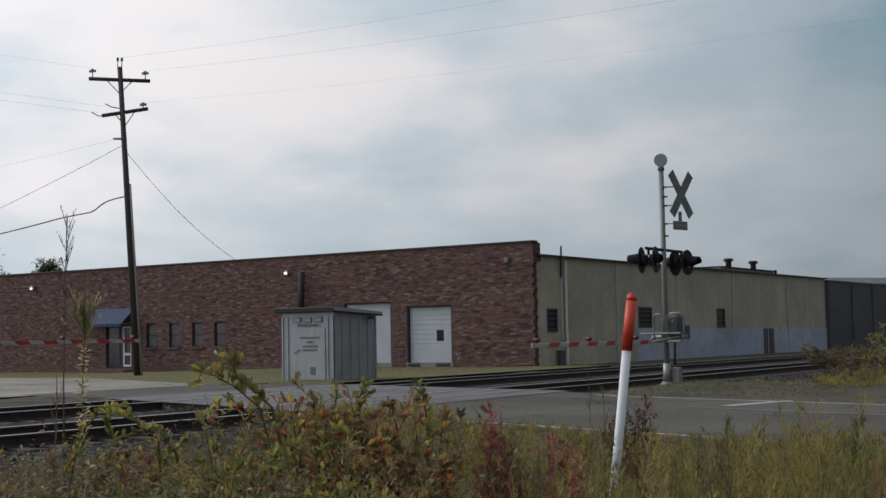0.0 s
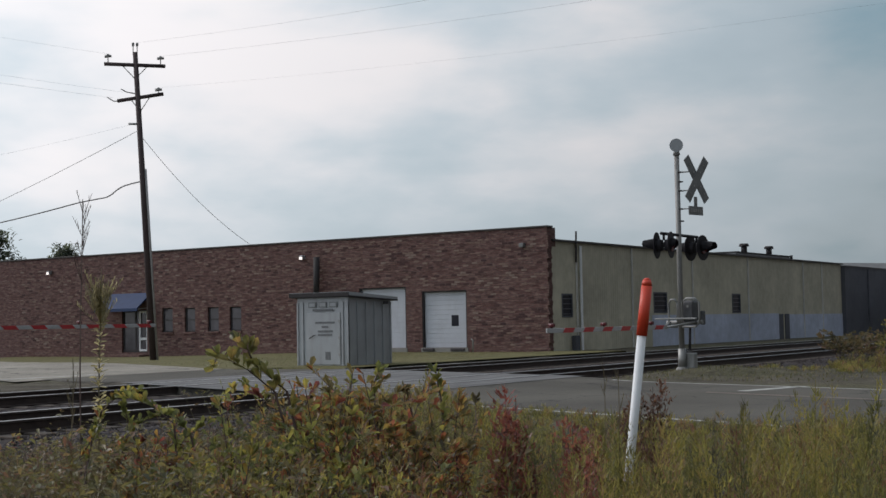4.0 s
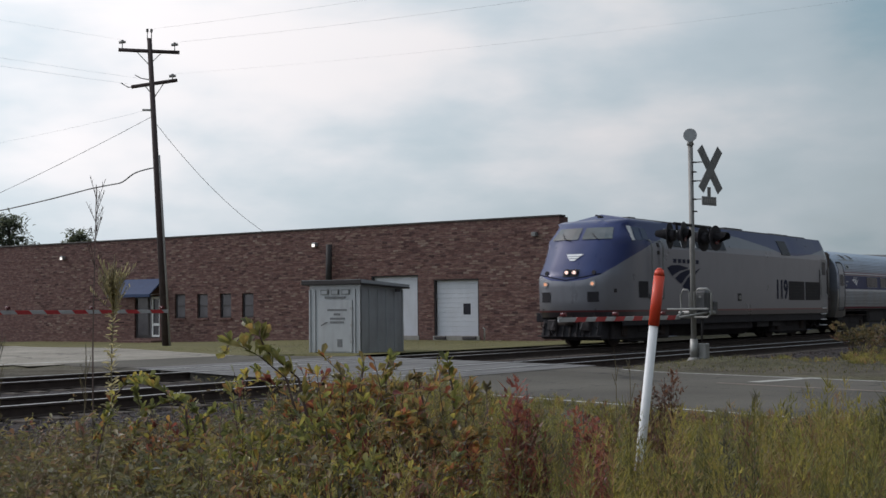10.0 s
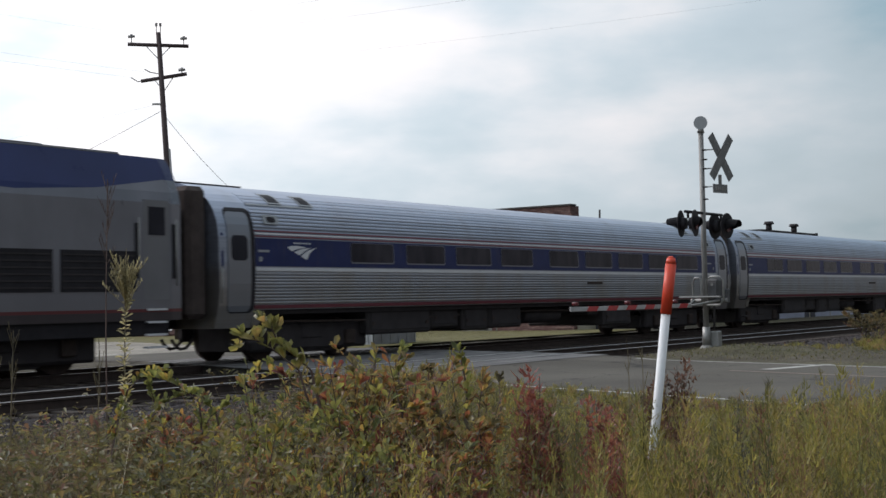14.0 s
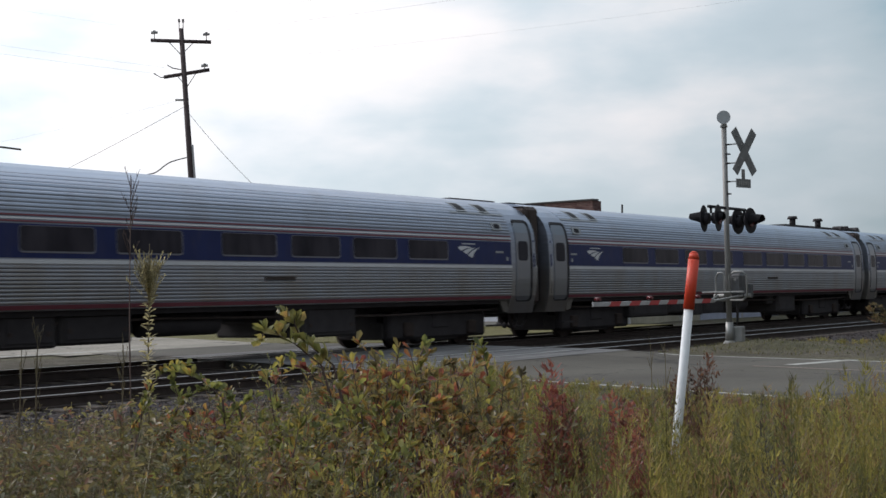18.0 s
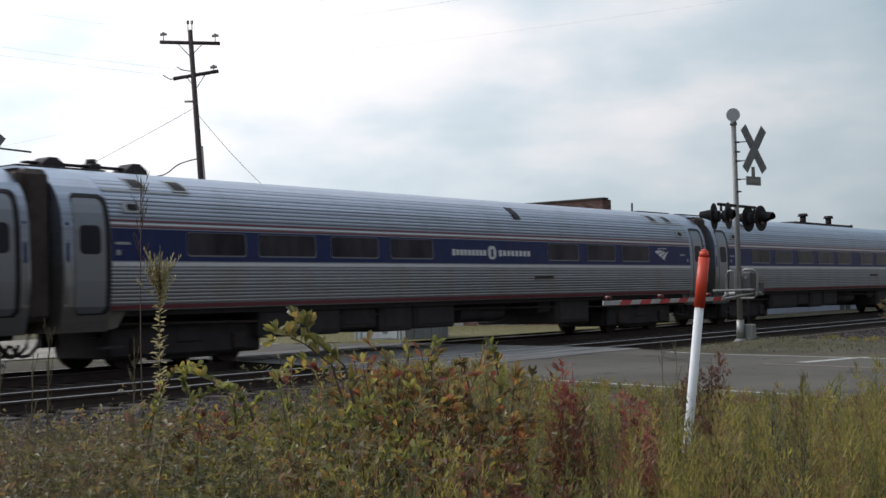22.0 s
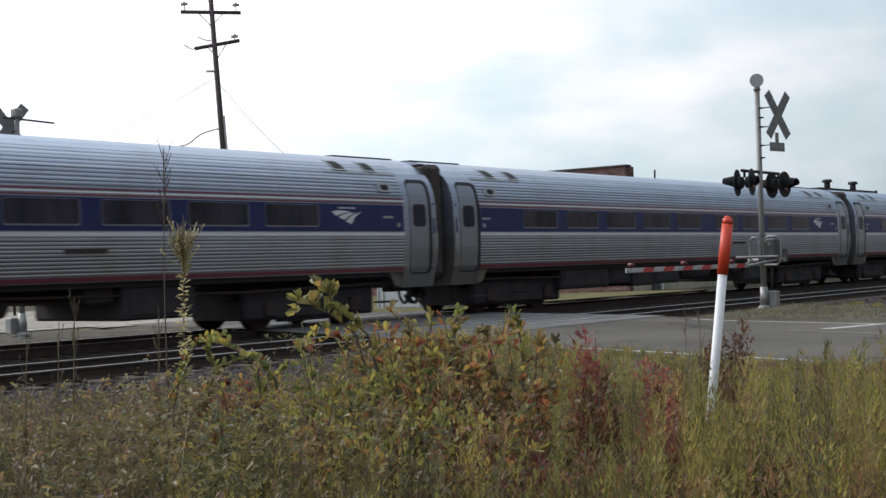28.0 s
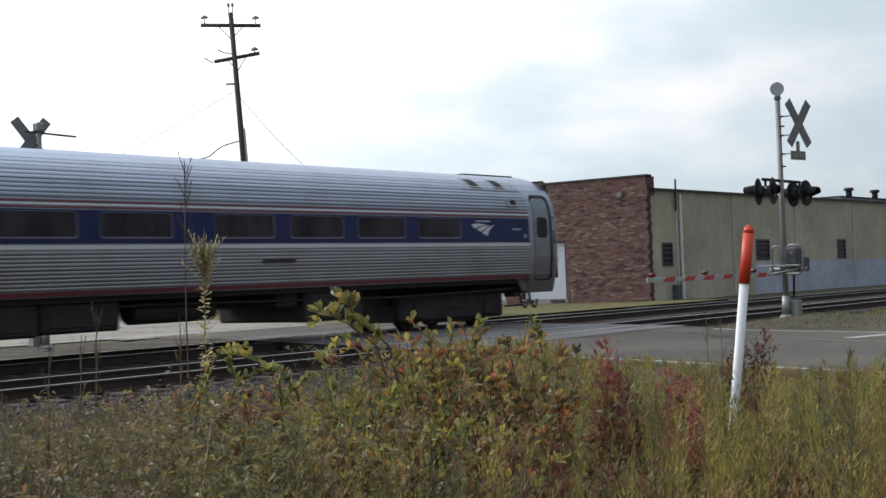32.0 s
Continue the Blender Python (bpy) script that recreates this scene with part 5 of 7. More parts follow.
def build_weeds():
    rnd = random.Random(23)
    b = Buf()
    made = 0
    while made < 560:
        a, d, x, y = spot(rnd, 52, 84, 3.3, 13)
        made += 1
        if not clear(x, y):
            continue
        g = ground_z(x, y)
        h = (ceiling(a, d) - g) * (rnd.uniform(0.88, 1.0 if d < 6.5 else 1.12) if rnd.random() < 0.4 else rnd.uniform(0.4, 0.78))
        if 0.2 < h < 1.6:
            clump(rnd, b, x, y, h, rnd.randint(3, 6), rnd.uniform(0.06, 0.13), 190 if d < 7 else 130, 0.036 if d < 7 else 0.046)
    # low growth out to the edge of the road
    for _ in range(900):
        a, d, x, y = spot(rnd, 50, 80, 11, 19.5)
        if not (y < 11.9 and x < road_near(y) - 0.40):
            continue
        g = ground_z(x, y)
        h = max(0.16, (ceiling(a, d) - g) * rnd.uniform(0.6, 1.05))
        clump(rnd, b, x, y, h, 4, 0.07, 60, 0.06)
    # broad, full-grown plumes that stand out from the rest
    for _ in range(44):
        az, d = rnd.uniform(59.02, 77.71), rnd.uniform(4.6, 9.0)
        x, y = d * math.sin(radians(az)), d * math.cos(radians(az))
        g = ground_z(x, y)
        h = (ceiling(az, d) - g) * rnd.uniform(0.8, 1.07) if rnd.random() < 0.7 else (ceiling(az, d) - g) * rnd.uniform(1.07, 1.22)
        for k in range(4):
            off = Vector((rnd.gauss(0, 0.05), rnd.gauss(0, 0.05), 0))
            plume(rnd, b, Vector((x, y, g)) + off, h * rnd.uniform(0.75, 1.0), rnd.uniform(0.09, 0.14), off * 2.2, int(330 * h), 0.042, 0.09)
    # plumes set before the marker post, their tops fitted to the camera's view
    for _ in range(12):
        az, d = rnd.uniform(62.70, 64.64), rnd.uniform(6.0, 7.4)
        x, y = d * math.sin(radians(az)), d * math.cos(radians(az))
        clump(rnd, b, x, y, EYE[2] - d * rnd.uniform(0.0983, 0.1099) - ground_z(x, y), 5, 0.06, 170, 0.034)
    # scrub across the road, taller away from the signal
    for _ in range(420):
        x, y = rnd.uniform(29.5, 52), rnd.uniform(4, 12.2)
        if x < road_far(y) + 0.8:
            continue
        h = 0.12 + 0.62 * smooth(31, 41, x + (11.5 - y) * 0.6) * rnd.uniform(0.4, 1.1)
        clump(rnd, b, x, y, h, 4, 0.14, 55, 0.10)
    # lower grey-green plumes before the shrubs
    for _ in range(90):
        az, d = rnd.uniform(40.19, 61.48), rnd.uniform(3.7, 5.0)
        x, y = d * math.sin(radians(az)), d * math.cos(radians(az))
        h = EYE[2] - d * rnd.uniform(0.0927, 0.1379) - ground_z(x, y)
        clump(rnd, b, x, y, h, rnd.randint(3, 6), 0.045, 150, 0.032)
    tagged(new("feathery_weeds", b.mesh("feathery_weeds", FENNEL)), "feathery yellow-green weeds in the verge", "weeds", kind="stuff")
    b = Buf()
    for _ in range(420):
        a, d, x, y = spot(rnd, 24, 52, 3.4, 13)
        if not clear(x, y):
            continue
        g = ground_z(x, y)
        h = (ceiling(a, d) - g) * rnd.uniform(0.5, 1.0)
        if 0.2 < h < 1.6:
            clump(rnd, b, x, y, h, rnd.randint(3, 6), rnd.uniform(0.035, 0.06), 120)
    for _ in range(46):
        az, d = rnd.uniform(31.93, 37.05), rnd.uniform(5.0, 8.0)
        x, y = d * math.sin(radians(az)), d * math.cos(radians(az))
        clump(rnd, b, x, y, (ceiling(az, d) - ground_z(x, y)) * rnd.uniform(0.7, 1.05), 4, 0.04, 70, 0.03)
    for _ in range(130):
        az, d = rnd.uniform(34.87, 43.90), rnd.uniform(6.0, 13.0)
        x, y = d * math.sin(radians(az)), d * math.cos(radians(az))
        if clear(x, y):
            clump(rnd, b, x, y, max(0.2, (ceiling(az, d) - ground_z(x, y)) * rnd.uniform(0.65, 1.0)), 5, 0.07, 110, 0.042)
    tagged(new("dry_weeds", b.mesh("dry_weeds", DRY)), "brownish seeding weeds in the verge", "weeds", kind="stuff")
    # low leafy undergrowth that fills the verge
    b = Buf()
    for _ in range(1700):
        a, d, x, y = spot(rnd, 24, 84, 3.7, 15)
        if not clear(x, y):
            continue
        g = ground_z(x, y)
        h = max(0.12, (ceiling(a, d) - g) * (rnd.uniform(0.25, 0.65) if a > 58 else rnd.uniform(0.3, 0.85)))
        for _ in range(3):
            lean = Vector((rnd.gauss(0, 0.15), rnd.gauss(0, 0.15), 0)) * h
            p = Vector((x, y, g))
            b.stem([p, p + Vector((0, 0, h * 0.5)) + lean * 0.3, p + Vector((0, 0, h)) + lean], 0.0018, 0.001)
            for _ in range(int(9 + 18 * h)):
                q = rnd.uniform(0.3, 1.0)
                c = p + Vector((0, 0, h * q)) + lean * q * q + Vector((rnd.gauss(0, 0.03), rnd.gauss(0, 0.03), rnd.gauss(0, 0.02)))
                b.leaf(c, Vector((rnd.gauss(0, 1), rnd.gauss(0, 1), rnd.uniform(-0.3, 0.8))).normalized(), Vector((rnd.gauss(0, 0.5), rnd.gauss(0, 0.5), 1)), rnd.uniform(0.018, 0.04), rnd.uniform(0.009, 0.018))
    tagged(new("undergrowth", b.mesh("undergrowth", UNDER)), "olive and rusty leafy undergrowth in the verge", "undergrowth", kind="stuff")
    b = Buf()
    for _ in range(430):
        a, d, x, y = spot(rnd, 29, 48, 4.0, 8.6)
        if not clear(x, y):
            continue
        g = ground_z(x, y)
        h = max(0.15, (ceiling(max(a, 36.0), d) - g) * (rnd.uniform(0.86, 1.02) if rnd.random() < 0.3 else rnd.uniform(0.5, 0.85)))
        p = Vector((x, y, g))
        for _ in range(5):
            lean = Vector((rnd.gauss(0, 0.30), rnd.gauss(0, 0.30), 0)) * h
            tall = h * rnd.uniform(0.7, 1.0)
            b.stem([p, p + Vector((0, 0, tall * 0.5)) + lean * 0.3, p + Vector((0, 0, tall)) + lean], 0.0025, 0.001)
            for _ in range(int(10 + 16 * h)):
                q = rnd.choice((0.5, 0.64, 0.76, 0.86, 0.94, 1.0))
                c = p + Vector((0, 0, tall * q)) + lean * q * q + Vector((rnd.gauss(0, 0.012), rnd.gauss(0, 0.012), rnd.gauss(0, 0.012)))
                b.oval(c, Vector((rnd.gauss(0, 1), rnd.gauss(0, 1), rnd.uniform(-0.2, 0.9))).normalized(), Vector((rnd.gauss(0, 0.5), rnd.gauss(0, 0.5), 1)), rnd.uniform(0.022, 0.046), rnd.uniform(0.011, 0.021))
    tagged(new("leafy_scrub", b.mesh("leafy_scrub", SCRUB)), "low olive-brown leafy scrub in the verge", "scrub", kind="stuff")


def shrub(name, x, y, h, radius, stems, leaves, mat, label, seed, size=0.055, group="verge shrubs", sprigs=()):
    """A many-stemmed shrub: twigs that fork, with leaves along their outer halves."""
    rnd = random.Random(seed)
    g = ground_z(x, y)
    s = thing(name, pose(x, y, g), label, "shrub", group)
    tw, lf = Buf(), Buf()
    tips = []
    targets = [Vector((radius * math.sqrt(rnd.random()) * math.cos(q), radius * math.sqrt(rnd.random()) * math.sin(q), h * (0.48 + 0.52 * rnd.random() ** 1.7))) for q in [rnd.uniform(0, 6.283) for _ in range(stems)]]
    targets += [Vector(t) for t in sprigs]
    for t in targets:
        foot = Vector((rnd.gauss(0, radius * 0.25), rnd.gauss(0, radius * 0.25), 0))
        mid = foot.lerp(t, 0.5) + Vector((rnd.gauss(0, 0.04), rnd.gauss(0, 0.04), 0.06 * h))
        pts = [foot, foot.lerp(mid, 0.5), mid, mid.lerp(t, 0.55) + Vector((0, 0, 0.02)), t]
        tw.stem(pts, 0.008, 0.002)
        tips.append(pts)
        for _ in range(3):
            q = rnd.uniform(0.35, 0.85)
            a = mid.lerp(t, q)
            e = a + Vector((rnd.gauss(0, 0.12), rnd.gauss(0, 0.12), rnd.uniform(0.03, 0.16)))
            e.z = min(e.z, h)
            tw.stem([a, a.lerp(e, 0.5), e], 0.004, 0.0015)
            tips.append([a, a.lerp(e, 0.3), a.lerp(e, 0.55), a.lerp(e, 0.8), e])
    for i in range(leaves):
        pts = tips[i % len(tips)]
        q = rnd.choice((3.15, 3.4, 3.6, 3.8, 3.97)) if rnd.random() < 0.6 else rnd.uniform(0.8, 3.5)
        k = min(3, int(q))
        c = pts[k].lerp(pts[k + 1], q - k)
        along = (pts[k + 1] - pts[k]).normalized()
        out = along * 0.6 + Vector((c.x, c.y, 0)) * 0.4 + Vector((rnd.gauss(0, 0.65), rnd.gauss(0, 0.65), rnd.uniform(-0.15, 0.85)))
        big = size * rnd.uniform(0.5, 1.3)
        lf.oval(c, out.normalized(), Vector((rnd.gauss(0, 0.7), rnd.gauss(0, 0.7), 1)), big, big * rnd.uniform(0.36, 0.52))
    part("branchwork", tw.mesh("branchwork", TWIG), None, s)
    part("foliage", lf.mesh("foliage", mat), None, s)
    return s


def build_shrubs():
    def at(bearing, d):
        a = radians(bearing)
        return d * math.sin(a), d * math.cos(a)
    rows = [(47.48, 6.2, 0.84, 0.38, 26), (49.42, 5.8, 0.92, 0.42, 34), (51.38, 6.3, 0.98, 0.42, 40), (53.22, 5.9, 0.96, 0.38, 36), (54.83, 6.4, 0.93, 0.26, 24),
            (50.40, 5.0, 0.70, 0.42, 30), (52.85, 5.1, 0.68, 0.40, 30), (45.56, 6.4, 0.72, 0.40, 26), (48.45, 7.2, 0.88, 0.35, 22), (43.43, 7.2, 0.66, 0.4, 24), (46.76, 5.4, 0.66, 0.40, 26), (44.38, 5.6, 0.55, 0.4, 24)]
    for i, (a, d, h, r, k) in enumerate(rows):
        x, y = at(a, d)
        h = h + 0.03 - ground_z(x, y)
        shrub("shrub", x, y, h, r * 1.1, k, k * 62, REDSHRUB if i in (2, 3, 4, 6, 9) else SHRUB, "leafy verge shrub reddened by autumn" if i in (2, 3, 4, 6, 9) else "leafy verge shrub turning yellow and maroon in autumn", 100 + i, 0.050)
    def sprig(u, d, label, seed, way, leaf, count, name, mat):
        """An arching twig with rosettes of large leaves; way = points (metres to the left, height of the world)."""
        rnd = random.Random(seed)
        x, y = at(u, d)
        g = ground_z(x, y)
        left = Vector((-0.56, 0.83, 0))
        s = thing(name, pose(x, y, g), label, "shrub", "verge shrubs")
        tw, lf = Buf(), Buf()
        pts = [Vector((0, 0, 0))] + [left * q + Vector((0, 0, z - g)) for q, z in way]
        tw.stem(pts, 0.009, 0.003)
        for i, p in enumerate(pts[2:]):
            before = pts[i + 1]
            for k in range(count):
                f = rnd.uniform(0.25, 1.05)
                c = before.lerp(p, f)
                out = Vector((rnd.gauss(0, 0.7), rnd.gauss(0, 0.7), rnd.uniform(0.0, 1.0))) + (p - before).normalized() * 0.5
                lf.oval(c, out.normalized(), Vector((rnd.gauss(0, 0.6), rnd.gauss(0, 0.6), 1)), leaf * rnd.uniform(0.6, 1.15), leaf * rnd.uniform(0.40, 0.58))
        part("branchwork", tw.mesh("branchwork", TWIG), None, s)
        part("foliage", lf.mesh("foliage", mat), None, s)
    sprig(49.30, 6.0, "arching shrub sprig with large yellow-green leaves", 301, [(0.03, 0.72), (0.07, 0.90), (0.15, 0.97), (0.22, 1.03), (0.25, 1.10), (0.30, 1.13)], 0.085, 7, "yellow_sprig", YELLOWLEAF)
    sprig(49.06, 6.0, "arching shrub sprig with large yellow-green leaves", 302, [(0.05, 0.72), (0.10, 0.90), (0.22, 1.00), (0.31, 1.05), (0.36, 1.06), (0.38, 1.01)], 0.085, 6, "yellow_sprig", YELLOWLEAF)
    sprig(44.38, 6.4, "arching leafy shrub twig", 303, [(0.05, 0.55), (0.06, 0.74), (0.16, 0.82), (0.25, 0.86), (0.33, 0.87)], 0.06, 12, "leafy_sprig", SHRUB)
    sprig(45.09, 6.2, "arching leafy shrub twig", 304, [(0.02, 0.5), (0.06, 0.70), (0.12, 0.78), (0.20, 0.80)], 0.06, 12, "leafy_sprig", SHRUB)
    for u, d, seed, way in ((40.2, 6.6, 311, [(0.0, 0.5), (-0.03, 0.66), (-0.08, 0.80), (-0.16, 0.88), (-0.25, 0.89)]), (41.6, 6.5, 312, [(0.0, 0.5), (-0.02, 0.66), (-0.10, 0.75), (-0.20, 0.78)]),
                            (42.6, 6.7, 313, [(0.0, 0.45), (0.04, 0.62), (0.08, 0.74), (0.10, 0.82)]), (43.3, 6.2, 314, [(0.0, 0.45), (-0.05, 0.60), (-0.12, 0.70), (-0.22, 0.76)]), (39.3, 6.4, 315, [(0.0, 0.4), (-0.04, 0.55), (-0.12, 0.66), (-0.16, 0.72)])):
        sprig(u, d, "arching olive-leaved shrub twig", seed, way, 0.050, 15, "leafy_sprig", SHRUB)
    sprig(55.37, 6.3, "upright leafy shrub twig", 305, [(0.0, 0.6), (0.0, 0.80), (0.02, 0.90), (0.03, 0.96)], 0.06, 10, "leafy_sprig", SHRUB)
    sprig(52.61, 6.1, "upright leafy shrub twig", 306, [(0.0, 0.6), (0.02, 0.82), (0.02, 0.93), (0.0, 0.98)], 0.06, 10, "leafy_sprig", SHRUB)
    for i, (u, d, h, wide) in enumerate(((58.5, 6.3, 0.90, 0.06), (60.94, 7.2, 0.68, 0.07), (64.42, 9.0, 0.80, 0.12), (64.0, 8.6, 0.55, 0.10), (61.48, 6.6, 0.5, 0.06), (50.65, 4.9, 0.5, 0.05), (58.65, 6.6, 0.55, 0.05), (59.3, 5.6, 0.36, 0.08), (62.0, 5.4, 0.32, 0.07), (66.6, 6.2, 0.42, 0.07), (56.4, 5.2, 0.52, 0.08), (54.2, 4.9, 0.56, 0.08), (69.5, 5.6, 0.34, 0.06), (60.2, 5.0, 0.30, 0.08))):
        x, y = at(u, d)
        g = ground_z(x, y)
        rnd = random.Random(400 + i)
        s = thing("red_sapling", pose(x, y, g), "small upright sapling with dull maroon leaves" if i in (2, 3) else "small upright sapling with crimson autumn leaves", "shrub", "crimson saplings")
        tw, lf = Buf(), Buf()
        for k in range(6):
            off = Vector((rnd.gauss(0, wide * 0.7), rnd.gauss(0, wide * 0.7), (h - g) * 0.42))
            plume(rnd, lf, off, (h - g) * (rnd.uniform(0.28, 0.52) if k else 0.58), 0.15, Vector((off.x, off.y, 0)) * 0.5, 300, 0.030, 0.36)
        tw.stem([Vector((0, 0, 0)), Vector((0, 0, (h - g) * 0.5)), Vector((0.01, 0, (h - g) * 0.95))], 0.006, 0.002)
        part("branchwork", tw.mesh("branchwork", TWIG), None, s)
        part("foliage", lf.mesh("foliage", MAROON if i in (2, 3) else REDLEAF), None, s)
    # taller stalks that stand above the rest
    rnd = random.Random(77)
    for u, d, h, feather in ((40.76, 6.8, 1.50, 1), (39.62, 6.5, 1.0, 0), (40.01, 6.9, 1.86, 2), (62.90, 7.5, 0.92, 0), (62.30, 7.6, 0.90, 0), (36.17, 6.6, 1.10, 0), (35.52, 6.9, 0.98, 0), (34.23, 6.4, 1.0, 0)):
        x, y = at(u, d)
        g = ground_z(x, y)
        st = thing("tall_stalk", pose(x, y, g), "tall thin dry weed stalk with a feathery head", "weed", "tall stalks")
        b, c = Buf(), Buf()
        top = h - g
        def along(q):
            return Vector((0.018 * math.sin(7 * q), 0.02 * math.sin(5 * q + 1), top * q))
        b.stem([along(q / 8) for q in range(9)], 0.008, 0.002)
        if feather == 1:
            for _ in range(80):
                q = rnd.uniform(0.83, 0.90)
                an = rnd.uniform(0, 6.283)
                tip = along(q) + Vector((math.cos(an), math.sin(an), 0)) * rnd.uniform(0.0, 0.115) + Vector((0, 0, rnd.uniform(0.10, 0.19)))
                c.stem([along(q), along(q).lerp(tip, 0.6) + Vector((0, 0, -0.005)), tip], 0.002, 0.001)
                for i in range(9):
                    a2 = rnd.uniform(0, 6.283)
                    c.blade(along(q).lerp(tip, 0.35 + 0.08 * i), Vector((math.cos(a2), math.sin(a2), 0)) * rnd.uniform(0.004, 0.018), rnd.uniform(0.015, 0.035), 0.007, 2)
            for _ in range(230):
                q = rnd.uniform(0.30, 0.86)
                an = rnd.uniform(0, 6.283)
                c.oval(along(q), Vector((math.cos(an), math.sin(an), rnd.uniform(-0.2, 0.9))).normalized(), Vector((rnd.gauss(0, 0.6), rnd.gauss(0, 0.6), 1)), rnd.uniform(0.025, 0.06), rnd.uniform(0.010, 0.018))
        else:
            low, wide, shoots = ((0.45, 0.03, 12), None, (0.80, 0.05, 16))[feather]
            for _ in range(shoots):
                q = rnd.uniform(low, 0.97)
                an = rnd.uniform(0, 6.283)
                foot = along(q)
                tip = foot + Vector((math.cos(an) * wide, math.sin(an) * wide, rnd.uniform(0.07, 0.15)))
                c.stem([foot, foot.lerp(tip, 0.6), tip], 0.002, 0.001)
                for i in range(5):
                    a2 = rnd.uniform(0, 6.283)
                    c.blade(foot.lerp(tip, 0.2 + 0.16 * i), Vector((math.cos(a2), math.sin(a2), 0)) * rnd.uniform(0.006, 0.022), rnd.uniform(0.02, 0.05), 0.004, 2)
        part("stem", b.mesh("stem", TWIG if feather == 2 else DRY), None, st)
        tagged(part("head", c.mesh("head", STRAW if feather == 1 else TWIG if feather else DRY), None, st), kind="stuff")
    # bushes across the road, on the bank of the track
    for i, (x, y, h, r) in enumerate(((36.0, 11.3, 1.15, 0.9), (38.5, 10.3, 1.5, 1.1), (40.0, 12.0, 1.25, 1.0), (43.0, 11.0, 1.9, 1.2), (33.0, 8.6, 0.8, 0.9), (36.5, 8.8, 1.3, 1.0), (47.0, 12.4, 1.6, 1.2)  )):
        shrub("bank_bush", x, y, h, r, 26, 900, YELLOWLEAF if i % 2 else UNDER, "scrubby yellow-green bush on the track bank", 500 + i, 0.11, "bank bushes")


def build_trees():
    """Far pines behind the warehouse: tapered trunk, limbs and ragged needle clumps."""
    def pine(x, y, h, seed, crown_from, spread):
        rnd = random.Random(seed)
        t = thing("pine_tree", pose(x, y, -0.3), "distant pine with a ragged crown, its colour paled for haze", "tree", "distant pines")
        bm = bmesh.new()
        add_rod(bm, (0, 0, 0), (0.1, 0.1, h * 0.95), 0.32, 0.08, 8)
        cl = Buf()
        for i in range(40):
            q = rnd.uniform(crown_from, 1.0)
            z = h * q
            an = rnd.uniform(0, 6.283)
            reach = h * spread * (1.15 - (q - crown_from) / (1 - crown_from)) * rnd.uniform(0.5, 1.2) + 0.4
            tip = Vector((reach * math.cos(an), reach * math.sin(an), z + reach * 0.25))
            add_rod(bm, (0.05, 0.05, z), tip, 0.07, 0.02, 5)
            for _ in range(48):
                c = Vector((0, 0, z)).lerp(tip, rnd.uniform(0.3, 1.0)) + Vector((rnd.gauss(0, 0.36), rnd.gauss(0, 0.36), rnd.gauss(0, 0.26)))
                cl.leaf(c, Vector((rnd.gauss(0, 1), rnd.gauss(0, 1), rnd.gauss(0.2, 0.6))).normalized(), Vector((0, 0, 1)), rnd.uniform(0.3, 0.6), 0.16)
        part("trunk", bm, BARK, t)
        part("crown", cl.mesh("crown", PINE), None, t)
    for i, (x, y, h, c, w) in enumerate(((65.6, 88.3, 9.0, 0.55, 0.27), (63.0, 90, 9.2, 0.5, 0.24), (71.6, 87.0, 7.9, 0.7, 0.14), (58, 96, 10.5, 0.5, 0.2), (54, 100, 10.5, 0.5, 0.2))):
        pine(x, y, h, 900 + i, c, w)


# ---- the train. A coach's local x runs from its front coupling (0) to its rear one (26.01); y = 0 is the track's centre
HALF = [(0.74, 1.44), (0.98, 1.50), (1.2, 1.565), (1.6, 1.60), (2.05, 1.605), (2.6, 1.59), (2.9, 1.545), (3.15, 1.45), (3.35, 1.295), (3.515, 1.085), (3.65, 0.80), (3.745, 0.50), (3.80, 0.0)]


def half_width(z):
    return float(np.interp(z, [h[0] for h in HALF], [h[1] for h in HALF]))


def side_profile(low, flutes):
    """Half the cross-section from the sill to the crown: fluted below and above the window band, smooth between."""
    pts = [(half_width(low), low)]
    z = max(low, 1.18)
    marks = []
    for a, b, pitch, deep in ((1.20, 1.88, 0.068, 0.008), (2.80, 3.58, 0.078, 0.009)):
        k = int(round((b - a) / pitch))
        for i in range(k):
            q = a + i * pitch
            marks += [(q, 0.0), (q + pitch * 0.16, 0.0), (q + pitch * 0.40, deep), (q + pitch * 0.78, deep), (q + pitch, 0.0)] if flutes else [(q, 0.0)]
    for q, o in marks:
        pts.append((half_width(q) + o, q))
    pts += [(h, q) for q, h in HALF if 1.9 < q < 2.7 or q > 3.6]
    pts = sorted(set((round(q, 4), round(h, 4)) for h, q in pts))
    return [(h, q) for q, h in pts]


def shell(x0, x1, low, flutes):
    half = side_profile(low, flutes)
    ring = [(-h, z) for h, z in half] + [(h, z) for h, z in reversed(half) if h > 0.001]
    bm = prism(ring, "x", x0, x1)
    # the flat bottoms of the flutes get a darker material
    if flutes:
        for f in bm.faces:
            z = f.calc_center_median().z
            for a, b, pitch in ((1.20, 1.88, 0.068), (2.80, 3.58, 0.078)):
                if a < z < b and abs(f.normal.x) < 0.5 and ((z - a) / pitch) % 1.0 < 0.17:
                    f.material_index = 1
    return bm


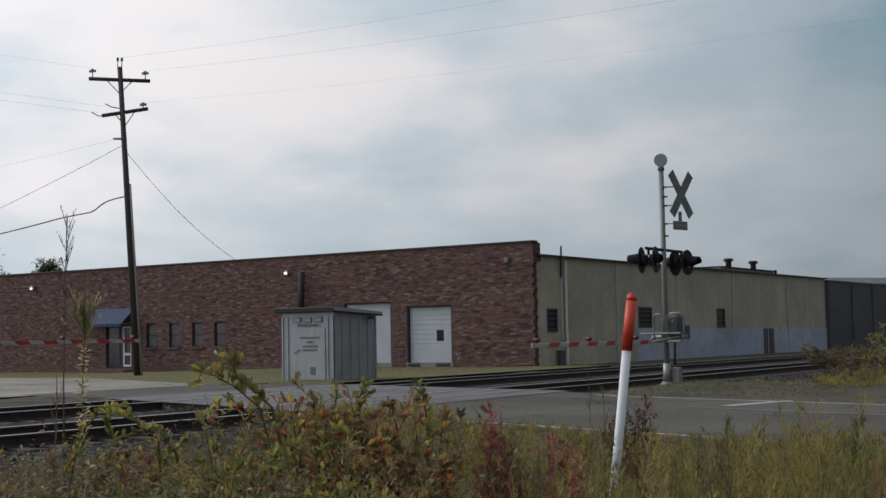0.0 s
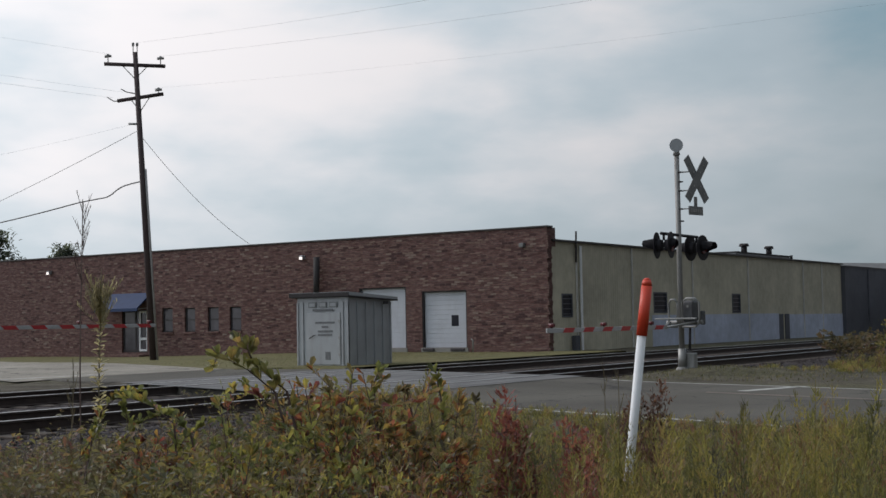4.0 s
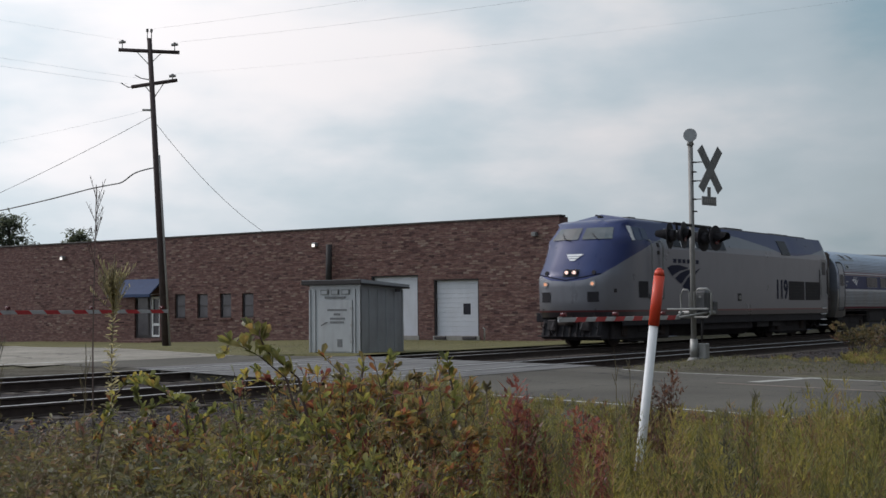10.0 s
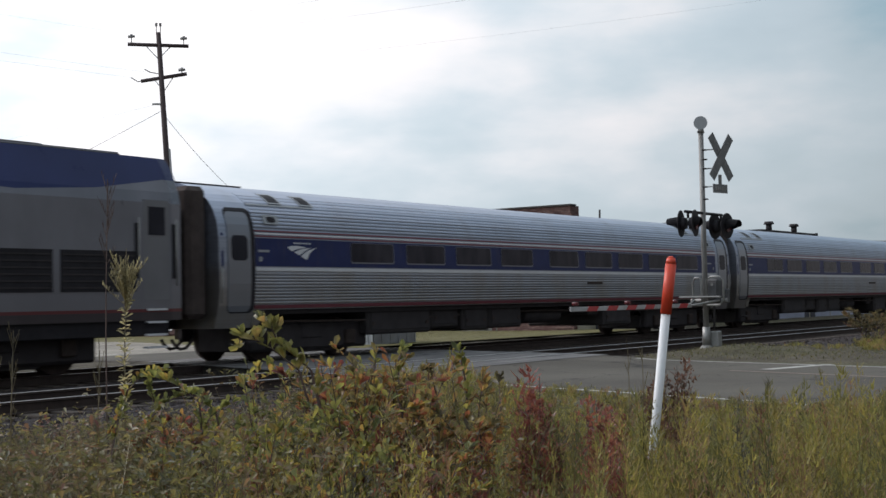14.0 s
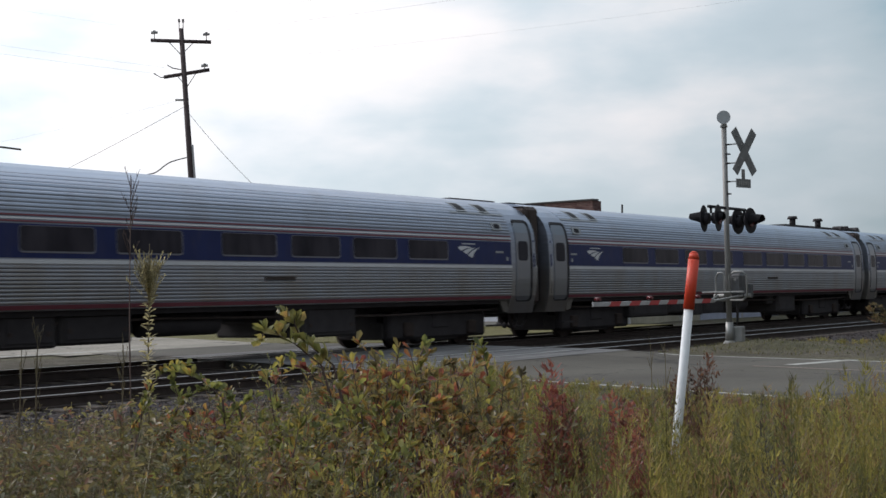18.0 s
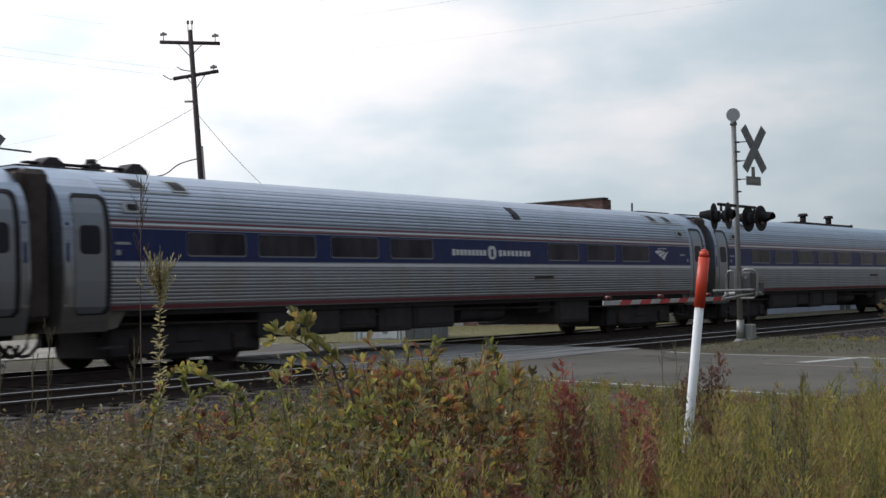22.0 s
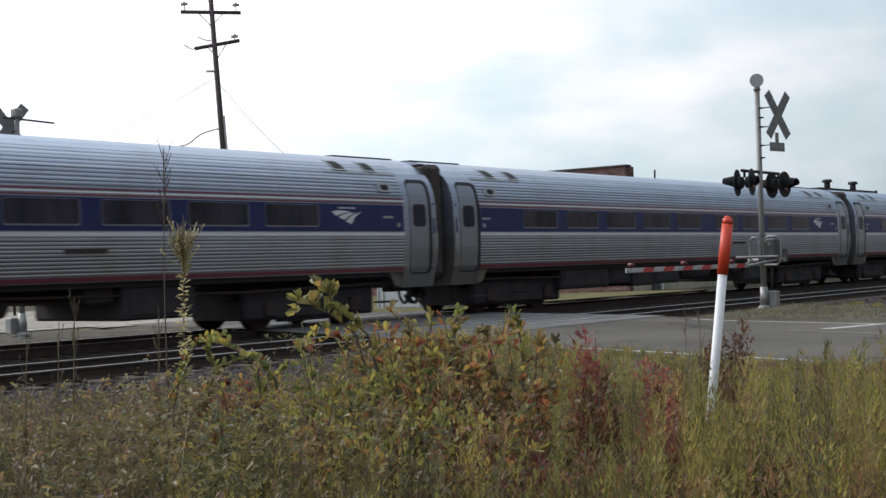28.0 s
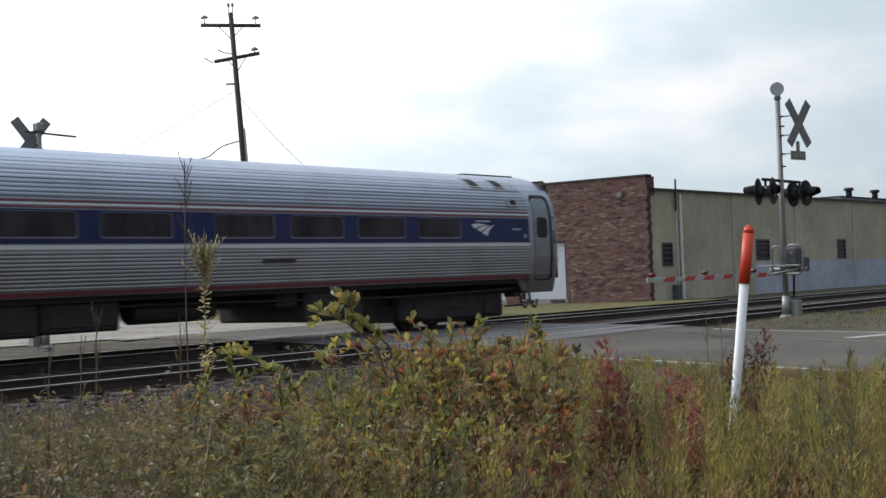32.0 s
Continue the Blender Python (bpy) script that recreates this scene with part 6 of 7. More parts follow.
def curved_plate(w, h, r, cx, cz, proud, depth=0.03, side=-1):
    """A round-cornered plate that follows the curve of the side."""
    levels = sorted({round(s * (h / 2 - r + r * math.sin(radians(q))), 5) for s in (-1, 1) for q in (0, 30, 60, 80)} | {round(-h / 2 + r + (h - 2 * r) * i / 12, 5) for i in range(13)})
    bm = bmesh.new()
    rows = []
    for v in levels:
        k = max(0.0, abs(v) - (h / 2 - r))
        half = w / 2 - r + math.sqrt(max(0.0, r * r - k * k))
        y = side * (half_width(cz + v) + proud)
        rows.append([bm.verts.new((cx - half, y - side * depth, cz + v)), bm.verts.new((cx - half, y, cz + v)), bm.verts.new((cx + half, y, cz + v)), bm.verts.new((cx + half, y - side * depth, cz + v))])
    for lo, hi in zip(rows, rows[1:]):
        for i in range(3):
            bm.faces.new((lo[i], lo[i + 1], hi[i + 1], hi[i]))
    bm.faces.new(rows[0]), bm.faces.new(rows[-1])
    bmesh.ops.recalc_face_normals(bm, faces=bm.faces)
    return bm


def on_side(bm, x0, x1, z0, z1, proud, side=-1, n=4, thick=0.01):
    """A thin plate that follows the curve of the side."""
    rows = []
    for i in range(n + 1):
        z = z0 + (z1 - z0) * i / n
        rows.append((side * (half_width(z) + proud), z))
    outer = rows
    inner = [(y - side * (thick + proud), z) for y, z in reversed(rows)]
    return prism(outer + inner, "x", x0, x1, bm)


def plate(outline, cx, cz, proud, side=-1, depth=0.02):
    """A flat plate with the given outline (pairs of x, z) laid on the side, leaning with it."""
    bm = bmesh.new()
    def y(z, p):
        return side * (half_width(z) + p)
    a = [bm.verts.new((cx + u, y(cz + v, proud), cz + v)) for u, v in outline]
    b = [bm.verts.new((cx + u, y(cz + v, proud - depth), cz + v)) for u, v in outline]
    k = len(outline)
    for i in range(k):
        bm.faces.new((a[i], a[(i + 1) % k], b[(i + 1) % k], b[i]))
    bm.faces.new(a), bm.faces.new(b[::-1])
    bmesh.ops.recalc_face_normals(bm, faces=bm.faces)
    return bm


def swoosh(bm, cx, cz, w, h, where, flip=1):
    """Three fanned bands, as plain shapes; where(x, z) gives the point on the side."""
    bands = [[(-0.5, 0.38), (-0.38, 0.48), (-0.15, 0.5), (0.12, 0.42), (0.10, 0.38), (-0.15, 0.28), (-0.36, 0.10)],
             [(-0.28, 0.02), (-0.14, 0.20), (0.05, 0.32), (0.30, 0.38), (0.22, 0.30), (0.05, 0.08), (-0.10, -0.18)],
             [(-0.06, -0.26), (0.08, 0.02), (0.24, 0.22), (0.50, 0.44), (0.36, 0.22), (0.24, -0.05), (0.14, -0.5)]]
    for band in bands:
        f = bm.faces.new([bm.verts.new(where(cx + flip * u * w, cz + v * h)) for u, v in band])
        f.normal_update()
        if f.normal.y > 0:
            f.normal_flip()


def wheel_mesh(r):
    bm = bmesh.new()
    add_rod(bm, (0, -0.80, 0), (0, -0.67, 0), r, seg=24)
    add_rod(bm, (0, -0.67, 0), (0, -0.64, 0), r + 0.03, seg=24)
    add_rod(bm, (0, 0.67, 0), (0, 0.80, 0), r, seg=24)
    add_rod(bm, (0, 0.64, 0), (0, 0.67, 0), r + 0.03, seg=24)
    add_rod(bm, (0, -0.7, 0), (0, 0.7, 0), 0.085, seg=10)
    for k in range(6):
        q = k * math.pi / 3
        add_rod(bm, (0.24 * math.cos(q), -0.805, 0.24 * math.sin(q)), (0.24 * math.cos(q), -0.79, 0.24 * math.sin(q)), 0.05, seg=8)
    return mesh_of("wheelset", bm, RUST)


COACH_WHEEL = wheel_mesh(0.44)
ENGINE_WHEEL = wheel_mesh(0.50)


def truck(parent, x, base, wheel, r):
    t = part("truck_frame", box(-base / 2 - 0.68, -1.12, 0.20, base / 2 + 0.68, -0.88, 0.82, 0.06), DARKMETAL, parent, "grimy dark bogie frame", at=pose(x, 0, 0))
    part("truck_beam", box(-base / 2 - 0.65, 0.90, 0.42, base / 2 + 0.65, 1.08, 0.72, 0.03), DARKMETAL, t)
    part("bolster", box(-0.35, -1.15, 0.45, 0.35, 1.15, 0.80, 0.03), DARKMETAL, t)
    for k in (-1, 1):
        part("wheelset", wheel, None, t, at=pose(k * base / 2, 0, r))
        part("journal_box", box(k * base / 2 - 0.17, -1.20, r - 0.17, k * base / 2 + 0.17, -0.90, r + 0.17, 0.03), RUST, t)
        part("spring", rod((k * 0.75, -1.0, 0.3), (k * 0.75, -1.0, 0.62), 0.10, seg=10), DARKMETAL, t)
        part("brake_unit", box(k * (base / 2 + 0.50), -0.95, 0.22, k * (base / 2 + 0.72), -0.55, 0.62, 0.02), BROWNEQUIP, t)
    part("brake_rigging", box(-0.85, -1.02, 0.14, 0.85, -0.80, 0.42, 0.02), BROWNEQUIP, t)
    part("transom", box(-base / 2 - 0.5, -0.6, 0.20, base / 2 + 0.5, 0.6, 0.85, 0.03), DARKMETAL, t)
    return t


def build_coach(m, label, windows, cafe=False, front_emblem=False):
    c = thing("passenger_coach", m, label, "railway coach", "coaches of the train")
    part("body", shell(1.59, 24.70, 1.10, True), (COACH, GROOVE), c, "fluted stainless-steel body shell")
    for x0, x1, s in ((0.55, 1.59, 1), (24.70, 25.88, -1)):
        v = part("vestibule", shell(x0, x1, 0.74, False), COACH, c, "smooth steel vestibule end")
        xd = 1.16 if s == 1 else 25.28
        # flat black plate paints the jamb's shade, offset to the side the camera sees
        part("door_recess", curved_plate(0.78, 2.18, 0.14, xd + 0.03, 2.13, 0.012), BLACK, v, "flat black plate for the shaded door jamb")
        dr = part("door", curved_plate(0.66, 2.06, 0.12, xd - 0.035, 2.10, 0.019), DOORSTEEL, v, "steel side door")
        part("door_window", curved_plate(0.46, 0.52, 0.10, xd - 0.035, 2.38, 0.025), GLASS, dr, "dark rounded door window")
        part("end_marker", plate(rounded(0.07, 0.72, 0.02), 0.65 if s == 1 else 25.79, 2.32, 0.006), BLUEBAND, v)
        part("grab_rail", tube([(0.60 if s == 1 else 25.84, -half_width(z) - 0.045, z) for z in (1.25, 1.6, 2.0)], 0.014), STEEL, v)
        part("skirt", prism([(x1, 0.76), (x1 + 0.22, 0.80), (x1 + 0.42, 1.12), (x1, 1.12)] if s == 1 else [(x0, 0.76), (x0 - 0.22, 0.80), (x0 - 0.42, 1.12), (x0, 1.12)], "y", -1.47, -1.42), SKIRT, v)
        e = -1 if s == 1 else 1
        xe = x0 if s == 1 else x1
        part("diaphragm", box(min(xe, 0.003 if s == 1 else 26.007), -1.30, 0.95, max(xe, 0.003 if s == 1 else 26.007), 1.30, 3.62, 0.10), DIAPHRAGM, c, "dusty brown-black rubber gangway diaphragm")
        part("coupler", box(min(xe, xe + e * 0.30), -0.16, 0.62, max(xe, xe + e * 0.30), 0.16, 0.92, 0.03), DARKMETAL, c)
        part("roof_cap", box(min(xe, xe + s * 2.1), -0.30, 3.77, max(xe, xe + s * 2.0), 0.30, 3.808, 0.01), DARKMETAL, c, "dark roof-end walkway plate")
        for y in (-0.75, -0.45):
            part("hose", tube([(xe - e * 0.12, y, 0.78), (xe - e * 0.04, y, 0.50), (xe + e * 0.10, y + 0.02, 0.36), (xe + e * 0.24, y + 0.05, 0.34), (xe + e * 0.36, y + 0.08, 0.44), (xe + e * 0.42, y + 0.1, 0.54)], 0.034), RUBBER, c, "sagging black brake hose")
        for q in (2.53, 3.55) if s == 1 else (23.95, 22.95):
            hatch = part("roof_vent", on_side(None, q - 0.21, q + 0.21, 3.36, 3.60, 0.035), ALU, c, "square roof ventilator")
            part("grille", on_side(None, q - 0.17, q + 0.15, 3.39, 3.58, 0.04), BLACK, hatch)
        part("roof_seam", on_side(None, 1.59 if s == 1 else 22.4, 3.7 if s == 1 else 24.70, 3.30, 3.335, 0.02, n=1), ALU, c, "smooth roof-end flashing")
        xh = 2.14 if s == 1 else 24.12
        sp = part("side_vent", plate(rounded(0.46, 0.20, 0.03), xh, 3.0, 0.03, depth=0.05), ALU, c, "small framed side vent")
        part("grille", plate(rounded(0.26, 0.12, 0.05), xh, 3.0, 0.036), BLACK, sp)
        # plain emblem and a row of bars in place of the operator's name
        bm = bmesh.new()
        xl = 3.05 if s == 1 else 22.78
        part("number_bar", plate(rounded(0.34, 0.05, 0.01), 1.85 if s == 1 else 24.15, 2.33, 0.013), ALU, c)
        part("socket", plate(rounded(0.09, 0.10, 0.02), 1.75 if s == 1 else 24.50, 2.16, 0.013), ALU, c)
        if s == 1 and not front_emblem:
            bm.free()
            continue
        swoosh(bm, xl, 2.31, 0.95, 0.30, lambda x, z: (x, -half_width(z) - 0.013, z))
        part("emblem", bm, WHITELINE, c, "white fanned emblem")
        for i in range(6):
            part("letter_bar", plate(rounded(0.06, 0.035, 0.01), xl - 0.24 + i * 0.095, 2.515, 0.013), WHITELINE, c)
    part("blue_band", on_side(None, 1.60, 24.69, 2.01, 2.60, 0.006), BLUEBAND, c, "dark blue window band")
    part("white_stripe", on_side(None, 1.60, 24.69, 1.915, 1.985, 0.022, n=1), WHITELINE, c, "white stripe under the windows")
    for z in (2.625, 2.735):
        part("pinstripe", on_side(None, 1.60, 24.69, z, z + 0.03, 0.022, n=1), REDLINE, c, "thin red pinstripe")
    part("pinstripe", on_side(None, 1.60, 24.69, 2.675, 2.71, 0.022, n=1), WHITELINE, c, "thin white pinstripe")
    part("sill_stripe", on_side(None, 1.60, 24.69, 1.125, 1.20, 0.014, n=1), REDLINE, c, "red sill stripe")
    for a, b in windows:
        xm, w = (a + b) / 2, b - a
        win = part("window", plate(rounded(w, 0.47, 0.07), xm, 2.335, 0.014), RIM, c, "light aluminium window rim")
        # pane sits off-centre: the rim's lower right highlight is put into its shape
        part("pane", plate(rounded(w - 0.04, 0.43, 0.06), xm - 0.006, 2.346, 0.019, depth=0.01), COACHGLASS, win, "dark tinted pane")
    if cafe:
        for i in range(9):
            part("letter_bar", plate(rounded(0.115, 0.14 if i else 0.16, 0.012), 11.95 + i * 0.163, 2.28, 0.014), WHITELINE, c, "white lettering bar")
        disc = part("emblem_disc", plate(rounded(0.36, 0.34, 0.15), 13.58, 2.29, 0.014), WHITELINE, c, "white round emblem")
        part("bar", plate(rounded(0.10, 0.20, 0.03), 13.58, 2.28, 0.018), BLUEBAND, disc)
        for i in range(8):
            part("letter_bar", plate(rounded(0.125, 0.14 if i else 0.16, 0.012), 13.95 + i * 0.187, 2.28, 0.014), WHITELINE, c, "white lettering bar")
        rack = part("roof_rack", box(0.9, -0.10, 3.865, 3.62, 0.10, 3.905, 0.01), DARKMETAL, c, "dark raised roof rail with antenna bases")
        for q in (1.42, 3.38):
            part("antenna_base", prism([(q - 0.30, 3.77), (q + 0.30, 3.77), (q + 0.26, 3.87), (q + 0.09, 3.99), (q - 0.09, 3.99), (q - 0.26, 3.87)], "y", -0.20, 0.20), DARKMETAL, rack)
        part("antenna_base", box(2.30, -0.16, 3.77, 2.56, 0.16, 3.94, 0.02), DARKMETAL, rack)
        part("dome", rod((2.43, 0, 3.93), (2.43, 0, 4.03), 0.12, 0.10, 12), DARKMETAL, rack)
        part("roof_vent", on_side(None, 14.9, 15.2, 3.20, 3.52, 0.03), BLACK, c, "narrow dark roof vent")
    part("data_bar", plate(rounded(0.9, 0.07, 0.01), 16.0, 1.66, 0.024), RUST, c, "small worn car-number bar")
    # underframe equipment
    for x0, x1, z0, y0 in ((5.55, 8.05, 0.46, -1.36), (8.12, 9.35, 0.54, -1.30), (9.42, 10.6, 0.44, -1.36), (10.66, 12.3, 0.47, -1.34), (16.2, 16.85, 0.70, -1.26), (16.95, 18.7, 0.38, -1.36)):
        b = part("underfloor_box", box(x0, y0, z0, x1, -y0, 1.08, 0.05), BROWNEQUIP, c, "grimy underfloor equipment case")
        part("cover", box(x0 + 0.12, y0 - 0.02, z0 + 0.1, x1 - 0.12, y0, 0.98, 0.008), DARKMETAL, b)
        for q in (x0 + 0.2, x1 - 0.2):
            part("latch", box(q - 0.04, y0 - 0.035, z0 + 0.22, q + 0.04, y0 - 0.02, z0 + 0.30), RUST, b)
    for x0, x1, z, r in ((12.75, 14.7, 0.78, 0.24),):
        part("air_tank", rod((x0, -0.95, z), (x1, -0.95, z), r, seg=16), DARKMETAL, c, "dark cylindrical air tank")
    part("brake_pipe", tube([(1.6, -1.28, 0.86), (6.0, -1.28, 0.80), (13.0, -1.25, 0.90), (20.0, -1.28, 0.80), (24.4, -1.28, 0.86)], 0.03), RUST, c)
    for x in (1.75, 24.25):
        part("foot_step", box(x - 0.28, -1.48, 0.42, x + 0.28, -1.25, 0.46), DARKMETAL, c)
    part("centre_sill", box(0.5, -0.35, 0.78, 25.5, 0.35, 1.1), DARKMETAL, c)
    part("underfloor", box(1.5, -1.42, 1.00, 24.5, 1.42, 1.12), DARKMETAL, c)
    for x in (3.85, 22.16):
        truck(c, x, 2.6, COACH_WHEEL, 0.44)
    return c


# ---- the locomotive: local x = 0 at its rear coupling, the nose at x = -21.15
def engine_half(x, z, xf):
    w = 1.525 - max(0.0, z - 3.28) * 0.36
    if x < -18.9:
        k = min(1.0, (-18.9 - x) / max(0.2, -18.9 - xf))
        w -= 0.42 * k * k * (1 if z < 3.4 else 0.55)
    return w


NOSE = [(0.95, -20.32), (1.15, -20.42), (2.15, -20.45), (2.35, -20.35), (2.45, -20.26), (2.95, -19.88), (3.42, -19.52), (3.72, -19.26), (3.9, -19.08), (4.02, -18.9), (4.1, -18.6)]


def nose_x(z):
    return float(np.interp(z, [q[0] for q in NOSE], [q[1] for q in NOSE]))


def build_engine(m):
    e = thing("diesel_locomotive", m, "silver and blue diesel passenger locomotive with lit headlights", "locomotive")
    zs = [0.95, 1.09, 1.15, 1.5, 1.9, 2.15, 2.35, 2.45, 2.7, 2.95, 3.2, 3.42, 3.58, 3.72, 3.90, 4.02, 4.10]
    us = [0, 0.02, 0.04, 0.06, 0.08, 0.10, 0.13, 0.2, 0.4, 0.6, 0.8, 0.95, 0.985, 1.0]
    bm = bmesh.new()
    grid = {}
    for s in (-1, 1):
        for i, z in enumerate(zs):
            xf = nose_x(z)
            for j, u in enumerate(us):
                xr = -0.35 - 0.5 * max(0.0, z - 3.6) ** 2
                x = xf + (xr - xf) * u
                w = engine_half(x, z, xf) - (0.06 if u == 1.0 else 0)
                grid[s, i, j] = bm.verts.new((x, s * w, z))
        for i in range(len(zs) - 1):
            for j in range(len(us) - 1):
                q = [grid[s, i, j], grid[s, i, j + 1], grid[s, i + 1, j + 1], grid[s, i + 1, j]]
                bm.faces.new(q if s == -1 else q[::-1]).smooth = j < 6
    # front, rear and roof faces between the two sides; the front bows out a little
    mids = {}
    for i, z in enumerate(zs):
        x = nose_x(z)
        mids[i] = [bm.verts.new((x - 0.20 * (1 - v * v), v * engine_half(x, z, x), z)) for v in (-0.5, 0.0, 0.5)]
    for i in range(len(zs) - 1):
        lo = [grid[-1, i, 0], *mids[i], grid[1, i, 0]]
        hi = [grid[-1, i + 1, 0], *mids[i + 1], grid[1, i + 1, 0]]
        for k in range(4):
            bm.faces.new((lo[k + 1], lo[k], hi[k], hi[k + 1])).smooth = True
        bm.faces.new((grid[-1, i, len(us) - 1], grid[1, i, len(us) - 1], grid[1, i + 1, len(us) - 1], grid[-1, i + 1, len(us) - 1]))
    n = len(zs) - 1
    crown = [bm.verts.new((grid[-1, n, j].co.x, 0, (4.33 if j < 7 else 4.20) if 0 < j < len(us) - 1 else 4.14)) for j in range(len(us))]
    for j in range(len(us) - 1):
        bm.faces.new((grid[-1, n, j], grid[-1, n, j + 1], crown[j + 1], crown[j]))
        bm.faces.new((crown[j], crown[j + 1], grid[1, n, j + 1], grid[1, n, j]))
    top = [grid[-1, n, 0], *mids[n], grid[1, n, 0]]
    bm.faces.new(top[:3] + [crown[0]])
    bm.faces.new([top[2], top[3], top[4], crown[0]])
    bmesh.ops.recalc_face_normals(bm, faces=bm.faces)
    part("body", bm, ENGINE, e, "silver body with blue cab and roof sweep")

    def side(x, z, proud=0.012):
        return (x, -engine_half(x, z, nose_x(z)) - proud, z)

    def panel(name, outline, mat, label="", parent=e, proud=0.012, thick=0.03):
        bm = bmesh.new()
        a = [bm.verts.new(side(x, z, proud)) for x, z in outline]
        b = [bm.verts.new(side(x, z, proud - thick)) for x, z in outline]
        k = len(outline)
        for i in range(k):
            bm.faces.new((a[i], a[(i + 1) % k], b[(i + 1) % k], b[i]))
        bm.faces.new(a), bm.faces.new(b[::-1])
        bmesh.ops.recalc_face_normals(bm, faces=bm.faces)
        return part(name, bm, mat, parent, label)

    def rounded_at(x, z, r):
        return [(x + r * math.cos(k * math.pi / 6), z + r * math.sin(k * math.pi / 6)) for k in range(12)]

    def rect(x0, x1, z0, z1, skew=0.0):
        return [(x0 + skew, z0), (x1 + skew, z0), (x1, z1), (x0, z1)]
    band = panel("window_band", rect(-16.30, -11.55, 3.29, 3.90, 0.0), ENGINE_LIGHT, "pale panel round the side windows", proud=0.004)
    for a, b in ((-16.08, -15.46), (-15.14, -14.47), (-14.14, -12.78), (-12.52, -11.60)):
        panel("side_window", rect(a, b, 3.30, 3.885, 0.10), GLASS, "dark slanted side window", band, 0.014)
    panel("window_bar", rect(-13.47, -13.43, 3.31, 3.88, 0.10), DARKFRAME, "", band, 0.02)
    for a, b in ((-16.30, -16.14), (-15.40, -15.22), (-14.42, -14.22), (-12.72, -12.58)):
        panel("window_post", rect(a, b, 3.30, 3.89, 0.05), WHITELINE, "pale window post", band, 0.022)
    cw = panel("cab_side_window", rect(-18.74, -18.28, 3.42, 3.84, 0.04), CABGLASS, "dark cab side window")
    panel("window_post", rect(-18.98, -18.80, 3.40, 3.87, 0.02), WHITELINE, "pale window edge", cw, 0.018)
    panel("cab_side_window", rect(-18.20, -17.80, 3.46, 3.82, 0.02), CABGLASS, "small cab quarter window")
    panel("rear_side_window", rect(-6.02, -5.10, 3.31, 3.875, 0.16), GLASS, "dark slanted rear window", proud=0.016)
    for a, b in ((-5.22, -3.45), (-3.28, -1.55)):
        gr = panel("radiator_grille", rect(a, b, 1.50, 2.26), BLACK, "black radiator grille")
        for i in range(6):
            z = 1.56 + i * 0.12
            panel("slat", rect(a + 0.03, b - 0.03, z, z + 0.03), DARKMETAL, "", gr, 0.022)
    panel("rear_door_window", rect(-1.23, -0.82, 2.58, 3.12), GLASS, "rear door window")
    rd = panel("rear_door", rect(-1.35, -0.72, 1.35, 3.25), ENGINE_LIGHT, "rear side door", proud=0.003)
    for x in (-1.52, -0.58):
        # no hollow behind the handrail: its shade is the panel's dark colour
        panel("rail_recess", rect(x - 0.05, x + 0.05, 1.75, 2.80), BLACK, "flat dark panel for a shaded handrail recess", proud=0.006)
        part("handrail", tube([side(x, z, 0.07) for z in (1.6, 2.2, 2.9)], 0.016), STEEL, e)
    vent = panel("front_vent", rect(-18.62, -17.97, 1.56, 2.09), BLACK, "black square side vent")
    panel("cab_door", rect(-17.70, -17.12, 1.42, 3.42), ENGINE_LIGHT, "cab side door", proud=0.003)
    for x in (-17.82, -17.00):
        panel("rail_recess", rect(x - 0.09, x + 0.01, 1.52, 3.44), DARKFRAME, "flat dark panel for a shaded handrail recess", proud=0.005)
        part("handrail", tube([side(x + 0.03, 1.52, 0.01), side(x + 0.03, 1.54, 0.08)] + [side(x + 0.03, z, 0.08) for z in (2.0, 2.6, 3.2, 3.40)] + [side(x + 0.03, 3.45, 0.01)], 0.024), DULLGREY, e, "bent steel handrail")
    # step wells are flat panels, coloured as dark as their shade
    for z0, z1 in ((1.62, 1.84), (1.90, 1.98), (2.01, 2.08)):
        panel("step_well", rect(-17.58, -17.16, z0, z1), DARKFRAME, "flat dark panel for a shaded step well", proud=0.008)
    for z in (1.85, 1.985):
        panel("step_tread", rect(-17.60, -17.14, z, z + 0.03), STEEL, "bright step tread", proud=0.03)
    for z in (1.24, 2.40, 2.98, 3.24):
        panel("latch", rect(-17.24, -17.08, z, z + 0.13), DARKFRAME, "")
    # the filler's shaded hollow is a black panel on the side
    fl = panel("fuel_filler", rect(-10.50, -10.20, 1.46, 1.74), BLACK, "flat dark panel for the shaded filler recess")
    panel("filler_cap", rounded_at(-10.36, 1.58, 0.09), STEEL, "", fl, 0.02)
    panel("nose_vent", rect(-19.95, -19.85, 1.72, 1.84), DARKFRAME, "")
    # plain emblem, bars in place of the operator's name, and the road number
    bm = bmesh.new()
    swoosh(bm, -15.18, 2.20, 2.68, 0.95, lambda x, z: side(x, z, 0.010))
    part("emblem", bm, EMBLEM, e, "dark blue fanned emblem")
    for i in range(6):
        panel("letter_bar", rect(-16.03 + i * 0.365, -15.80 + i * 0.365 + (0.02 if i in (1, 4) else 0), 2.74, 2.88), EMBLEM, "dark lettering bar", proud=0.008)
    txt = bpy.data.curves.new("number", "FONT")
    txt.body, txt.size, txt.align_x, txt.extrude = "119", 1.08, "CENTER", 0.004
    txt.offset = 0.022
    tmp = new("number_text", txt)
    bpy.context.view_layer.update()
    me = bpy.data.meshes.new_from_object(tmp.evaluated_get(bpy.context.evaluated_depsgraph_get()))
    bpy.data.objects.remove(tmp)
    me.materials.clear()
    me.materials.append(EMBLEM)
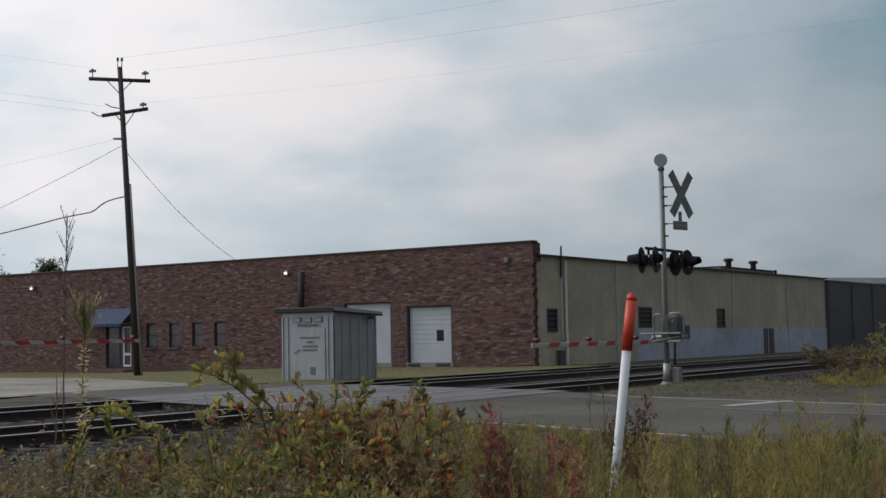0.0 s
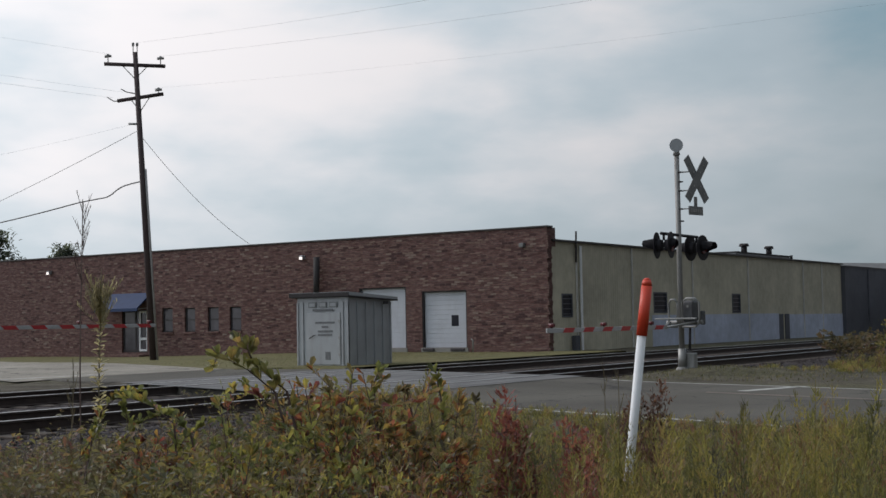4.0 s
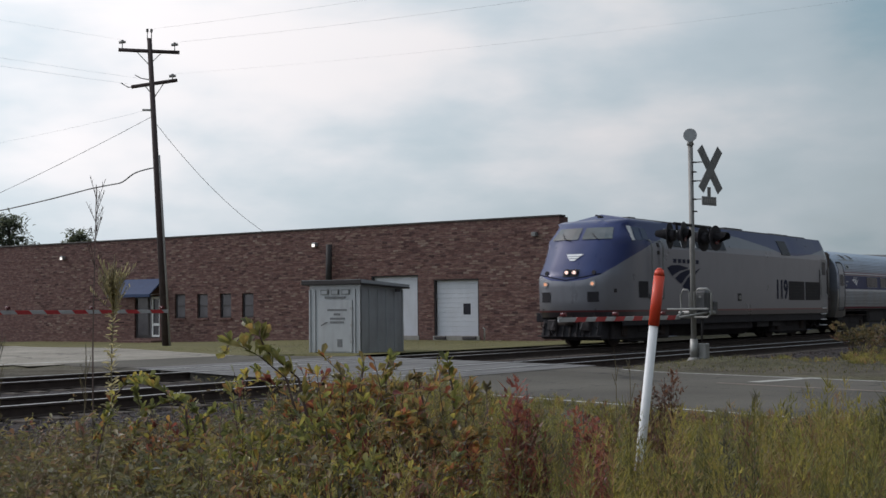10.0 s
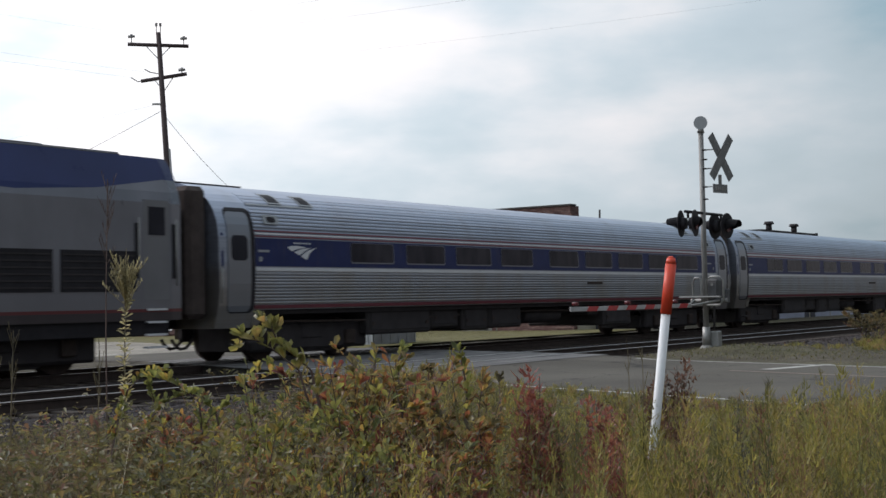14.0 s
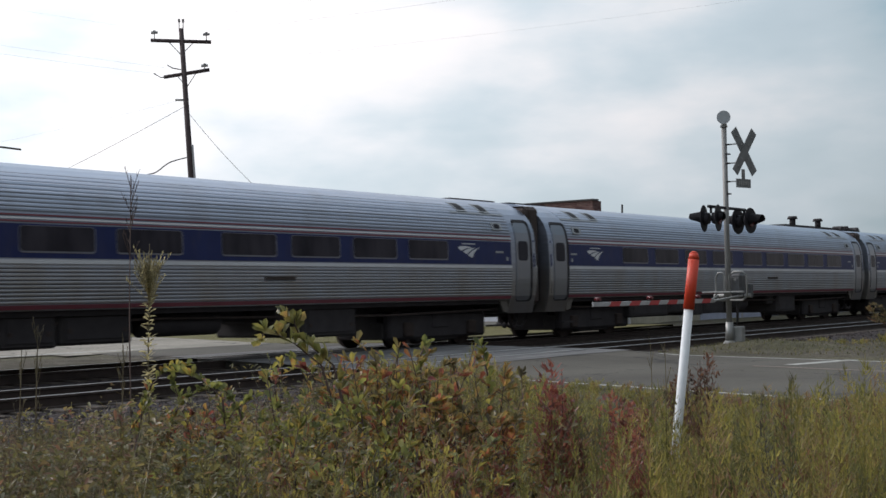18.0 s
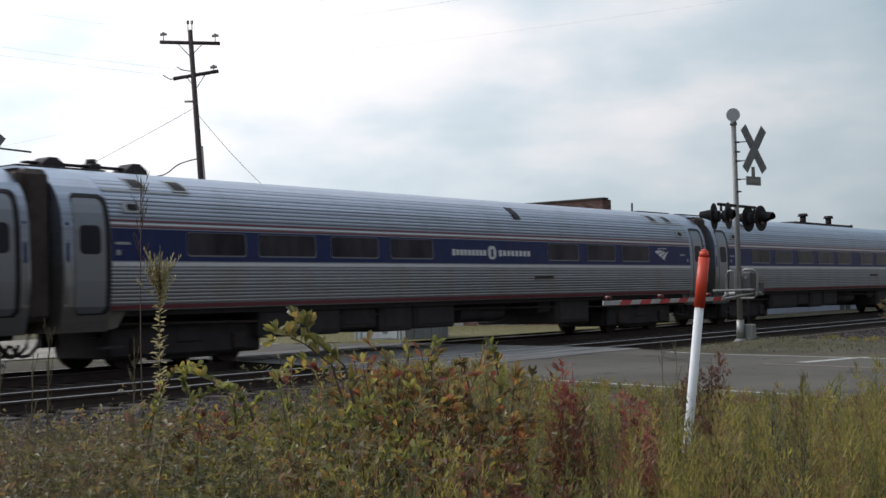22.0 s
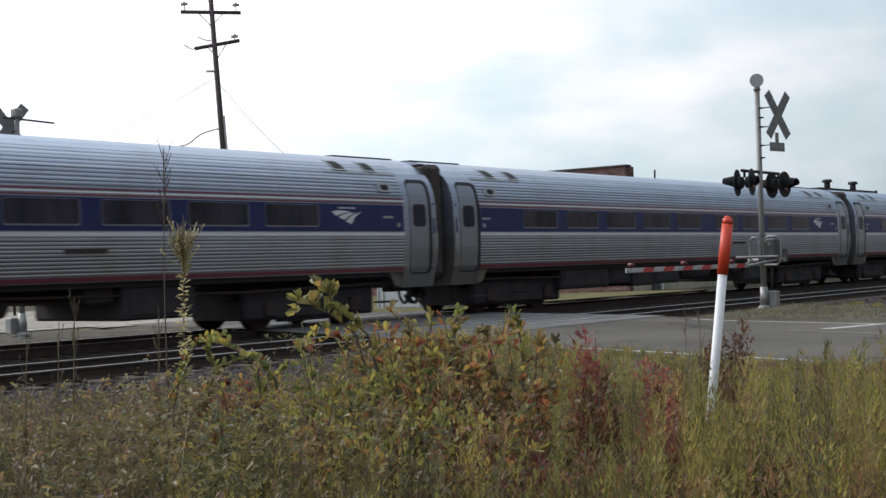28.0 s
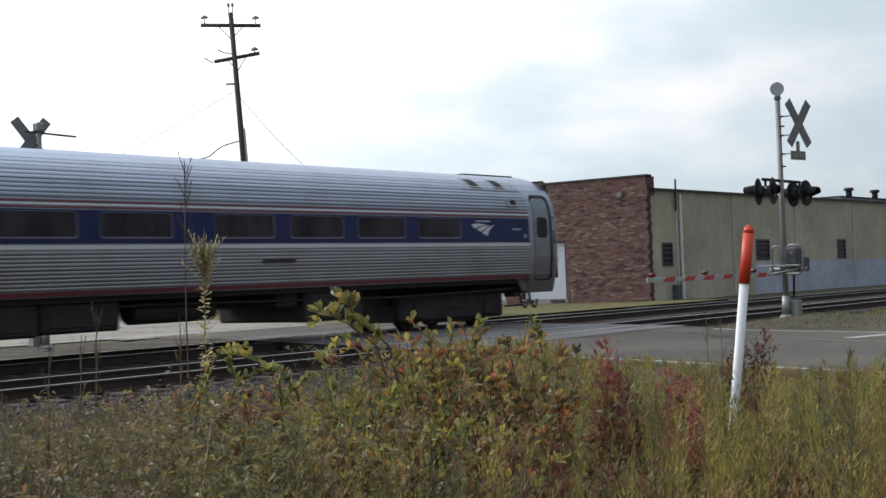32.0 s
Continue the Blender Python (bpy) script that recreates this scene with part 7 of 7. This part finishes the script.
    part("road_number", me, None, e, "dark blue painted number 119", at=Matrix.Translation((-6.01, -1.537, 1.57)) @ Matrix.Rotation(radians(90), 4, "X") @ Matrix.Diagonal((0.82, 0.97, 1, 1)))
    # front: windscreens, lights, pilot
    def front(v, z, proud=0.012):
        x = nose_x(z)
        return (x - 0.20 * (1 - v * v) - proud, v * engine_half(x, z, x), z + proud * 0.6)

    def pane_front(name, v0, v1, z0, z1, mat, label, parent=e, proud=0.014, k=4):
        bm = bmesh.new()
        vs = [[bm.verts.new(front(v0 + (v1 - v0) * i / k, z, proud)) for i in range(k + 1)] for z in (z0, (z0 + z1) / 2, z1)]
        for r in range(2):
            for i in range(k):
                bm.faces.new((vs[r][i + 1], vs[r][i], vs[r + 1][i], vs[r + 1][i + 1]))
        bmesh.ops.solidify(bm, geom=bm.faces[:], thickness=0.01)
        bmesh.ops.recalc_face_normals(bm, faces=bm.faces)
        return part(name, bm, mat, parent, label)
    for a, b in ((-0.88, -0.06), (0.06, 0.88)):
        ws = pane_front("windscreen", a, b, 3.43, 3.82, WINDSCREEN, "slanted reflective windscreen")
        part("wiper", tube([front((a + b) / 2 - 0.2, 3.38, 0.03), front((a + b) / 2, 3.45, 0.035), front((a + b) / 2 + 0.15, 3.62, 0.03)], 0.012), BLACK, ws)
    hl = pane_front("headlight_housing", -0.36, 0.12, 2.22, 2.45, BLACK, "dark recessed headlight housing")
    for v in (-0.24, 0.0):
        p = Vector(front(v, 2.335, 0.02))
        part("bezel", rod(p + Vector((0.02, 0, 0)), p - Vector((0.03, 0, -0.01)), 0.125, 0.105, seg=18), BLACK, hl, "round black bezel")
        part("lamp", rod(p, p - Vector((0.05, 0, -0.02)), 0.055, seg=14), HEADLIGHT, hl, "lit headlight")
    for v in (-0.80, 0.72):
        p = Vector(front(v, 2.35, 0.0))
        part("nose_marker", rod(p, p - Vector((0.03, 0, -0.01)), 0.07, seg=12), BLACK, e, "dark round marker lens")
        p = Vector(front(v, 2.00, 0.0))
        ditch = part("ditch_light", rod(p, p - Vector((0.04, 0, 0)), 0.095, seg=14), ALU, e, "round ditch light bezel")
        part("lamp", rod(p - Vector((0.04, 0, 0)), p - Vector((0.055, 0, 0)), 0.055, seg=12), MARKER, ditch, "lit ditch light")
        pane_front("step_pocket", v - 0.16, v + 0.16, 1.42, 1.74, BLACK, "dark front pocket")
    bm = bmesh.new()
    for k, (va, vb, z0, z1) in enumerate(((-0.24, 0.20, 2.88, 2.95), (-0.17, 0.14, 2.81, 2.865), (-0.09, 0.07, 2.73, 2.795))):
        bm.faces.new([bm.verts.new(front(v, z, 0.016)) for v, z in ((va, z0), (vb, z0), (vb + 0.05, z1), (va - 0.05, z1))])
    part("nose_emblem", bm, WHITELINE, e, "pale fanned nose emblem")
    part("seam_stripe", tube([front(v, 2.31 - 0.20 * (1 - abs(v)), 0.006) for v in (-1, -0.5, 0, 0.5, 1)], 0.018), EMBLEM, e)
    part("pilot", prism([(-20.15, 0.95), (-20.30, 0.80), (-20.46, 0.34), (-20.32, 0.26), (-19.90, 0.30), (-19.70, 0.95)], "y", -1.05, 1.05), BLACK, e, "dark snow-plough pilot")
    for k in range(9):
        part("pilot_bar", prism([(-20.32, 0.80), (-20.48, 0.34), (-20.52, 0.34), (-20.36, 0.80)], "y", -1.0 + k * 0.245, -0.95 + k * 0.245), DARKMETAL, e)
    part("coupler", box(-20.95, -0.15, 0.70, -20.40, 0.15, 1.0, 0.04), RUST, e)
    for y in (-0.95, 0.95):
        part("front_handrail", tube([(-20.40, y, 0.60), (-20.58, y, 0.66), (-20.58, y, 1.02), (-20.46, y, 1.22)], 0.018), DARKMETAL, e)
        part("front_step", box(-20.52, y - 0.20, 0.34, -20.34, y + 0.20, 0.38), DARKMETAL, e)
        part("front_box", box(-20.58, y * 0.62 - 0.16, 0.52, -20.30, y * 0.62 + 0.16, 0.88, 0.04), DARKMETAL, e)
    for y in (-0.55, 0.5):
        part("hose", tube([(-20.50, y, 0.85), (-20.75, y, 0.6), (-20.72, y, 0.4)], 0.03), RUBBER, e)
    # roof
    part("roof_cap", box(-18.0, -0.85, 4.09, -1.3, 0.85, 4.21, 0.04), ROOFDARK, e, "dull dark roof top")
    for x0, x1, z1 in ((-9.6, -7.9, 4.28), (-5.0, -3.0, 4.25), (-17.6, -17.1, 4.26)):
        part("roof_fan", box(x0, -0.7, 4.12, x1, 0.7, z1, 0.03), DARKMETAL, e, "low dark roof fan housing")
    part("horn", rod((-18.9, -0.25, 4.21), (-18.6, -0.25, 4.21), 0.05, 0.03), DARKMETAL, e)
    part("antenna", rod((-18.2, 0.2, 4.18), (-18.2, 0.2, 4.33), 0.05), DARKMETAL, e)
    # underframe
    part("underframe", box(-20.2, -1.3, 0.80, -0.5, 1.38, 1.10, 0.02), BLACK, e)
    part("fuel_tank", prism([(-1.30, 1.0), (-1.30, 0.45), (-0.95, 0.22), (0.95, 0.22), (1.30, 0.45), (1.30, 1.0)], "x", -13.2, -8.6), DARKMETAL, e, "dark fuel tank")
    part("side_skirt", box(-19.6, -1.46, 0.66, -0.7, -1.38, 1.0, 0.02), BLACK, e)
    for z in (0.45, 0.72, 1.0, 1.28):
        part("cab_step", box(-17.58, -1.56, z, -17.16, -1.42, z + 0.035), DARKFRAME, e)
    for x0, x1 in ((-8.2, -7.0), (-6.6, -5.6)):
        part("underfloor_box", box(x0, -1.35, 0.45, x1, 1.35, 0.95, 0.03), BROWNEQUIP, e)
    for z in (0.42, 0.66, 0.9, 1.14):
        part("rear_step", box(-1.28, -1.56, z, -0.80, -1.40, z + 0.04), WHITELINE, e, "pale ladder rung")
    part("rear_coupler", box(-0.45, -0.16, 0.62, 0.0, 0.16, 0.92, 0.03), DARKMETAL, e)
    part("rear_diaphragm", box(-0.40, -1.1, 1.0, -0.02, 1.1, 3.3, 0.08), RUBBER, e, "black gangway diaphragm")
    for k, x in enumerate((-17.6, -4.2)):
        truck(e, x, 2.75, ENGINE_WHEEL, 0.50)
    return e


GROOVE = worn("darker_groove", (0.21, 0.215, 0.245), 0.6, 0.5, 0.3, 2)
DOORSTEEL = worn("door_steel", (0.27, 0.285, 0.32), 0.36, 0.8, 0.08, 0.8, 0.01)
SKIRT = worn("grimy_skirt", (0.16, 0.145, 0.13), 0.6, 0.5, 0.3, 3)
RIM = worn("window_rim", (0.22, 0.225, 0.26), 0.4, 0.5, 0.1, 3)
ENGINE_LIGHT = worn("engine_light_panel", (0.20, 0.205, 0.225), 0.36, 0.4, 0.12, 1.5, 0.05)
CABGLASS = worn("tinted_cab_glass", (0.035, 0.04, 0.10), 0.15, 0, 0.15, 2, 0.0)
ROOFDARK = worn("engine_roof", (0.07, 0.07, 0.085), 0.6, 0.2, 0.3, 2)
EMBLEM = worn("emblem_navy", (0.013, 0.016, 0.042), 0.6, 0, 0.15, 4, spec=0.15)
WINDSCREEN = material("windscreen", lambda n: principled(n, n.ramp(n.noise(n.coord(), 1.5, 2), [(0.3, (0.05, 0.055, 0.06)), (0.7, (0.10, 0.11, 0.12))]), 0.08, 0.0, None, 0.8))

WIDE = [(3.44 + 2.07 * i, 5.04 + 2.07 * i) for i in range(5)] + [(14.34 + 2.0 * i, 15.90 + 2.0 * i) for i in range(4)]
FOUR = [(4.68 + 2.08 * i, 6.28 + 2.08 * i) for i in range(4)] + [(13.41 + 2.04 * i, 15.04 + 2.04 * i) for i in range(5)]
CAFE = [(3.39, 4.96), (5.30, 7.02), (7.5, 9.1), (9.52, 11.12), (16.2, 17.80), (18.26, 19.85), (20.27, 21.93)]


def train_at(t):
    """Where the coupling behind the locomotive is along the track at t seconds."""
    u = (t - 20.0) / 12.0
    return -42.9933 + u * (-126.6985 + u * (-8.9062 + u * (-1.3618 + u * (-0.8697 + u * (0.6316 + u * 0.4466)))))


def build_train():
    engine = build_engine(pose(train_at(0), YFAR, 0))
    kinds = ["four", "wide", "four", "cafe", "wide", "wide", "wide", "wide"]
    masters, coaches = {}, []
    for i, kind in enumerate(kinds):
        m = pose(train_at(0) + 26.01 * i, YFAR, 0)
        if kind in masters:
            c = copy_thing(masters[kind], m)
        else:
            c = masters[kind] = build_coach(m, {"cafe": "fluted stainless cafe coach with a white-lettered blue band", "four": "fluted stainless coach with blue band and nine windows, two emblems",
                                                "wide": "fluted stainless coach with blue band and nine windows"}[kind], {"wide": WIDE, "four": FOUR, "cafe": CAFE}[kind], kind == "cafe", kind == "four")
        coaches.append(c)
    return engine, coaches


build_ground()
build_road()
build_tracks()
build_lawn()
build_warehouse()
build_far_hall()
build_shed()
build_pole()
build_signal("crossing_signal", pose(27.87, 12.57, 0.0), "level-crossing signal with crossbuck, lamps and lowered gate", 6.15, 1.0, "crossing signals")
build_signal("crossing_signal", pose(17.22, 25.37, -0.05, 0, 0, 180), "level-crossing signal with lowered gate beyond the tracks", 6.5, 1.30, "crossing signals", False)
build_post()
build_trees()
build_grass()
build_weeds()
build_shrubs()
engine, coaches = build_train()


def rolling(x, r, t):
    """A wheelset's pose in its bogie: it rolls with the train."""
    return Matrix.Translation((x, 0, r)) @ Matrix.Rotation((train_at(t) - train_at(0)) / r, 4, "Y")


def motions():
    times = [0.5 * i for i in range(65)]
    every = [i / FPS for i in range(32 * FPS + 1)]
    for k, thing_moved in enumerate([engine] + coaches):
        off = 26.01 * max(0, k - 1)
        walk(thing_moved, [(t, pose(train_at(t) + off, YFAR, 0)) for t in times])
        for ob in thing_moved.children_recursive:
            if ob.name.startswith("wheelset"):
                x, r = ob.matrix_basis.translation.x, ob.matrix_basis.translation.z
                walk(ob, [(t, rolling(x, r, t)) for t in every])


motions()
